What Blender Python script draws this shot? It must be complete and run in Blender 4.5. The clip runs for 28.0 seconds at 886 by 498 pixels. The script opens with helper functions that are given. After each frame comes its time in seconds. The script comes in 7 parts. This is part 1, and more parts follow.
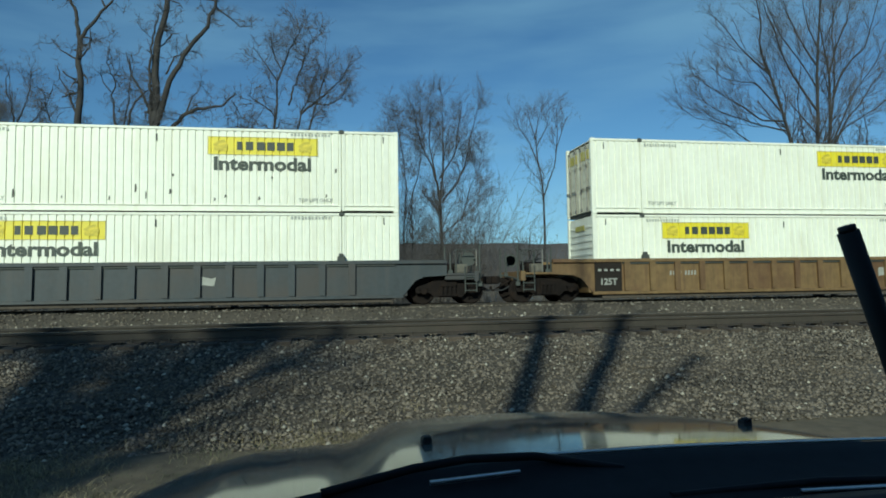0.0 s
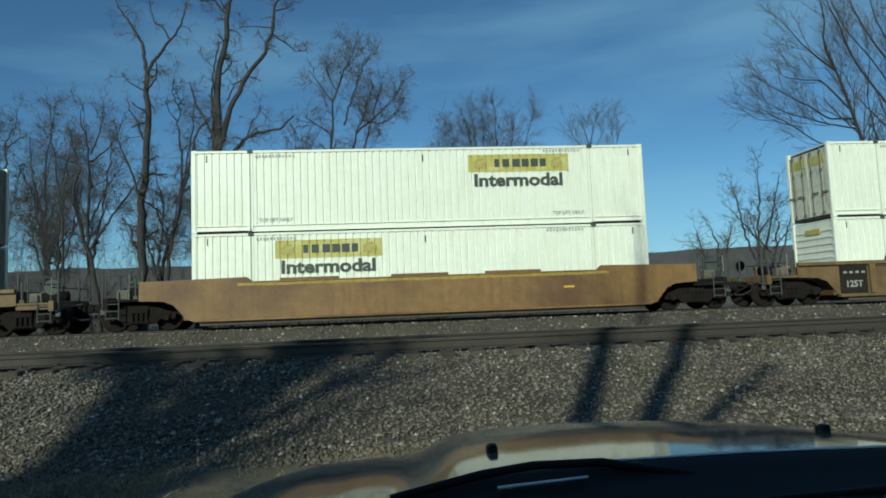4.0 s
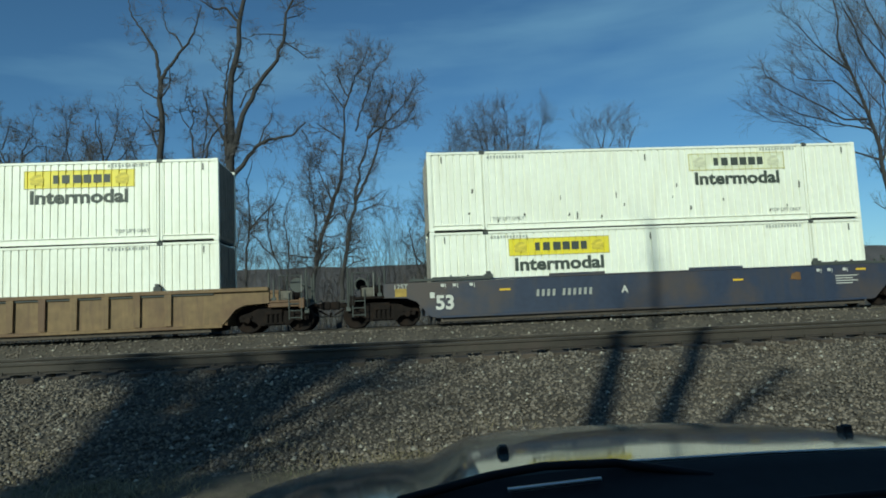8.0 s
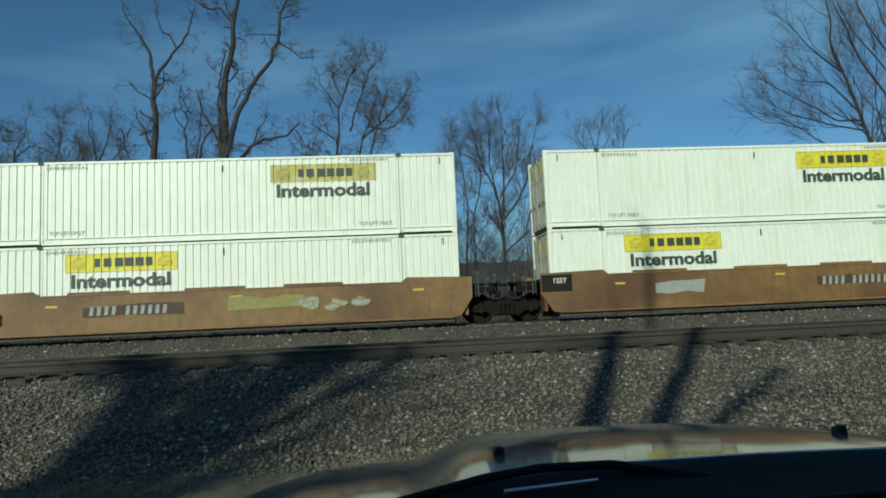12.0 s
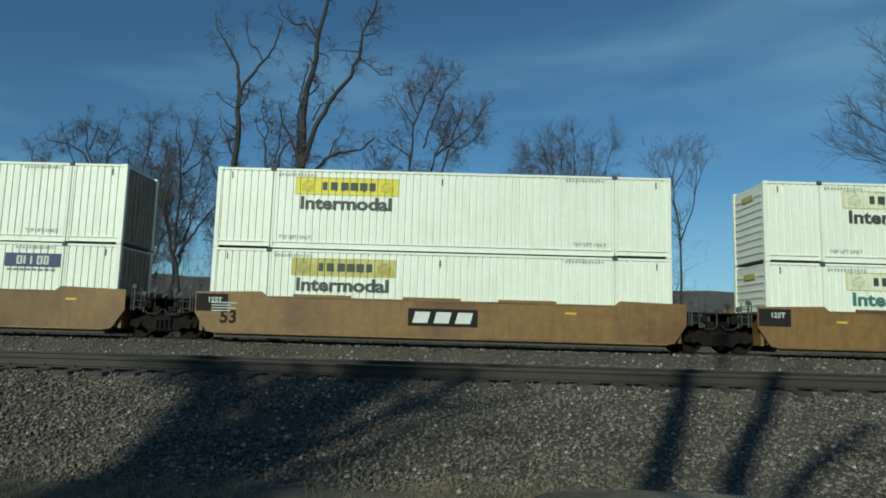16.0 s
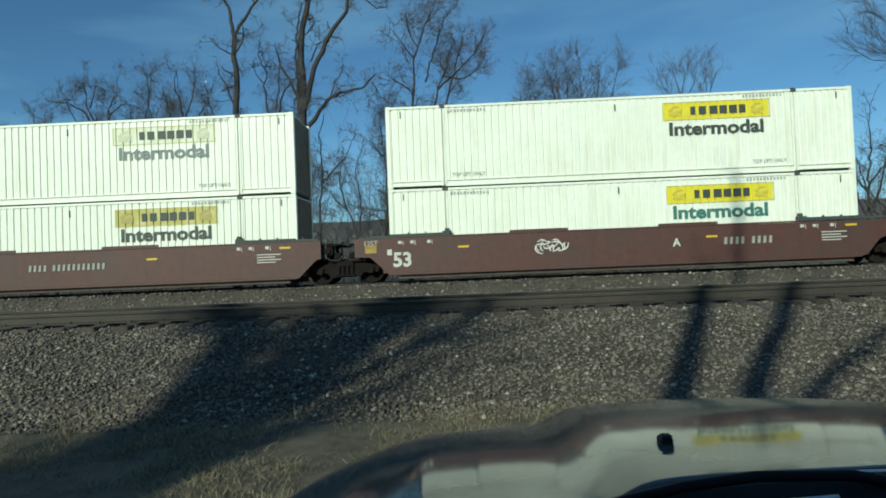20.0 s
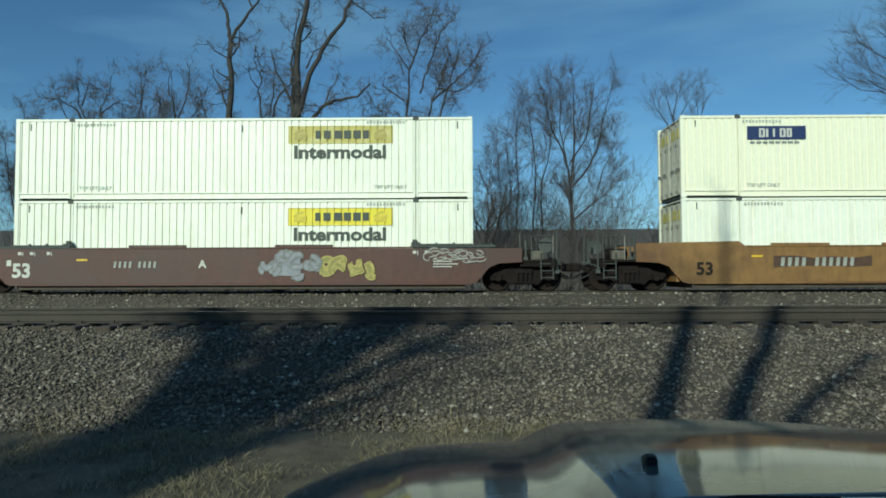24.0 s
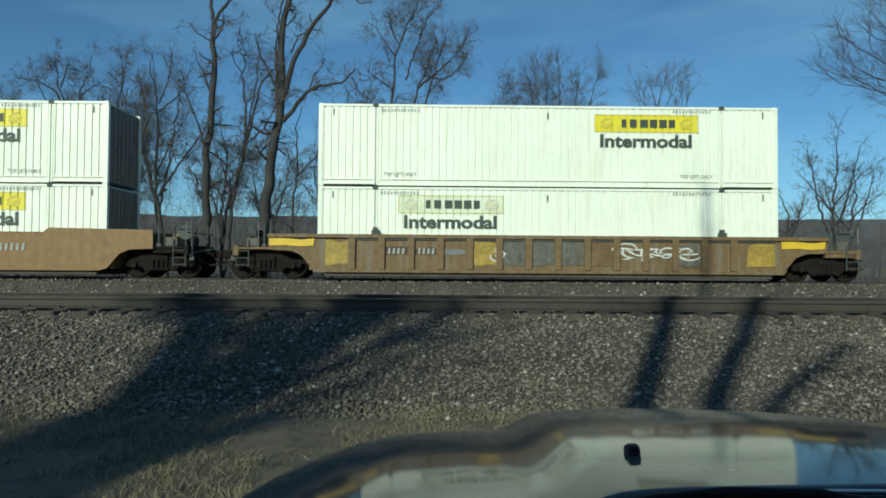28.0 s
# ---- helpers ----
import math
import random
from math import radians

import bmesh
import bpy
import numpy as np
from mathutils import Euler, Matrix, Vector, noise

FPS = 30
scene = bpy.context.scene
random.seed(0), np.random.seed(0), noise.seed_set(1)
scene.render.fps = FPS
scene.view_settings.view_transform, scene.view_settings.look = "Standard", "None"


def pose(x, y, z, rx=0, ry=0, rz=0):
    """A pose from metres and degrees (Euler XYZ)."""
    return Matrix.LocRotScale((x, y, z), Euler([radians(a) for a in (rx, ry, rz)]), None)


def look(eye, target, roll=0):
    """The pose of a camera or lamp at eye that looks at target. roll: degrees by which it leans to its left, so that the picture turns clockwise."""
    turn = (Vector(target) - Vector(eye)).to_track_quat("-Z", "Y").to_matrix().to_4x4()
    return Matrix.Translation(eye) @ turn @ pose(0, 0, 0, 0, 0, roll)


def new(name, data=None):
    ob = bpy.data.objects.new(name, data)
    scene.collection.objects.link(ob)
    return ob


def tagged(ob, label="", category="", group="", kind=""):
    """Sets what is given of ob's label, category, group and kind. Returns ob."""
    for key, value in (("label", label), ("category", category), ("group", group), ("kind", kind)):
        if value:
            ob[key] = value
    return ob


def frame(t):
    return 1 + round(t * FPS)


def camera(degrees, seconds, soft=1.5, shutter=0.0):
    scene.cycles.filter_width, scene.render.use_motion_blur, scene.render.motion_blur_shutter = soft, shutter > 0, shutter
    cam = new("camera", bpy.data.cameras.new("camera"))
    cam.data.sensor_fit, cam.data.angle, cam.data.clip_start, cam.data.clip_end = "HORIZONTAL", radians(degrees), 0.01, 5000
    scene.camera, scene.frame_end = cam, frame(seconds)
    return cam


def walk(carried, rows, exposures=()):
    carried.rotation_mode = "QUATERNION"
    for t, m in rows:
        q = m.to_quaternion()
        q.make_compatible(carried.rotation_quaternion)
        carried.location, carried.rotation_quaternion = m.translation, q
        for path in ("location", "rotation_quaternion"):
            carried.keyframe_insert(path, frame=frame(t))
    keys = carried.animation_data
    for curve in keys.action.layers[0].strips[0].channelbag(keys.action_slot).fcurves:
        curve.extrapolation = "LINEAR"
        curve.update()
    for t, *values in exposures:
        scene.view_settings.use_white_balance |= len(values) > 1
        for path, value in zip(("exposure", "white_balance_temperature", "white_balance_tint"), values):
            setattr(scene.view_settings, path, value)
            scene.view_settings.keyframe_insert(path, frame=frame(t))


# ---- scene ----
cam = camera(67.1, 28.0, 1.8)
PATH = [
    (0, (0.561, 2.542, 1.386), (0.921, 4.506, 1.506), -0.9),
    (0.5, (0.556, 2.54, 1.377), (0.921, 4.503, 1.501), -0.9),
    (1, (0.554, 2.535, 1.379), (0.924, 4.496, 1.505), -0.9),
    (1.5, (0.555, 2.539, 1.377), (0.926, 4.5, 1.505), -0.9),
    (2, (0.556, 2.549, 1.376), (0.926, 4.51, 1.508), -0.8),
    (2.5, (0.556, 2.546, 1.376), (0.919, 4.508, 1.51), -1.1),
    (3, (0.556, 2.536, 1.378), (0.906, 4.501, 1.516), -1.5),
    (3.5, (0.554, 2.534, 1.378), (0.814, 4.511, 1.528), -1.9),
    (5.5, (0.56, 2.528, 1.383), (0.703, 4.513, 1.579), -2.4),
    (6, (0.557, 2.547, 1.375), (0.699, 4.533, 1.57), -2.3),
    (6.5, (0.559, 2.553, 1.368), (0.703, 4.539, 1.559), -2.4),
    (7, (0.56, 2.542, 1.368), (0.71, 4.527, 1.556), -2.4),
    (7.5, (0.557, 2.536, 1.376), (0.71, 4.521, 1.56), -2.4),
    (8, (0.562, 2.552, 1.369), (0.719, 4.537, 1.551), -2.5),
    (8.5, (0.553, 2.54, 1.372), (0.712, 4.525, 1.552), -2.6),
    (9, (0.561, 2.541, 1.372), (0.722, 4.526, 1.553), -2.6),
    (9.5, (0.564, 2.55, 1.379), (0.728, 4.535, 1.559), -2.6),
    (10, (0.556, 2.535, 1.383), (0.722, 4.52, 1.563), -2.6),
    (10.5, (0.56, 2.53, 1.385), (0.728, 4.515, 1.564), -2.8),
    (11, (0.565, 2.546, 1.379), (0.735, 4.531, 1.561), -2.8),
    (11.5, (0.561, 2.554, 1.369), (0.732, 4.538, 1.552), -2.7),
    (13.5, (0.56, 2.554, 1.377), (0.743, 4.537, 1.558), -2.1),
    (14, (0.56, 2.551, 1.378), (0.745, 4.534, 1.563), -2.0),
    (14.5, (0.551, 2.54, 1.388), (0.773, 4.52, 1.561), -2.5),
    (14.7, (0.551, 2.544, 1.395), (0.79, 4.521, 1.561), -2.1),
    (15, (0.55, 2.553, 1.406), (0.863, 4.522, 1.562), -1.4),
    (15.3, (0.526, 2.592, 1.453), (0.830, 4.559, 1.677), -0.1),
    (15.5, (0.474, 2.633, 1.477), (0.664, 4.604, 1.757), 0.7),
    (15.6, (0.453, 2.649, 1.469), (0.572, 4.623, 1.766), 1.2),
    (16, (0.469, 2.671, 1.41), (0.451, 4.656, 1.651), 1.6),
    (16.5, (0.484, 2.668, 1.414), (0.482, 4.657, 1.619), 0.8),
    (17, (0.471, 2.693, 1.397), (0.441, 4.688, 1.53), 0.6),
    (17.5, (0.476, 2.713, 1.389), (0.383, 4.708, 1.487), -0.3),
    (18, (0.472, 2.692, 1.391), (0.352, 4.687, 1.467), -1.3),
    (18.5, (0.476, 2.706, 1.386), (0.38, 4.703, 1.442), -2.1),
    (19, (0.478, 2.708, 1.385), (0.407, 4.706, 1.43), -2.0),
    (19.5, (0.471, 2.688, 1.39), (0.412, 4.686, 1.431), -2.1),
    (20, (0.476, 2.704, 1.387), (0.421, 4.702, 1.435), -2.3),
    (20.5, (0.473, 2.695, 1.389), (0.419, 4.693, 1.444), -2.2),
    (22.5, (0.477, 2.725, 1.382), (0.437, 4.723, 1.451), -0.2),
    (23, (0.474, 2.719, 1.385), (0.441, 4.717, 1.457), 0.1),
    (23.5, (0.471, 2.71, 1.387), (0.444, 4.708, 1.462), 0.1),
    (24, (0.473, 2.708, 1.387), (0.453, 4.706, 1.469), -0.2),
    (24.5, (0.473, 2.709, 1.387), (0.459, 4.707, 1.477), -0.6),
    (25, (0.483, 2.734, 1.379), (0.487, 4.732, 1.484), -0.9),
    (25.5, (0.474, 2.728, 1.382), (0.501, 4.724, 1.503), -0.3),
    (26, (0.477, 2.723, 1.382), (0.54, 4.718, 1.521), -0.3),
    (26.5, (0.486, 2.723, 1.38), (0.613, 4.715, 1.52), -0.4),
    (27, (0.496, 2.726, 1.38), (0.753, 4.708, 1.449), -1.1),
    (27.5, (0.482, 2.722, 1.385), (0.694, 4.709, 1.442), -0.8),
    (28, (0.475, 2.728, 1.384), (0.503, 4.727, 1.431), 0.4),
]
walk(cam, [(t, look(eye, target, roll)) for t, eye, target, roll in PATH],
     exposures=[(0, -0.14, 6250, -14), (4, -0.18, 6250, -14), (7, -0.27, 6250, -14), (8, -0.20, 6250, -14), (10, -0.27, 6250, -14), (14, -0.26, 6250, -14), (15, -0.18, 6250, -14), (15.8, -0.34, 6250, -14), (17.2, -0.32, 6250, -14), (18, -0.06, 6250, -14), (20.5, -0.08, 6250, -14), (22.5, -0.11, 6250, -14), (25, -0.07, 6250, -14), (26, -0.16, 6250, -14), (27, -0.22, 6250, -14), (28, -0.06, 6250, -14)])

# ---- light: low winter sun from behind the car, deep blue sky with thin cloud ----
SUN_ELEV, SUN_SIDE = 24.0, 24.0          # height of the sun; how far its rays lean to +x of straight ahead
sun_way = Vector((math.sin(radians(SUN_SIDE)) * math.cos(radians(SUN_ELEV)),
                  math.cos(radians(SUN_SIDE)) * math.cos(radians(SUN_ELEV)), -math.sin(radians(SUN_ELEV))))
sun = new("sun", bpy.data.lights.new("sun", "SUN"))
sun.data.energy, sun.data.angle, sun.data.color = 4.2, radians(0.8), (1.0, 0.957, 0.870)
sun.matrix_world = look((0, 0, 30), Vector((0, 0, 30)) + sun_way)

world = bpy.data.worlds.new("sky")
scene.world = world
world.use_nodes = True
wn, wl = world.node_tree.nodes, world.node_tree.links
wn.clear()
w_out = wn.new("ShaderNodeOutputWorld")
w_bg = wn.new("ShaderNodeBackground")
w_sky = wn.new("ShaderNodeTexSky")
w_sky.sky_type, w_sky.sun_disc = "NISHITA", False
w_sky.sun_elevation = radians(SUN_ELEV)
w_sky.sun_rotation = radians(180 + SUN_SIDE)
w_sky.altitude, w_sky.air_density, w_sky.dust_density, w_sky.ozone_density = 300, 0.9, 0.0, 6.0
w_co = wn.new("ShaderNodeTexCoord")
w_map = wn.new("ShaderNodeMapping")
w_map.inputs["Rotation"].default_value = (0.0, radians(-14), 0.35)
w_map.inputs["Scale"].default_value = (1.0, 1.0, 5.5)
w_noise = wn.new("ShaderNodeTexNoise")
w_noise.inputs["Scale"].default_value, w_noise.inputs["Detail"].default_value = 1.7, 5
w_ramp = wn.new("ShaderNodeValToRGB")
w_ramp.color_ramp.elements[0].position, w_ramp.color_ramp.elements[1].position = 0.47, 0.80
w_ramp.color_ramp.elements[0].color, w_ramp.color_ramp.elements[1].color = (0, 0, 0, 1), (0.5, 0.5, 0.5, 1)
w_mix = wn.new("ShaderNodeMixRGB")
w_mix.inputs["Color2"].default_value = (3.4, 5.6, 8.0, 1)
wl.new(w_co.outputs["Generated"], w_map.inputs["Vector"])
wl.new(w_map.outputs["Vector"], w_noise.inputs["Vector"])
wl.new(w_noise.outputs["Fac"], w_ramp.inputs["Fac"])
wl.new(w_ramp.outputs["Color"], w_mix.inputs["Fac"])
wl.new(w_sky.outputs["Color"], w_mix.inputs["Color1"])
wl.new(w_mix.outputs["Color"], w_bg.inputs["Color"])
w_bg.inputs["Strength"].default_value = 0.097
wl.new(w_bg.outputs["Background"], w_out.inputs["Surface"])


# ---- materials ----
def mat(name, color, rough=0.6, metal=0.0, vary=0.18, grain=40.0, blotch=1.2, bump=0.0, bump_scale=60.0,
        second=None, second_amount=0.5, streak=False, per_piece=0.0, coat=0.0, gloss=0.5, island=False, patch=None, offset=False):
    """A painted or natural surface: fine grain and broad blotches in its colour, optional second colour in patches, relief."""
    m = bpy.data.materials.new(name)
    m.use_nodes = True
    n, l = m.node_tree.nodes, m.node_tree.links
    b = n["Principled BSDF"]
    b.inputs["Roughness"].default_value, b.inputs["Metallic"].default_value = rough, metal
    b.inputs["Coat Weight"].default_value, b.inputs["Specular IOR Level"].default_value = coat, gloss
    co = n.new("ShaderNodeTexCoord")
    fine = n.new("ShaderNodeTexNoise")
    fine.inputs["Scale"].default_value, fine.inputs["Detail"].default_value = grain, 3
    broad = n.new("ShaderNodeTexNoise")
    broad.inputs["Scale"].default_value, broad.inputs["Detail"].default_value = blotch, 5
    mp = n.new("ShaderNodeMapping")
    if streak:
        mp.inputs["Scale"].default_value = (5.0, 5.0, 0.5)
    place = co.outputs["Object"]
    if offset:                      # no two pieces weather alike
        where = n.new("ShaderNodeVectorMath")
        where.operation = "ADD"
        far = n.new("ShaderNodeMath")
        far.operation = "MULTIPLY"
        far.inputs[1].default_value = 90.0
        l.new(n.new("ShaderNodeObjectInfo").outputs["Random"], far.inputs[0])
        l.new(place, where.inputs[0])
        l.new(far.outputs[0], where.inputs[1])
        place = where.outputs["Vector"]
    l.new(place, fine.inputs["Vector"])
    l.new(place, mp.inputs["Vector"])
    l.new(mp.outputs["Vector"], broad.inputs["Vector"])
    add = n.new("ShaderNodeMath")
    add.operation = "ADD"
    l.new(fine.outputs["Fac"], add.inputs[0])
    l.new(broad.outputs["Fac"], add.inputs[1])
    rng = n.new("ShaderNodeMapRange")
    rng.inputs["From Min"].default_value, rng.inputs["From Max"].default_value = 0.65, 1.35
    rng.inputs["To Min"].default_value, rng.inputs["To Max"].default_value = 1 - vary, 1 + vary
    l.new(add.outputs[0], rng.inputs["Value"])
    value = rng.outputs["Result"]
    if per_piece:
        src = n.new("ShaderNodeNewGeometry").outputs["Random Per Island"] if island else n.new("ShaderNodeObjectInfo").outputs["Random"]
        r2 = n.new("ShaderNodeMapRange")
        r2.inputs["To Min"].default_value, r2.inputs["To Max"].default_value = 1 - per_piece, 1 + per_piece
        l.new(src, r2.inputs["Value"])
        mul = n.new("ShaderNodeMath")
        mul.operation = "MULTIPLY"
        l.new(value, mul.inputs[0])
        l.new(r2.outputs["Result"], mul.inputs[1])
        value = mul.outputs[0]
    col = n.new("ShaderNodeMixRGB")
    col.blend_type = "MULTIPLY"
    col.inputs["Fac"].default_value = 1.0
    col.inputs["Color1"].default_value = (*color, 1)
    l.new(value, col.inputs["Color2"])
    out = col.outputs["Color"]
    if second:
        ramp = n.new("ShaderNodeValToRGB")
        ramp.color_ramp.elements[0].position, ramp.color_ramp.elements[1].position = 0.52, 0.68
        ramp.color_ramp.elements[1].color = (second_amount,) * 3 + (1,)
        l.new(broad.outputs["Fac"], ramp.inputs["Fac"])
        mix = n.new("ShaderNodeMixRGB")
        mix.inputs["Color2"].default_value = (*second, 1)
        l.new(ramp.outputs["Color"], mix.inputs["Fac"])
        l.new(out, mix.inputs["Color1"])
        out = mix.outputs["Color"]
    if patch:                       # broad uneven stains
        tone, amount, size = patch
        stain = n.new("ShaderNodeTexNoise")
        stain.inputs["Scale"].default_value, stain.inputs["Detail"].default_value = size, 6
        stain.inputs["Roughness"].default_value = 0.65
        l.new(place, stain.inputs["Vector"])
        edge = n.new("ShaderNodeValToRGB")
        edge.color_ramp.elements[0].position, edge.color_ramp.elements[1].position = 0.47, 0.63
        edge.color_ramp.elements[1].color = (amount,) * 3 + (1,)
        l.new(stain.outputs["Fac"], edge.inputs["Fac"])
        over = n.new("ShaderNodeMixRGB")
        over.inputs["Color2"].default_value = (*tone, 1)
        l.new(edge.outputs["Color"], over.inputs["Fac"])
        l.new(out, over.inputs["Color1"])
        out = over.outputs["Color"]
    l.new(out, b.inputs["Base Color"])
    if bump:
        bn = n.new("ShaderNodeTexNoise")
        bn.inputs["Scale"].default_value, bn.inputs["Detail"].default_value = bump_scale, 4
        l.new(co.outputs["Object"], bn.inputs["Vector"])
        bp = n.new("ShaderNodeBump")
        bp.inputs["Strength"].default_value, bp.inputs["Distance"].default_value = bump, 0.02
        l.new(bn.outputs["Fac"], bp.inputs["Height"])
        l.new(bp.outputs["Normal"], b.inputs["Normal"])
    return m


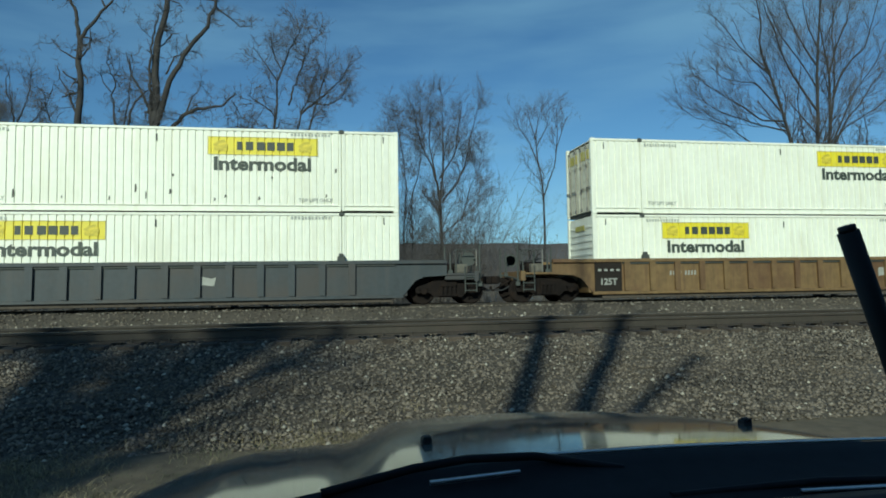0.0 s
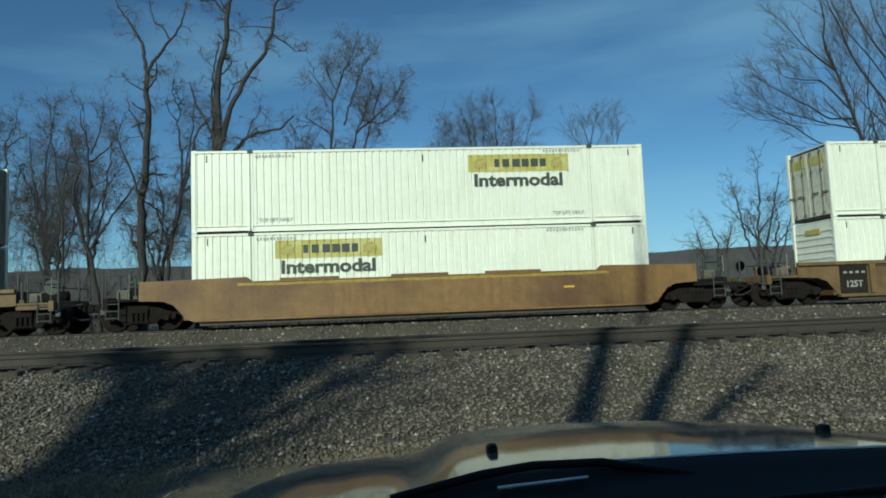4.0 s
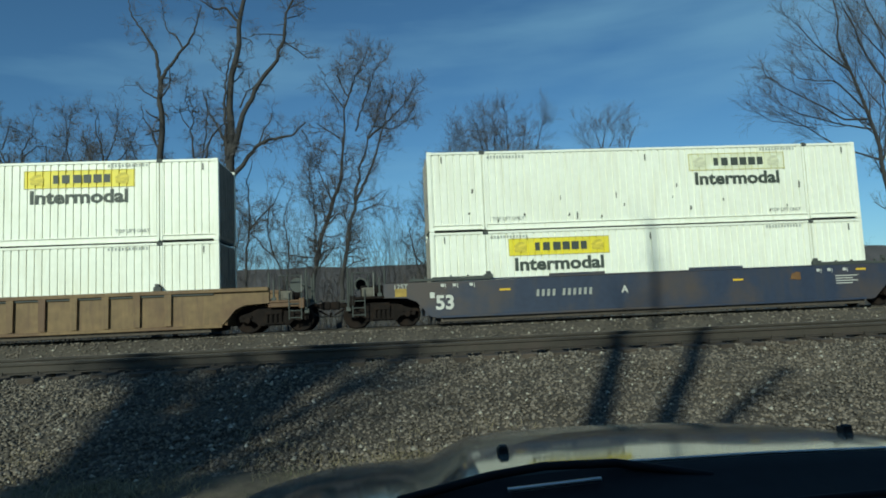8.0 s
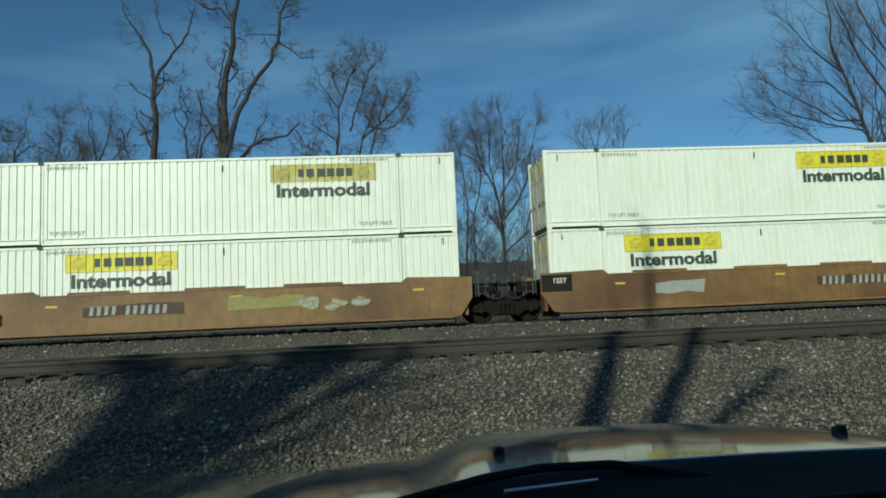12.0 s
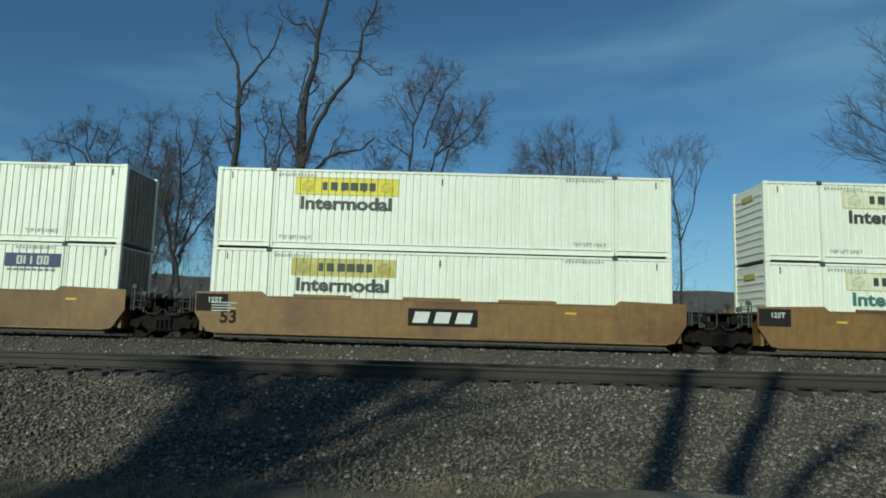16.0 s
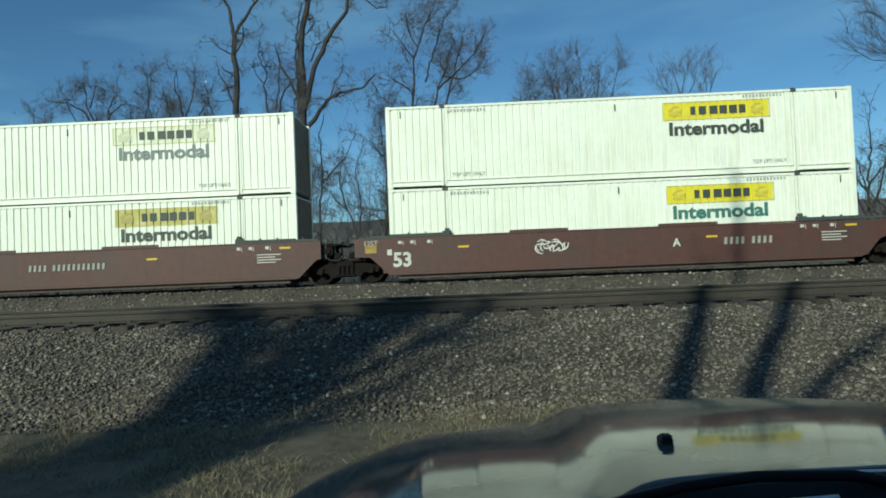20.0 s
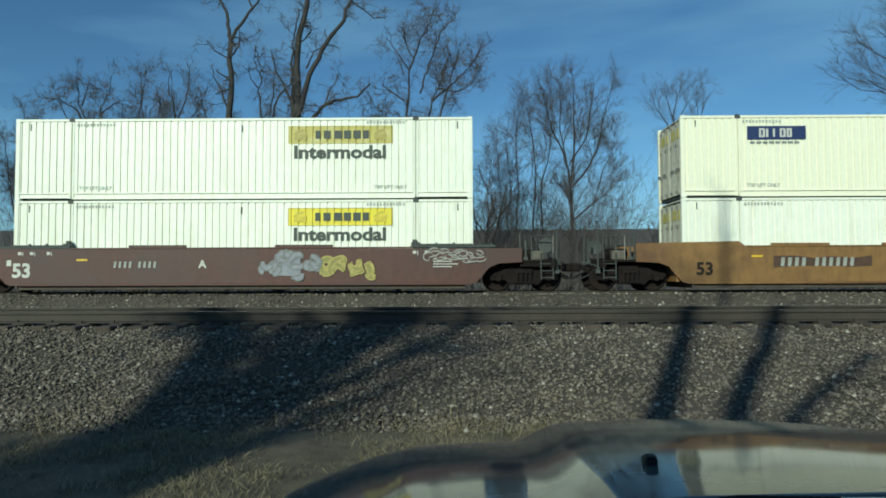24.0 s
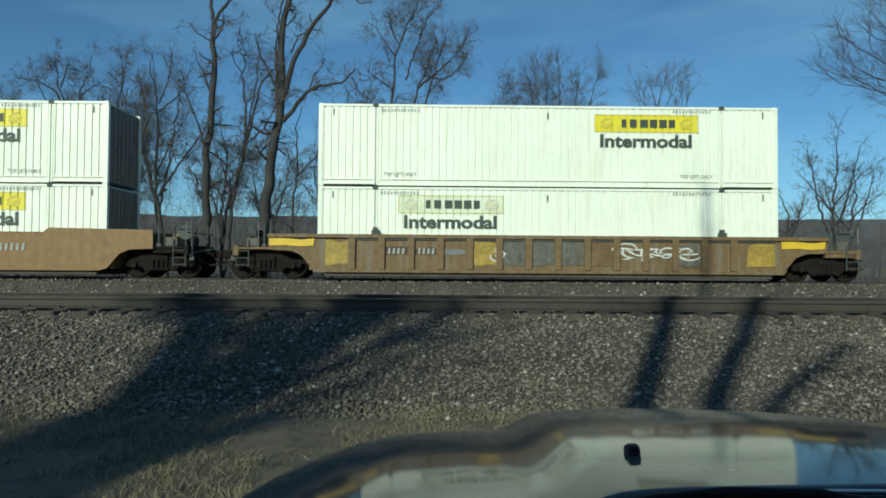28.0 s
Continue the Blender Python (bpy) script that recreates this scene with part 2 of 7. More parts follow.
M = {
    "white": mat("container_white_paint", (0.80, 0.80, 0.695), 0.45, vary=0.05, grain=5, blotch=1.0, second=(0.58, 0.55, 0.42), second_amount=0.40, streak=True, per_piece=0.03, offset=True, patch=((0.70, 0.69, 0.57), 0.35, 0.5)),
    "cream": mat("container_cream_paint", (0.80, 0.78, 0.62), 0.5, vary=0.05, grain=6, blotch=0.8, second=(0.62, 0.57, 0.42), second_amount=0.25, streak=True, offset=True),
    "dingy": mat("container_aged_paint", (0.70, 0.68, 0.52), 0.55, vary=0.08, grain=6, blotch=1.0, second=(0.42, 0.36, 0.22), second_amount=0.4, streak=True),
    "door": mat("container_door_paint", (0.62, 0.60, 0.48), 0.55, vary=0.15, grain=8, blotch=1.5, second=(0.25, 0.22, 0.15), second_amount=0.7, streak=True),
    "casting": mat("dark_cast_steel", (0.05, 0.055, 0.05), 0.7, vary=0.3),
    "steel": mat("worn_steel", (0.20, 0.19, 0.17), 0.5, 0.4, vary=0.2),
    "yellow": mat("sign_yellow", (0.72, 0.60, 0.035), 0.5, vary=0.07, grain=3, blotch=2, second=(0.50, 0.42, 0.08), second_amount=0.4),
    "gold": mat("sign_faded_gold", (0.46, 0.40, 0.10), 0.55, vary=0.12, grain=3, blotch=2, second=(0.62, 0.58, 0.34), second_amount=0.6),
    "pale": mat("sign_bleached", (0.66, 0.66, 0.48), 0.55, vary=0.10, grain=3, blotch=2, second=(0.74, 0.76, 0.66), second_amount=0.8),
    "ink": mat("sign_dark_lettering", (0.045, 0.055, 0.045), 0.6, vary=0.15, grain=5),
    "faint_ink": mat("faint_grey_stencil", (0.36, 0.37, 0.33), 0.6, vary=0.3, grain=9),
    "teal": mat("sign_green_lettering", (0.05, 0.16, 0.13), 0.6, vary=0.15, grain=5),
    "grey_ink": mat("sign_grey_lettering", (0.17, 0.19, 0.18), 0.6, vary=0.15, grain=5),
    "blue": mat("sign_blue", (0.018, 0.032, 0.105), 0.5, vary=0.08, grain=4),
    "rust": mat("rust", (0.22, 0.07, 0.025), 0.85, vary=0.35, grain=12, blotch=3),
    "brown": mat("wagon_brown_paint", (0.162, 0.102, 0.042), 0.65, vary=0.30, grain=3.5, blotch=1.0, second=(0.085, 0.048, 0.024), second_amount=0.6, streak=True, offset=True, patch=((0.085, 0.040, 0.020), 0.75, 0.28)),
    "orange": mat("wagon_orange_paint", (0.205, 0.112, 0.036), 0.6, vary=0.25, grain=3.5, blotch=0.9, second=(0.11, 0.052, 0.022), second_amount=0.5, streak=True, offset=True, patch=((0.085, 0.036, 0.018), 0.8, 0.22)),
    "maroon": mat("wagon_maroon_paint", (0.080, 0.030, 0.022), 0.6, vary=0.2, grain=5, blotch=0.6, second=(0.052, 0.026, 0.020), second_amount=0.6, streak=True, offset=True, patch=((0.062, 0.036, 0.030), 0.8, 0.3)),
    "navy": mat("wagon_dark_blue_paint", (0.025, 0.034, 0.062), 0.55, vary=0.16, grain=5, blotch=0.5, second=(0.045, 0.04, 0.04), second_amount=0.5, streak=True, offset=True, patch=((0.066, 0.050, 0.042), 0.9, 0.25)),
    "slate": mat("wagon_grey_blue_paint", (0.036, 0.044, 0.050), 0.6, vary=0.2, grain=6, blotch=0.7, second=(0.05, 0.05, 0.05), second_amount=0.6, streak=True, offset=True, patch=((0.055, 0.042, 0.034), 0.6, 0.3)),
    "ochre": mat("wagon_weathered_ochre", (0.152, 0.094, 0.040), 0.7, vary=0.28, grain=8, blotch=1.1, second=(0.15, 0.13, 0.10), second_amount=0.8, streak=True),
    "chrome_yellow": mat("wagon_yellow_paint", (0.62, 0.40, 0.03), 0.55, vary=0.15, grain=6),
    "stencil": mat("stencil_white", (0.52, 0.51, 0.46), 0.6, vary=0.15, grain=9),
    "plate": mat("black_placard", (0.022, 0.018, 0.015), 0.8, vary=0.25, gloss=0.15),
    # running gear grime, its colour darkened further for the shade under the cars
    "truck": mat("bogie_grime_shade", (0.012, 0.009, 0.008), 0.95, vary=0.4, grain=14, blotch=3, second=(0.024, 0.014, 0.009), second_amount=0.5, gloss=0.2),
    "rail": mat("rusty_rail", (0.040, 0.032, 0.024), 0.75, vary=0.25, grain=18, blotch=2, second=(0.05, 0.035, 0.028), second_amount=0.6),
    "railtop": mat("polished_rail_head", (0.10, 0.095, 0.09), 0.5, 0.5, vary=0.12),
    "tie": mat("creosoted_timber", (0.060, 0.045, 0.034), 0.9, vary=0.3, grain=20, blotch=4, bump=0.5, bump_scale=30, per_piece=0.3),
    "stone": mat("ballast_stone", (0.134, 0.112, 0.089), 0.9, vary=0.28, grain=25, blotch=0.9, per_piece=0.64, island=True, second=(0.104, 0.082, 0.060), second_amount=0.7),
    "pale_stone": mat("pale_ballast_stone", (0.34, 0.31, 0.255), 0.85, vary=0.2, grain=25, per_piece=0.3, island=True),
    "bed": mat("ballast_bed", (0.076, 0.062, 0.047), 0.95, vary=0.45, grain=14, blotch=0.7, bump=1.0, bump_scale=14),
    "soil": mat("winter_ground", (0.108, 0.086, 0.058), 0.95, vary=0.4, grain=7, blotch=0.35, bump=0.8, bump_scale=5, second=(0.115, 0.098, 0.060), second_amount=0.7),
    "straw": mat("dry_grass", (0.23, 0.19, 0.115), 0.9, vary=0.2, grain=3, per_piece=0.5, island=True),
    "green_grass": mat("winter_green_grass", (0.085, 0.090, 0.048), 0.9, vary=0.2, grain=3, per_piece=0.45, island=True),
    "bark": mat("grey_brown_bark", (0.036, 0.033, 0.032), 0.9, vary=0.35, grain=9, blotch=1.5, bump=0.5, bump_scale=12),
    "twig": mat("bare_twigs", (0.098, 0.088, 0.086), 0.9, vary=0.2, grain=2, per_piece=0.25, island=True),
    "brush": mat("winter_brush", (0.105, 0.085, 0.070), 0.95, vary=0.2, grain=2, per_piece=0.35, island=True),
    "ridge": mat("wooded_ridge", (0.060, 0.056, 0.060), 1.0, vary=0.3, grain=0.06, blotch=0.012),
    "paint": mat("dark_grey_car_paint", (0.074, 0.080, 0.077), 0.075, 0.0, vary=0.12, grain=30, blotch=3, gloss=0.09),
    "rubber": mat("black_rubber", (0.016, 0.016, 0.017), 0.7, vary=0.2),
    "cowl": mat("black_plastic", (0.019, 0.019, 0.022), 0.7, vary=0.2, gloss=0.15),
    # pale metal for the strips that stand in for glints on the cowl
    "trim": mat("bright_glint", (0.75, 0.75, 0.74), 0.3, 0.8, vary=0.08),
    "dash": mat("dashboard_vinyl", (0.018, 0.018, 0.022), 0.75, vary=0.2, gloss=0.2),
    "g_white": mat("spray_white", (0.62, 0.62, 0.58), 0.6, vary=0.12, grain=6, second=(0.42, 0.40, 0.36), second_amount=0.5),
    "g_pale": mat("spray_pale_green", (0.36, 0.38, 0.30), 0.6, vary=0.25, grain=6, blotch=1.2, second=(0.24, 0.22, 0.15), second_amount=0.7, offset=True),
    "g_dusty": mat("spray_dusty_green", (0.26, 0.27, 0.20), 0.65, vary=0.3, grain=6, blotch=1.0, second=(0.17, 0.13, 0.075), second_amount=0.8, offset=True),
    "g_cream": mat("spray_cream", (0.46, 0.46, 0.38), 0.6, vary=0.15, grain=6, blotch=3, second=(0.34, 0.33, 0.27), second_amount=0.6),
    "g_haze": mat("spray_dull_grey", (0.15, 0.155, 0.15), 0.6, vary=0.3, grain=6),
    "g_grey": mat("spray_grey", (0.30, 0.30, 0.27), 0.6, vary=0.15, grain=6),
    "g_black": mat("spray_black", (0.02, 0.02, 0.022), 0.6, vary=0.2),
    "g_green": mat("spray_green", (0.06, 0.30, 0.17), 0.6, vary=0.15, grain=6),
    "g_olive": mat("spray_olive", (0.24, 0.21, 0.06), 0.6, vary=0.2, grain=6),
    "rust_stain": mat("dark_painted_band", (0.062, 0.034, 0.020), 0.7, vary=0.3, grain=6),
    "underside": mat("dusty_underframe", (0.070, 0.056, 0.044), 0.9, vary=0.35, grain=9, blotch=1.2),
    "dull_yellow": mat("worn_yellow_edge", (0.30, 0.20, 0.035), 0.6, vary=0.35, grain=6, blotch=1.5),
    "emblem_gold": mat("faded_gold_emblem", (0.37, 0.31, 0.09), 0.6, vary=0.3, grain=9, blotch=6),
    "emblem_pale": mat("bleached_emblem", (0.55, 0.54, 0.38), 0.6, vary=0.25, grain=9, blotch=6),
    "grime": mat("grey_grime", (0.115, 0.105, 0.085), 0.8, vary=0.4, grain=6, blotch=1.5, second=(0.07, 0.055, 0.04), second_amount=0.8, streak=True, offset=True),
    "g_ice": mat("spray_pale_blue", (0.22, 0.22, 0.25), 0.6, vary=0.2, grain=6),
    "emblem": mat("sign_faded_emblem", (0.56, 0.45, 0.045), 0.6, vary=0.4, grain=9, blotch=6),
    "front": mat("dark_front_wall", (0.25, 0.21, 0.165), 0.7, vary=0.3, grain=4, blotch=0.8, second=(0.085, 0.060, 0.042), second_amount=0.8, streak=True, offset=True),
    "worn_stencil": mat("worn_stencil_white", (0.30, 0.30, 0.27), 0.7, vary=0.35, grain=11),
    "dirt": mat("scuff_marks", (0.10, 0.095, 0.08), 0.8, vary=0.4, grain=9),
}
# road dust on the car's paint
dust = M["paint"].node_tree.nodes["Principled BSDF"]
dust.inputs["Sheen Weight"].default_value, dust.inputs["Sheen Roughness"].default_value = 0.06, 0.30
dust.inputs["Sheen Tint"].default_value = (0.62, 0.68, 0.66, 1)


# ---- building kit ----
def data_mesh(name, verts, faces, material, smooth=False):
    me = bpy.data.meshes.new(name)
    me.from_pydata([tuple(v) for v in verts], [], [tuple(f) for f in faces])
    me.materials.append(M[material] if isinstance(material, str) else material)
    if smooth:
        me.shade_smooth()
    me.update()
    return me


def block(x0, x1, y0, y1, z0, z1, c=0.0):
    """Verts and faces of a box whose edges are cut back by c."""
    if c <= 0:
        v = [(x, y, z) for x in (x0, x1) for y in (y0, y1) for z in (z0, z1)]
        return v, [(0, 1, 3, 2), (4, 6, 7, 5), (0, 4, 5, 1), (2, 3, 7, 6), (0, 2, 6, 4), (1, 5, 7, 3)]
    bm = bmesh.new()
    bmesh.ops.create_cube(bm, size=1, matrix=Matrix.LocRotScale(((x0 + x1) / 2, (y0 + y1) / 2, (z0 + z1) / 2), None, (x1 - x0, y1 - y0, z1 - z0)))
    bmesh.ops.bevel(bm, geom=bm.edges[:], offset=c, segments=1, affect="EDGES", profile=0.5)
    bm.verts.index_update()
    v, f = [tuple(p.co) for p in bm.verts], [[p.index for p in q.verts] for q in bm.faces]
    bm.free()
    return v, f


def joined(*pieces):
    verts, faces = [], []
    for v, f in pieces:
        k = len(verts)
        verts += list(v)
        faces += [tuple(i + k for i in q) for q in f]
    return verts, faces


def bar(a, b, r, sides=8):
    """A round bar from a to b."""
    a, b = Vector(a), Vector(b)
    d = (b - a).normalized()
    u = d.orthogonal().normalized()
    w = d.cross(u)
    v = [p + r * (math.cos(k * math.tau / sides) * u + math.sin(k * math.tau / sides) * w) for p in (a, b) for k in range(sides)]
    f = [(k, (k + 1) % sides, sides + (k + 1) % sides, sides + k) for k in range(sides)]
    return [tuple(p) for p in v], f + [tuple(range(sides))[::-1], tuple(range(sides, 2 * sides))]


def prism(outline, y0, y1):
    """An outline in x and z, given counter-clockwise as seen from -y, made solid from y0 to y1."""
    n = len(outline)
    v = [(x, y0, z) for x, z in outline] + [(x, y1, z) for x, z in outline]
    return v, [tuple(range(n)), tuple(range(2 * n - 1, n - 1, -1))] + [(k, n + k, n + (k + 1) % n, (k + 1) % n) for k in range(n)]


def turned(profile, sides=24):
    """A profile of (radius, y) turned round the y axis."""
    v, f, n = [], [], len(profile)
    for k in range(sides):
        a = k * math.tau / sides
        v += [(r * math.cos(a), y, r * math.sin(a)) for r, y in profile]
    for k in range(sides):
        j = (k + 1) % sides
        f += [(k * n + i, j * n + i, j * n + i + 1, k * n + i + 1) for i in range(n - 1)]
    f += [tuple(k * n for k in range(sides))[::-1], tuple(k * n + n - 1 for k in range(sides))]
    return v, f


MESHES = {}


def shared(key, build, material, smooth=False):
    """One mesh for all the pieces that look alike."""
    if key not in MESHES:
        v, f = build()
        MESHES[key] = data_mesh(key, v, f, material, smooth)
    return MESHES[key]


def part(name, me, parent, label="", m=None):
    ob = new(name, me)
    ob.parent = parent
    if m is not None:
        ob.matrix_basis = m
    if label:
        ob["label"] = label
    return ob


def lettering(text, height, material, bold=0.032):
    """A mesh of flat raised letters, standing in the xz plane and facing -y, centred."""
    key = f"letters {text} {height} {material}"
    if key not in MESHES:
        cu = bpy.data.curves.new("letters", "FONT")
        cu.body, cu.size, cu.extrude, cu.resolution_u, cu.align_x, cu.align_y = text, height * 1.43, 0.002, 3, "CENTER", "CENTER"
        cu.offset = bold * height * 1.43
        ob = bpy.data.objects.new("letters", cu)
        me = bpy.data.meshes.new_from_object(ob)
        me.transform(Matrix.Rotation(radians(90), 4, "X"))
        me.materials.clear()
        me.materials.append(M[material])
        bpy.data.objects.remove(ob)
        MESHES[key] = me
    return MESHES[key]


def tubes(lines, sides_of):
    """Verts and faces of tapered tubes along lines of (points, radii), as arrays."""
    verts, faces, k = [], [], 0
    for pts, rad in lines:
        pts = np.asarray(pts, float)
        s = sides_of(rad[0])
        d = np.gradient(pts, axis=0)
        d /= np.linalg.norm(d, axis=1)[:, None] + 1e-9
        up = np.array([0.31, 0.87, 0.38])
        u = np.cross(d, up)
        u /= np.linalg.norm(u, axis=1)[:, None] + 1e-9
        w = np.cross(d, u)
        a = np.arange(s) * math.tau / s
        ring = pts[:, None] + np.asarray(rad)[:, None, None] * (np.cos(a)[None, :, None] * u[:, None] + np.sin(a)[None, :, None] * w[:, None])
        verts.append(ring.reshape(-1, 3))
        n = len(pts)
        i, j = np.meshgrid(np.arange(n - 1), np.arange(s), indexing="ij")
        q = np.stack([i * s + j, i * s + (j + 1) % s, (i + 1) * s + (j + 1) % s, (i + 1) * s + j], -1).reshape(-1, 4) + k
        faces.append(q)
        k += n * s
    return np.concatenate(verts), np.concatenate(faces)


def quick_mesh(name, verts, faces, material, smooth=False):
    """A mesh from arrays in which all faces have as many corners."""
    verts, faces = np.asarray(verts, np.float32), np.asarray(faces, np.int32)
    me = bpy.data.meshes.new(name)
    n, c = faces.shape
    me.vertices.add(len(verts))
    me.vertices.foreach_set("co", verts.ravel())
    me.loops.add(n * c)
    me.loops.foreach_set("vertex_index", faces.ravel())
    me.polygons.add(n)
    me.polygons.foreach_set("loop_start", np.arange(0, n * c, c, dtype=np.int32))
    me.update(calc_edges=True)
    me.validate()
    me.materials.append(M[material])
    if smooth:
        me.shade_smooth()
    return me


# ---- ground, banks and tracks (all run along x) ----
NEAR_Y, FAR_Y, RAIL_Z = 13.92, 27.30, 0.85


def height(y):
    """Lie of the land across the tracks."""
    ys = [-400, 4, 8.2, 9.2, 12.45, 12.75, 15.1, 15.5, 16.6, 23.8, 25.0, 25.4, 26.4, 26.6, 29.0, 29.4, 31.5, 45, 90, 400, 1500]
    zs = [-0.10, -0.10, -0.12, -0.06, 0.56, 0.615, 0.615, 0.56, 0.47, 0.45, 0.66, 0.75, 0.76, 0.67, 0.67, 0.60, 0.30, 0.2, 0.3, 1.0, 3.0]
    return np.interp(y, ys, zs)


def ground_sheet():
    ys = np.concatenate([[-400, -100, -30, -10], np.arange(0, 34, 0.25), [36, 40, 45, 60, 90, 150, 400, 1500]])
    xs = np.concatenate([[-1800, -600, -200, -80, -40], np.arange(-24, 40.1, 1.0), [50, 80, 200, 600, 1800]])
    v = [(x, y, float(height(y)) + 0.025 * noise.noise((x * 0.7, y * 0.9, 0.0)) + 0.015 * noise.noise((x * 2.3, y * 2.3, 4.0))) for y in ys for x in xs]
    n = len(xs)
    f = [(i * n + j, i * n + j + 1, (i + 1) * n + j + 1, (i + 1) * n + j) for i in range(len(ys) - 1) for j in range(n - 1)]
    me = data_mesh("ground", v, f, "soil", True)
    me.materials.append(M["bed"])
    for p in me.polygons:
        y = p.center.y
        edge = 9.15 + 0.35 * noise.noise((p.center.x * 0.6, 3.0, 0.0))
        p.material_index = 1 if edge < y < 30.5 else 0
    return tagged(new("ground", me), "flat winter ground with dry grass and grey railway ballast", "ground", kind="structure")


ground_sheet()


def stones(name, count, box, size, material, label, rng, toe=False):
    """Loose broken stones lying on the bed, joined into one mesh."""
    x0, x1, y0, y1 = box
    base = np.array([(1, 0, 0), (-1, 0, 0), (0, 1, 0), (0, -1, 0), (0, 0, 1), (0, 0, -1)], float)
    tri = np.array([(0, 2, 4), (2, 1, 4), (1, 3, 4), (3, 0, 4), (2, 0, 5), (1, 2, 5), (3, 1, 5), (0, 3, 5)])
    x, y = rng.uniform(x0, x1, count), rng.uniform(y0, y1, count)
    if toe:
        y = np.maximum(y, 9.0 + 0.5 * rng.random(count) ** 2)
    s = size * (0.55 + 0.9 * rng.random(count) ** 1.5)
    shape = base[None] * (0.7 + 0.6 * rng.random((count, 6, 1))) + rng.normal(0, 0.16, (count, 6, 3))
    shape[:, :, 2] *= 0.75
    a = rng.uniform(0, math.tau, count)
    c, sn = np.cos(a)[:, None], np.sin(a)[:, None]
    rx, ry = shape[:, :, 0] * c - shape[:, :, 1] * sn, shape[:, :, 0] * sn + shape[:, :, 1] * c
    v = np.stack([rx, ry, shape[:, :, 2]], -1) * (s / 2)[:, None, None]
    v += np.stack([x, y, height(y) + s * 0.22], -1)[:, None]
    f = (tri[None] + 6 * np.arange(count)[:, None, None]).reshape(-1, 3)
    return tagged(new(name, quick_mesh(name, v.reshape(-1, 3), f, material)), label, "gravel", kind="stuff")


rs = np.random.default_rng(5)
stones("ballast", 52000, (-10, 13, 8.9, 13.1), 0.047, "stone", "grey broken ballast stones on the sloping bank", rs, True)
stones("ballast", 1300, (-10, 13, 8.9, 13.0), 0.050, "pale_stone", "pale broken stones scattered over the ballast bank", rs, True)
stones("ballast", 4500, (-10, 17, 13.2, 14.7), 0.06, "stone", "grey ballast between the rails of the empty track", rs)
stones("ballast", 19000, (-16, 27, 14.8, 26.4), 0.078, "stone", "grey ballast spread between the two tracks", rs)
stones("ballast", 900, (-16, 27, 14.8, 26.4), 0.085, "pale_stone", "pale stones in the ballast between the tracks", rs)
stones("ballast", 5000, (-20, 30, 25.9, 29.4), 0.085, "stone", "grey ballast under the train", rs)


def rail_section():
    """Half outlines of foot, web and head in y and z, the rail's top at 0."""
    right = [(0.070, -0.172), (0.070, -0.160), (0.012, -0.140), (0.010, -0.050), (0.036, -0.038), (0.036, -0.008), (0.028, 0.0)]
    return [(y, z) for y, z in right] + [(-y, z) for y, z in right[::-1]]


def rail(y, name, x0=-260, x1=300):
    sec = rail_section()
    n = len(sec)
    v = [(x, yy, zz) for x in (x0, x1) for yy, zz in sec]
    f = [tuple(range(n))[::-1], tuple(range(n, 2 * n))] + [(k, (k + 1) % n, n + (k + 1) % n, n + k) for k in range(n)]
    me = data_mesh("rail", v, f, "rail")
    me.materials.append(M["railtop"])
    for p in me.polygons:
        if p.center.z > -0.003:
            p.material_index = 1
    ob = new(name, me)
    ob.location = (0, y, RAIL_Z)
    return tagged(ob, "long rusty steel rail with a worn bright head", "rail", "rails", "structure")


for y in (NEAR_Y - 0.752, NEAR_Y + 0.752, FAR_Y - 0.752, FAR_Y + 0.752):
    rail(y, "rail")

tie_me = shared("tie", lambda: block(-0.115, 0.115, -1.32, 1.32, -0.09, 0.09, 0.012), "tie")
plate_me = shared("tie_plate", lambda: block(-0.10, 0.10, -0.17, 0.17, 0.0, 0.018, 0.004), "rail")
spike_me = shared("spike", lambda: block(-0.012, 0.012, -0.018, 0.018, 0.0, 0.05, 0.004), "rail")
rt = random.Random(3)
for y0, xs0, xs1, step in ((NEAR_Y, -13.0, 19.0, 0.52), (FAR_Y, -22.0, 30.0, 0.52)):
    x = xs0
    while x < xs1:
        t = tagged(new("railway_tie", tie_me), "dark weathered timber tie bedded in ballast", "tie", "ties under the rails", "structure")
        t.matrix_basis = pose(x + rt.uniform(-0.03, 0.03), y0 + rt.uniform(-0.05, 0.05), RAIL_Z - 0.172 - 0.018 - 0.09 + rt.uniform(-0.004, 0.002), 0, 0, rt.uniform(-1.5, 1.5))
        if y0 == NEAR_Y:
            for s in (-0.752, 0.752):
                p = part("tie_plate", plate_me, t, m=pose(0, s, 0.09))
                part("spike", spike_me, p, m=pose(-0.06, -0.09, 0.015))
        x += step


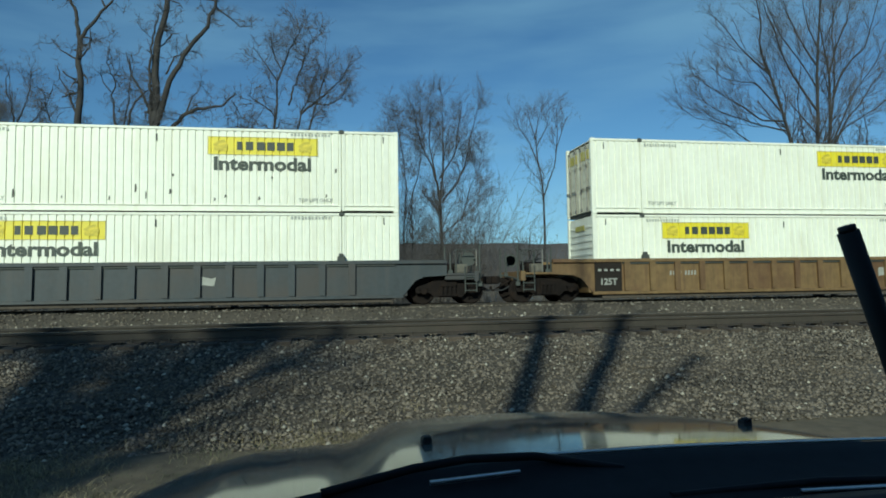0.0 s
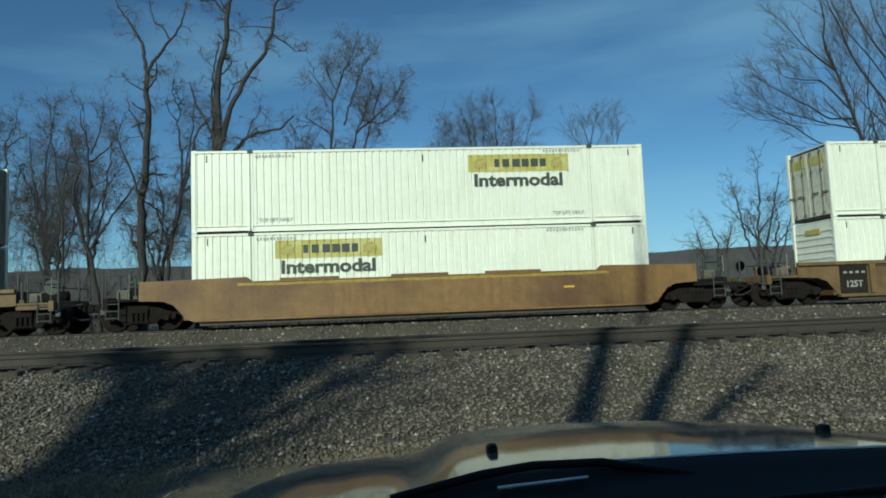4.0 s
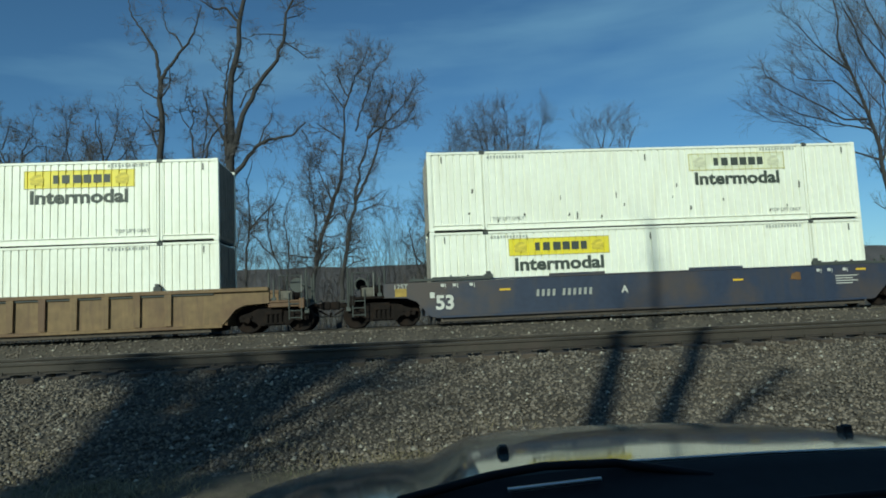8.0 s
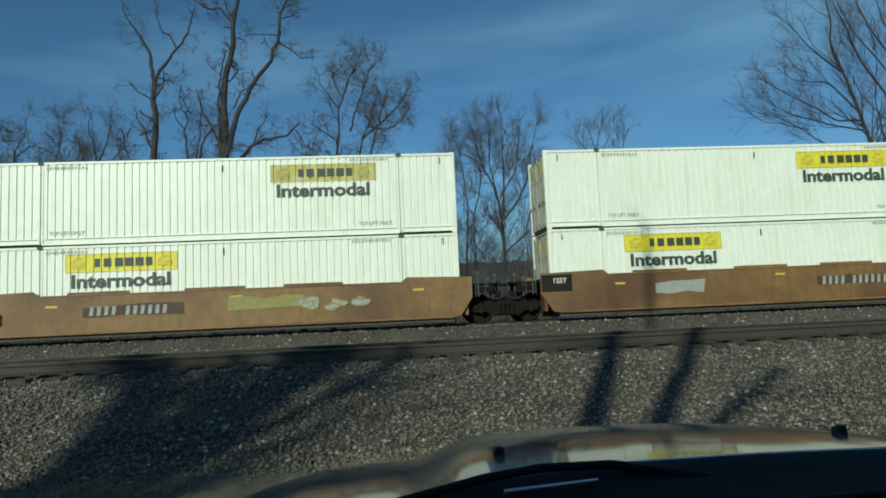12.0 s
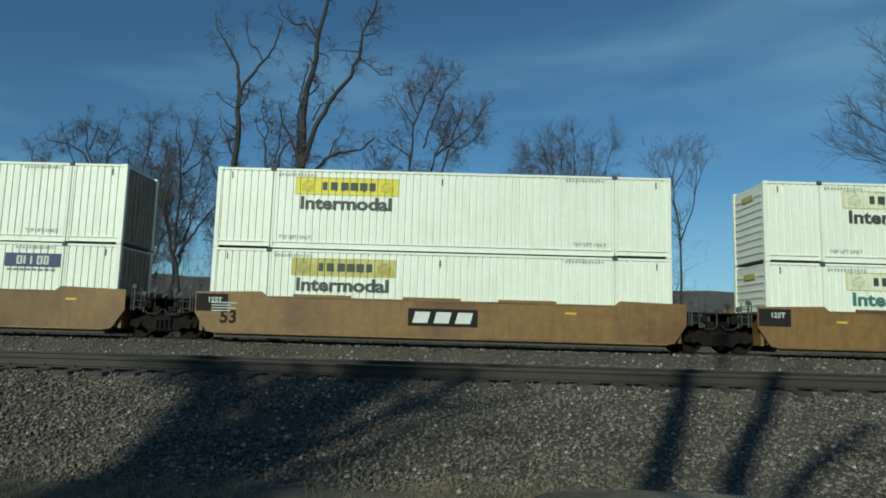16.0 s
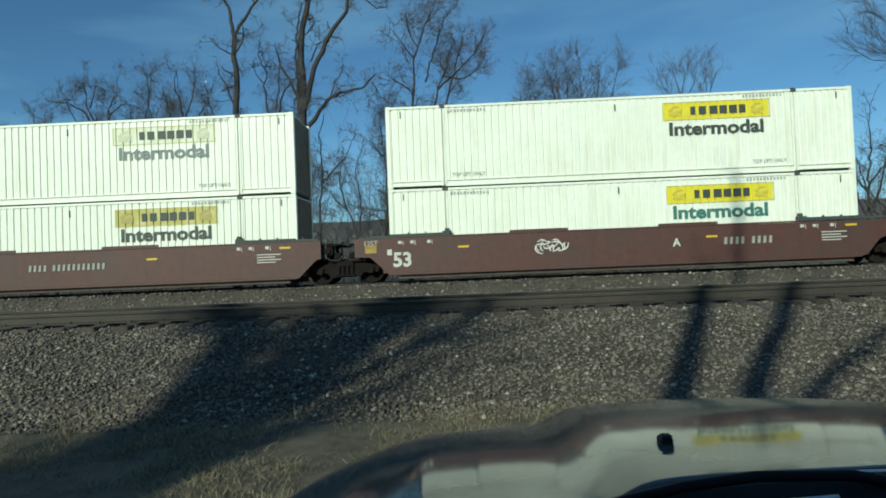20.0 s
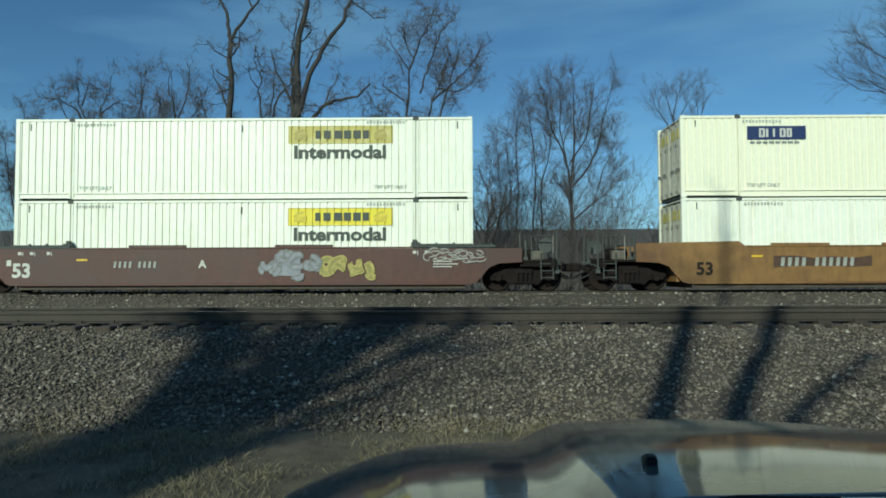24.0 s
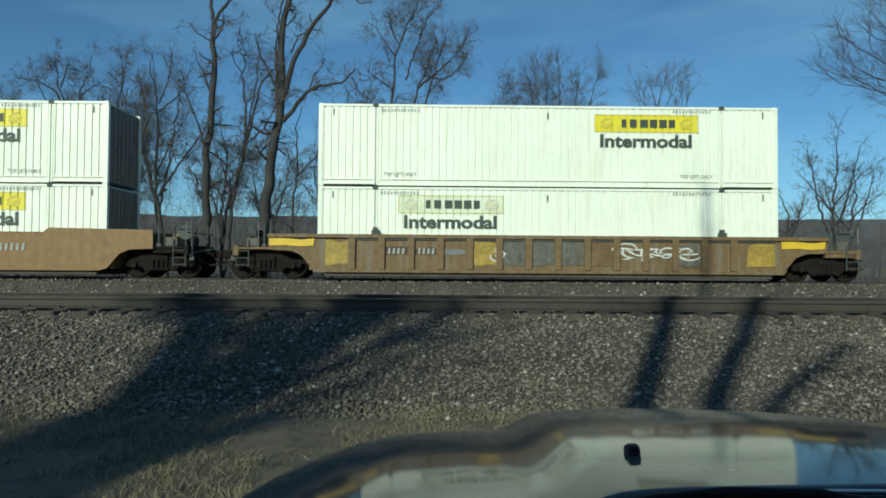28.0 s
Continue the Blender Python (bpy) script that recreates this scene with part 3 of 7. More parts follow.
def tufts(name, count, box, tall, material, label, rng, lean=0.5, patch=None):
    """Grass blades in loose clumps, joined into one mesh."""
    x0, x1, y0, y1 = box
    clump = count // 14
    cx, cy = rng.uniform(x0, x1, clump), rng.uniform(y0, y1, clump)
    if patch is not None:          # clumps gather in patches, bare soil between
        keep = np.array([noise.noise((a * 0.9, b * 1.5, patch)) + 0.5 * noise.noise((a * 2.6, b * 3.4, patch)) > -0.12 for a, b in zip(cx, cy)])
        cx, cy = cx[keep], cy[keep]
        clump = len(cx)
    who = rng.integers(0, clump, count)
    x, y = cx[who] + rng.normal(0, 0.09, count), cy[who] + rng.normal(0, 0.09, count)
    h = tall * (0.4 + rng.random(count)) * (0.6 + 0.6 * rng.random(clump))[who]
    a = rng.uniform(0, math.tau, count)
    tip = rng.normal(0, lean, (count, 2)) * h[:, None]
    w = 0.0014 + 0.0022 * rng.random(count)
    z = height(y)
    dx, dy = np.cos(a) * w, np.sin(a) * w
    mx, my = x + 0.4 * tip[:, 0], y + 0.4 * tip[:, 1]
    v = np.stack([np.stack([x - dx, y - dy, z - 0.01], -1), np.stack([x + dx, y + dy, z - 0.01], -1),
                  np.stack([mx - dx * 0.8, my - dy * 0.8, z + 0.62 * h], -1), np.stack([mx + dx * 0.8, my + dy * 0.8, z + 0.62 * h], -1),
                  np.stack([x + tip[:, 0], y + tip[:, 1], z + h], -1)], 1)
    f = np.array([(0, 1, 2), (1, 3, 2), (2, 3, 4)])[None] + 5 * np.arange(count)[:, None, None]
    return tagged(new(name, quick_mesh(name, v.reshape(-1, 3), f.reshape(-1, 3), material)), label, "grass", kind="stuff")


rg = np.random.default_rng(9)
tufts("grass", 36000, (-5.5, 2.6, 5.0, 9.35), 0.055, "straw", "matted dry straw-coloured grass along the foot of the bank", rg, 1.3, 3.7)
tufts("grass", 11000, (-5.5, 2.6, 5.0, 9.1), 0.040, "green_grass", "short dull green winter grass among dry stalks", rg, 0.9, 11.3)
tufts("grass", 700, (-6.5, 2.0, 8.8, 9.9), 0.10, "straw", "sparse dry grass growing through the ballast toe", rg, 0.7)
tufts("grass", 5000, (-40, 60, 32, 44), 0.3, "green_grass", "rough dull grass beyond the train", rg, 0.3)


# ---- the train: well cars with double-stacked containers, moving towards -x ----
LONG, WIDE, TALL = 16.15, 2.59, 2.89
HALF = LONG / 2
FLOOR = 0.36                      # well floor over the rail
CARS = [[0], [1, 2, 3], [4], [5, 6, 7], [8, 9, 10], [11, 12, 13], [14, 15, 16], [17, 18, 19], [20, 21, 22], [23, 24, 25], [26]]
CLOSE, APART = 3.25, 7.28         # gaps between containers over a shared bogie and over a coupling


def train_x(t):
    """Left end of the first brown car's container at t seconds: about 19.7 m/s, slowly braking."""
    return 10.567 - 19.738 * t + 0.02201 * t * t


PLACE, ENDS = {}, {}
run = -(LONG + APART)
for units in CARS:
    for i, u in enumerate(units):
        PLACE[u] = run + HALF
        ENDS[u] = ("c" if i == 0 and u else "a", "c" if i == len(units) - 1 else "a")
        run += LONG + (CLOSE if i < len(units) - 1 else APART)
TRAIN, WHEELS = [], {-1: [], 1: []}

PITCH = 0.2520


def corrugated(x0, x1, z0, z1, out=0.0):
    """A pressed steel wall facing -y: flat bands with narrow grooves between them."""
    xs, ys = [], []
    k = math.floor((x0 + HALF) / PITCH)
    pts = []
    while True:
        a = -HALF + k * PITCH
        if a > x1 + PITCH:
            break
        pts += [(a + 0.0, -1.270), (a + 0.184, -1.270), (a + 0.196, -1.230), (a + 0.240, -1.230)]
        k += 1
    px, py = np.array([p[0] for p in pts]), np.array([p[1] for p in pts])
    inside = [x0] + [x for x in px if x0 < x < x1] + [x1]
    for x in inside:
        xs.append(x)
        ys.append(float(np.interp(x, px, py)) - out)
    v = [(x, y, z) for z in (z0, z1) for x, y in zip(xs, ys)]
    n = len(xs)
    return v, [(i, i + 1, n + i + 1, n + i) for i in range(n - 1)]


def side_wall():
    """Corrugated wall in three fields between the posts, on a flat inner sheet."""
    return joined(corrugated(-7.95, -6.16, 0.24, 2.80), corrugated(-6.00, 6.00, 0.24, 2.80), corrugated(6.16, 7.95, 0.24, 2.80),
                  block(-8.0, 8.0, -1.215, -1.18, 0.15, 2.85))


def end_sheet(s):
    return block(min(7.98 * s, 8.03 * s), max(7.98 * s, 8.03 * s), -1.2, 1.2, 0.1, 2.8)


def door_leaf(side):
    y0, y1 = (-1.17, -0.01) if side < 0 else (0.01, 1.17)
    return joined(block(-8.05, -8.0, y0, y1, 0.14, 2.72, 0.012), *[block(-8.06, -8.045, y0 + 0.08, y1 - 0.08, z - 0.02, z + 0.02) for z in (0.7, 1.35, 2.0)])


def rods(side):
    ys = [s * side for s in (0.28, 0.85)]
    return joined(*[bar((-8.085, y, 0.12), (-8.085, y, 2.75), 0.022, 8) for y in ys],
                  *[block(-8.11, -8.06, y - 0.05, y + 0.05, z - 0.05, z + 0.05) for y in ys for z in (0.25, 0.95, 1.9, 2.62)],
                  *[block(-8.12, -8.09, min(y, y + 0.35 * side), max(y, y + 0.35 * side), 1.02, 1.06) for y in ys])


def frame_shape(w, solid):
    """One plain dark shape of the owner's name: a hollow or a solid block."""
    if solid:
        return prism([(0, -0.145), (w, -0.145), (w, 0.145), (0, 0.145)], -0.003, 0.003)
    return joined(block(0, 0.07, -0.003, 0.003, -0.155, 0.155), block(w - 0.07, w, -0.003, 0.003, -0.155, 0.155),
                  block(0.07, w - 0.07, -0.003, 0.003, 0.10, 0.155), block(0.07, w - 0.07, -0.003, 0.003, -0.155, -0.10))


NAME = ((0.17, 1), (0.25, 1), (0.27, 1), (0.26, 1), (0.27, 1), (0.22, 1))


def name_shapes(sign, c, y, z):
    x = -1.0
    for k, (w, solid) in enumerate(NAME):
        part("name_shape", shared("name %.2f %d" % (w, solid), lambda: frame_shape(w, solid), "ink"), sign, "dark plain block", pose(c + 0.12 + x, y, z))
        x += w + (0.12 if k < 2 else 0.07)


def emblem_patch(s):
    """Faded emblem: a small uneven patch with a darker bar across."""
    return joined(prism([(0.0, -0.17), (0.40, -0.20), (0.44, 0.02), (0.33, 0.19), (0.10, 0.16), (-0.03, 0.03)], -0.002, 0.002),
                  prism([(0.06 + 0.1 * s, -0.10), (0.16 + 0.1 * s, -0.12), (0.30 - 0.1 * s, 0.10), (0.20 - 0.1 * s, 0.13)], -0.004, -0.002))


def word(material):
    key = "word " + material
    if key not in MESHES:
        me = lettering("Intermodal", 0.44, material, 0.036).copy()
        wide = max(v.co.x for v in me.vertices) - min(v.co.x for v in me.vertices)
        tall = max(v.co.z for v in me.vertices) - min(v.co.z for v in me.vertices)
        me.transform(Matrix.Diagonal((3.24 / wide, 1, 0.475 / tall, 1)))
        MESHES[key] = me
    return MESHES[key]


def container(upper, where, style, ink="ink", paint="white", end="d", extra=(), seed=0):
    box = tagged(new("shipping_container"), {
        "white": "white corrugated container with {} sign".format({"yellow": "bright yellow", "gold": "faded gold", "pale": "bleached pale"}[style]),
        "cream": "cream-white corrugated container with {} sign".format({"yellow": "bright yellow", "gold": "faded gold", "pale": "bleached pale"}[style]),
    }[paint] + (", stacked on top" if upper else ", sitting in the well"), "container", "containers on the train")
    p = paint
    side = part("side_wall", shared("side_wall " + p, side_wall, p), box)
    part("side_wall", side.data, box, m=pose(0, 0, 0, 0, 0, 180))
    part("roof", shared("roof " + p, lambda: block(-8.0, 8.0, -1.2, 1.2, 2.82, 2.86, 0.01), p), box)
    part("underframe", shared("underframe", lambda: block(-8.0, 8.0, -1.18, 1.18, 0.03, 0.12), "casting"), box)
    top = shared("top_rail " + p, lambda: block(-8.0, 8.0, -1.295, -1.20, 2.79, 2.88, 0.012), p)
    low = shared("bottom_rail " + p, lambda: joined(*[prism([(a, z0), (b, z0), (b, z1), (a, z1)], y, -1.20) for a, b, low in ((-6.02, 6.02, 0.03), (-7.95, -6.14, 0.07), (6.14, 7.95, 0.07))
                                                              for z0, z1, y in ((0.225, 0.262, -1.297), (low + 0.032, 0.225, -1.252), (low, low + 0.032, -1.295))]), p)
    post = shared("corner_post " + p, lambda: block(-0.075, 0.075, -1.295, -1.15, 0.05, 2.85, 0.012), p)
    mid = shared("frame_post " + p, lambda: joined(block(-0.09, -0.018, -1.288, -1.20, 0.05, 2.85, 0.008), block(0.018, 0.09, -1.288, -1.20, 0.05, 2.85, 0.008)), p)
    cast = shared("corner_casting", lambda: block(-0.09, 0.09, -0.08, 0.08, -0.06, 0.06, 0.012), "white")
    lock = shared("lifting_casting", lambda: joined(block(-0.10, 0.10, -0.06, 0.06, -0.065, 0.055, 0.012), block(-0.05, 0.05, -0.045, 0.045, 0.05, 0.085, 0.01)), "casting")
    for turn in (0, 180):
        part("top_rail", top, box, m=pose(0, 0, 0, 0, 0, turn))
        part("bottom_rail", low, box, m=pose(0, 0, 0, 0, 0, turn))
        for s in (-1, 1):
            part("corner_post", post, box, m=pose(8.0 * s, 0, 0, 0, 0, turn))
            part("frame_post", mid, box, m=pose(6.08 * s, 0, 0, 0, 0, turn))
            part("corner_casting", cast, box, m=pose(7.98 * s, -1.225 if turn == 0 else 1.225, 2.835))
    for s in (-1, 1):
        part("lifting_casting", lock, box, "dark steel lifting casting", pose(6.08 * s, -1.245, 2.84))
        part("corner_casting", cast, box, m=pose(7.98 * s, -1.225, 0.06))
    # front wall in a darker, streaked tone than the side walls
    blank = part("end_wall", shared("front_wall", lambda: end_sheet(1), "front"), box, "dark front wall with upright ribs")
    for y in np.arange(-1.05, 1.06, 0.30):
        part("rib", shared("upright_rib", lambda: block(8.03, 8.06, -0.07, 0.07, 0.2, 2.75, 0.01), "front"), blank, "", pose(0, y, 0))
    if end == "d":
        for s in (-1, 1):
            leaf = part("door", shared("door %d" % s, lambda s=s: door_leaf(s), "door"), box, "grimy double door leaf with lock rods")
            part("lock_rod", shared("rods %d" % s, lambda s=s: rods(s), "steel"), leaf)
            part("decal", shared("decal %d" % s, lambda s=s: block(-8.066, -8.052, min(0.12 * s, 1.05 * s), max(0.12 * s, 1.05 * s), 2.15, 2.50), "gold"), leaf, "faded gold decal")
    else:
        ribbed = part("end_wall", shared("slatted_end " + p, lambda: end_sheet(-1), p), box, "white end wall with level ribs")
        for z in np.arange(0.38, 2.7, 0.26):
            part("rib", shared("level_rib " + p, lambda: block(-8.06, -8.03, -1.1, 1.1, -0.05, 0.05, 0.012), p), ribbed, "", pose(0, 0, z))
        part("decal", shared("end_decal", lambda: block(-8.075, -8.062, -0.45, 0.45, 2.35, 2.55), "gold"), box, "faded gold decal")
    # sign: a coloured panel pressed on to the grooves, strokes of a name and a word below it
    c = (HALF * -1 + (2.82 if where == "l" else 9.68)) + 1.82
    sign = part("sign_panel", shared("sign %s %s" % (where, style), lambda: corrugated(c - 1.82, c + 1.82, 1.98, 2.58, 0.006), style), box,
                {"yellow": "bright yellow sign panel", "gold": "faded gold sign panel", "pale": "bleached pale sign panel"}[style])
    name_shapes(sign, c, -1.283, 2.28)
    for x, s in ((-1.62, 1), (1.20, -1)):
        part("emblem", shared("emblem %d %s" % (s, style), lambda: emblem_patch(s), {"yellow": "emblem", "gold": "emblem_gold", "pale": "emblem_pale"}[style]), sign, "faded emblem", pose(c + x, -1.281, 2.28))
    part("sign_border", shared("border", lambda: joined(block(-1.84, 1.84, -0.004, 0.004, 0.29, 0.315), block(-1.84, 1.84, -0.004, 0.004, -0.315, -0.29),
                                                        block(-1.84, -1.815, -0.004, 0.004, -0.29, 0.29), block(1.815, 1.84, -0.004, 0.004, -0.29, 0.29)), "gold"),
         sign, "", pose(c, -1.280, 2.28))
    part("lettering", word(ink), box, "large dark word Intermodal", pose(c - 0.02, -1.280, 1.64))
    for s in (-1, 1):
        part("lettering", lettering("TOP LIFT ONLY", 0.115, "faint_ink"), box, "small grey stencilled words", pose(s * 5.2 - 0.02, -1.280, 0.42))
    part("marking", shared("unit_number", lambda: joined(*[block(x, x + 0.07, -0.002, 0.002, 0, 0.1) for x in np.arange(0, 1.3, 0.115)]), "faint_ink"),
         box, "small grey number bars", pose(4.35, -1.280, 2.66))
    part("marking", MESHES["unit_number"], box, "small grey number bars", pose(-5.9, -1.280, 2.62))
    part("vent", shared("vent", lambda: block(-0.02, 0.02, -0.012, 0.012, -0.12, 0.12, 0.004), "casting"), box, "", pose(-0.05, -1.272, 2.52))
    for s in (-1, 1):
        part("vent", MESHES["vent"], box, "", pose(7.55 * s, -1.272, 2.60))
    if "blue" in extra:
        x = 4.0 if not upper else -5.75
        b = part("sign_panel", shared("blue_sign", lambda: block(0, 2.05, -0.004, 0.004, -0.24, 0.24), "blue"), box, "dark blue sign panel with white strokes", pose(x, -1.282, 2.26))
        for i, (w, solid) in enumerate(((0.2, 0), (0.08, 1), (0.07, 1), (0.2, 0), (0.18, 0))):
            part("name_shape", shared("blue_name %.2f" % w, lambda: frame_shape(w, solid), "stencil"), b, "white plain block", pose(0.42 + i * 0.24, -0.006, 0))
        part("marking", shared("small_bars", lambda: joined(*[block(0.1 + i * 0.22, 0.1 + i * 0.22 + 0.17, -0.003, 0.003, -0.04, 0.04) for i in range(8)]), "grey_ink"), b, "small unreadable writing", pose(0, 0, -0.34))
    r = random.Random(100 + seed)
    if "scuffs" in extra:
        for k in range(18):
            w, h = r.uniform(0.015, 0.045), r.uniform(0.08, 0.32)
            me = shared("scuff %d" % k, lambda: prism([(-w, -h / 2), (w * 0.6, -h / 2 + 0.03), (w, h * 0.1), (w * 0.3, h / 2), (-w * 0.7, h / 3)], -0.003, 0.003), "dirt")
            part("scuff", me, box, "dark scuff mark", pose(r.uniform(-7, 6), -1.278, r.choice((r.uniform(0.35, 0.6), r.uniform(0.4, 1.6)))))
    if "rust" in extra:
        for k in range(14):
            h = r.uniform(0.2, 1.3)
            me = shared("rust_run %d" % k, lambda: prism([(-0.02, -h / 2), (0.015, -h / 2 + 0.1), (0.03, h / 4), (0.012, h / 2), (-0.028, h / 2 - 0.1)], -0.003, 0.003), "rust")
            part("rust_stain", me, box, "rust run", pose(r.uniform(6.3, 7.8), -1.279, 2.6 - h / 2))
    if "dull_end" in extra:
        part("end_panel", shared("dull_end", lambda: corrugated(6.2, 7.9, 0.27, 2.78, 0.004), "dingy"), box, "yellowed repair panel")
    return box


def arch_truck():
    """Outline of a cast bogie side frame with its two windows."""
    top = [(-1.16, 0.40), (-0.66, 0.40), (-0.50, 0.24), (0.50, 0.24), (0.66, 0.40), (1.16, 0.40), (1.20, 0.60), (0.80, 0.72), (0.42, 0.90), (-0.42, 0.90), (-0.80, 0.72), (-1.20, 0.60)]
    return prism(top, -0.06, 0.06)


def springs():
    out = []
    for x in (-0.24, -0.08, 0.08, 0.24):
        out.append(bar((x, -0.09, 0.34), (x, -0.09, 0.62), 0.06, 8))
    out.append(block(-0.34, 0.34, -0.14, -0.04, 0.28, 0.34, 0.01))
    out.append(block(-0.30, 0.30, -0.16, -0.04, 0.62, 0.80, 0.02))
    return joined(*out)


def wheelset():
    w = [(0.07, -0.13), (0.10, -0.12), (0.13, -0.03), (0.36, -0.045), (0.41, -0.07), (0.455, -0.07), (0.457, 0.045), (0.483, 0.055), (0.483, 0.075), (0.40, 0.06), (0.10, 0.03)]
    a = turned(w)
    b = turned([(r, -y) for r, y in w])
    left = ([(x, y - 0.765, z) for x, y, z in a[0]], a[1])
    right = ([(x, y + 0.765, z) for x, y, z in b[0]], [f[::-1] for f in b[1]])
    caps = [block(0.02 + 0.0, 0.05, -1.13, -1.10, -0.01 + r, 0.02 + r) for r in (0.05, -0.06)]
    return joined(left, right, bar((0, -1.10, 0), (0, 1.10, 0), 0.075, 12), *caps)


def truck(parent, x):
    t = part("bogie", shared("bolster", lambda: joined(block(-0.20, 0.20, -0.95, 0.95, 0.50, 0.82, 0.03), block(-0.75, 0.75, -0.5, 0.5, 0.80, 0.90, 0.02)), "truck"), parent, "grimy cast steel bogie", pose(x, 0, 0))
    for s in (-1, 1):
        part("side_frame", shared("side_frame", arch_truck, "truck"), t, m=pose(0, 1.03 * s, 0))
        part("spring_nest", shared("springs", springs, "truck"), t, m=pose(0, 1.03 * s, 0, 0, 0, 0 if s < 0 else 180))
        for e in (-1, 1):
            part("axle_box", shared("axle_box", lambda: joined(bar((0, -0.14, 0), (0, 0.05, 0), 0.105, 10), block(-0.15, 0.15, -0.08, 0.08, 0.06, 0.16, 0.015)), "truck"), t, m=pose(0.89 * e, 1.06 * s, 0.457, 0, 0, 0 if s < 0 else 180))
    for e in (-1, 1):
        w = part("wheelset", shared("wheelset", wheelset, "truck", True), t, "steel wheels on an axle", pose(0.89 * e, 0, 0.457))
        WHEELS[e].append(w)


def sill_outline(ends, kind_of_car):
    """Side of a well car in x and z: full depth between the bogies, cut away over them."""
    stepped = kind_of_car == "smooth"

    def half(kind, reach):
        if kind == "a" and kind_of_car == "boxed":
            p = [(8.02, 0.26), (8.14, 0.29), (8.70, 0.84), (8.80, 0.90), (reach, 0.92)]
            tip = reach
        elif kind == "a":
            p = [(7.75, 0.26), (8.05, 0.31), (8.42, 0.86), (8.48, 0.95)]
            tip = 8.48
        else:
            p = [(7.95, 0.26), (8.20, 0.34), (8.62, 0.84), (8.95, 0.98), (9.75, 1.02)]
            tip = 9.75
        if stepped:
            p += [(tip, 1.66), (6.2, 1.72), (6.0, 1.56)]
        else:
            p += [(tip, 1.56 if kind == "a" else 1.50)]
        return p
    right = half(ends[1], 8.92)
    left = [(-x, z) for x, z in half(ends[0], 9.30)][::-1]
    return right + left


def end_arm():
    """Upper box of a ribbed car's side that reaches over the shared bogie, on both sides of the car."""
    side = [(8.02, 0.32), (8.16, 0.36), (8.34, 0.66), (8.62, 0.86), (9.42, 0.90), (9.44, 1.62), (9.28, 1.64), (9.26, 1.58), (8.52, 1.56), (8.50, 1.50), (8.02, 1.50)]
    return joined(prism(side, -1.44, -1.36), prism(side, 1.36, 1.44), block(8.48, 9.43, -1.36, 1.36, 1.48, 1.54), block(8.55, 9.30, -1.462, -1.44, 1.20, 1.245, 0.004),
                  block(9.20, 9.43, -1.475, -1.30, 0.91, 1.86, 0.012), block(9.20, 9.43, 1.30, 1.475, 0.91, 1.86, 0.012),
                  block(8.60, 8.84, -1.47, -1.44, 1.30, 1.74, 0.006), bar((8.95, -1.38, 1.5), (8.95, -1.38, 2.16), 0.018, 6), bar((9.31, -1.2, 1.5), (9.31, -1.2, 2.12), 0.018, 6))


def hose(*points):
    """A hanging air hose as a run of short thick bars."""
    return joined(*[bar(a, b, 0.032, 6) for a, b in zip(points, points[1:])])


def joint_gear(car, turn):
    """Posts, valve, walkway and hoses over a bogie that two wells share."""
    for k, (x, y, z0, z1) in enumerate(((8.72, -1.32, 0.95, 1.86), (9.06, -1.30, 0.90, 1.62), (9.34, -1.10, 0.95, 1.74), (9.50, -0.55, 0.95, 1.58))):
        part("post", shared("joint_post %d" % k, lambda: joined(bar((x, y, z0), (x, y, z1), 0.034, 6), block(x - 0.07, x + 0.07, y - 0.05, y + 0.05, z1 - 0.14, z1, 0.01)), "casting"), car, "dark end post", turn)
    part("walkway", shared("joint_walkway", lambda: block(8.34, 9.52, -1.34, 1.34, 1.36, 1.42, 0.008), "truck"), car, "", turn)
    part("valve", shared("joint_valve", lambda: joined(block(8.92, 9.30, -1.28, -0.92, 1.02, 1.36, 0.04), bar((9.10, -1.34, 1.18), (9.10, -1.26, 1.18), 0.11, 10), block(9.34, 9.56, -1.16, -0.86, 0.86, 1.12, 0.03)), "truck"), car, "grimy brake valve", turn)
    part("air_hose", shared("joint_hose", lambda: hose((8.9, -1.2, 1.1), (9.2, -1.28, 0.86), (9.5, -1.26, 0.84), (9.66, -1.2, 1.02)), "rubber"), car, "", turn)


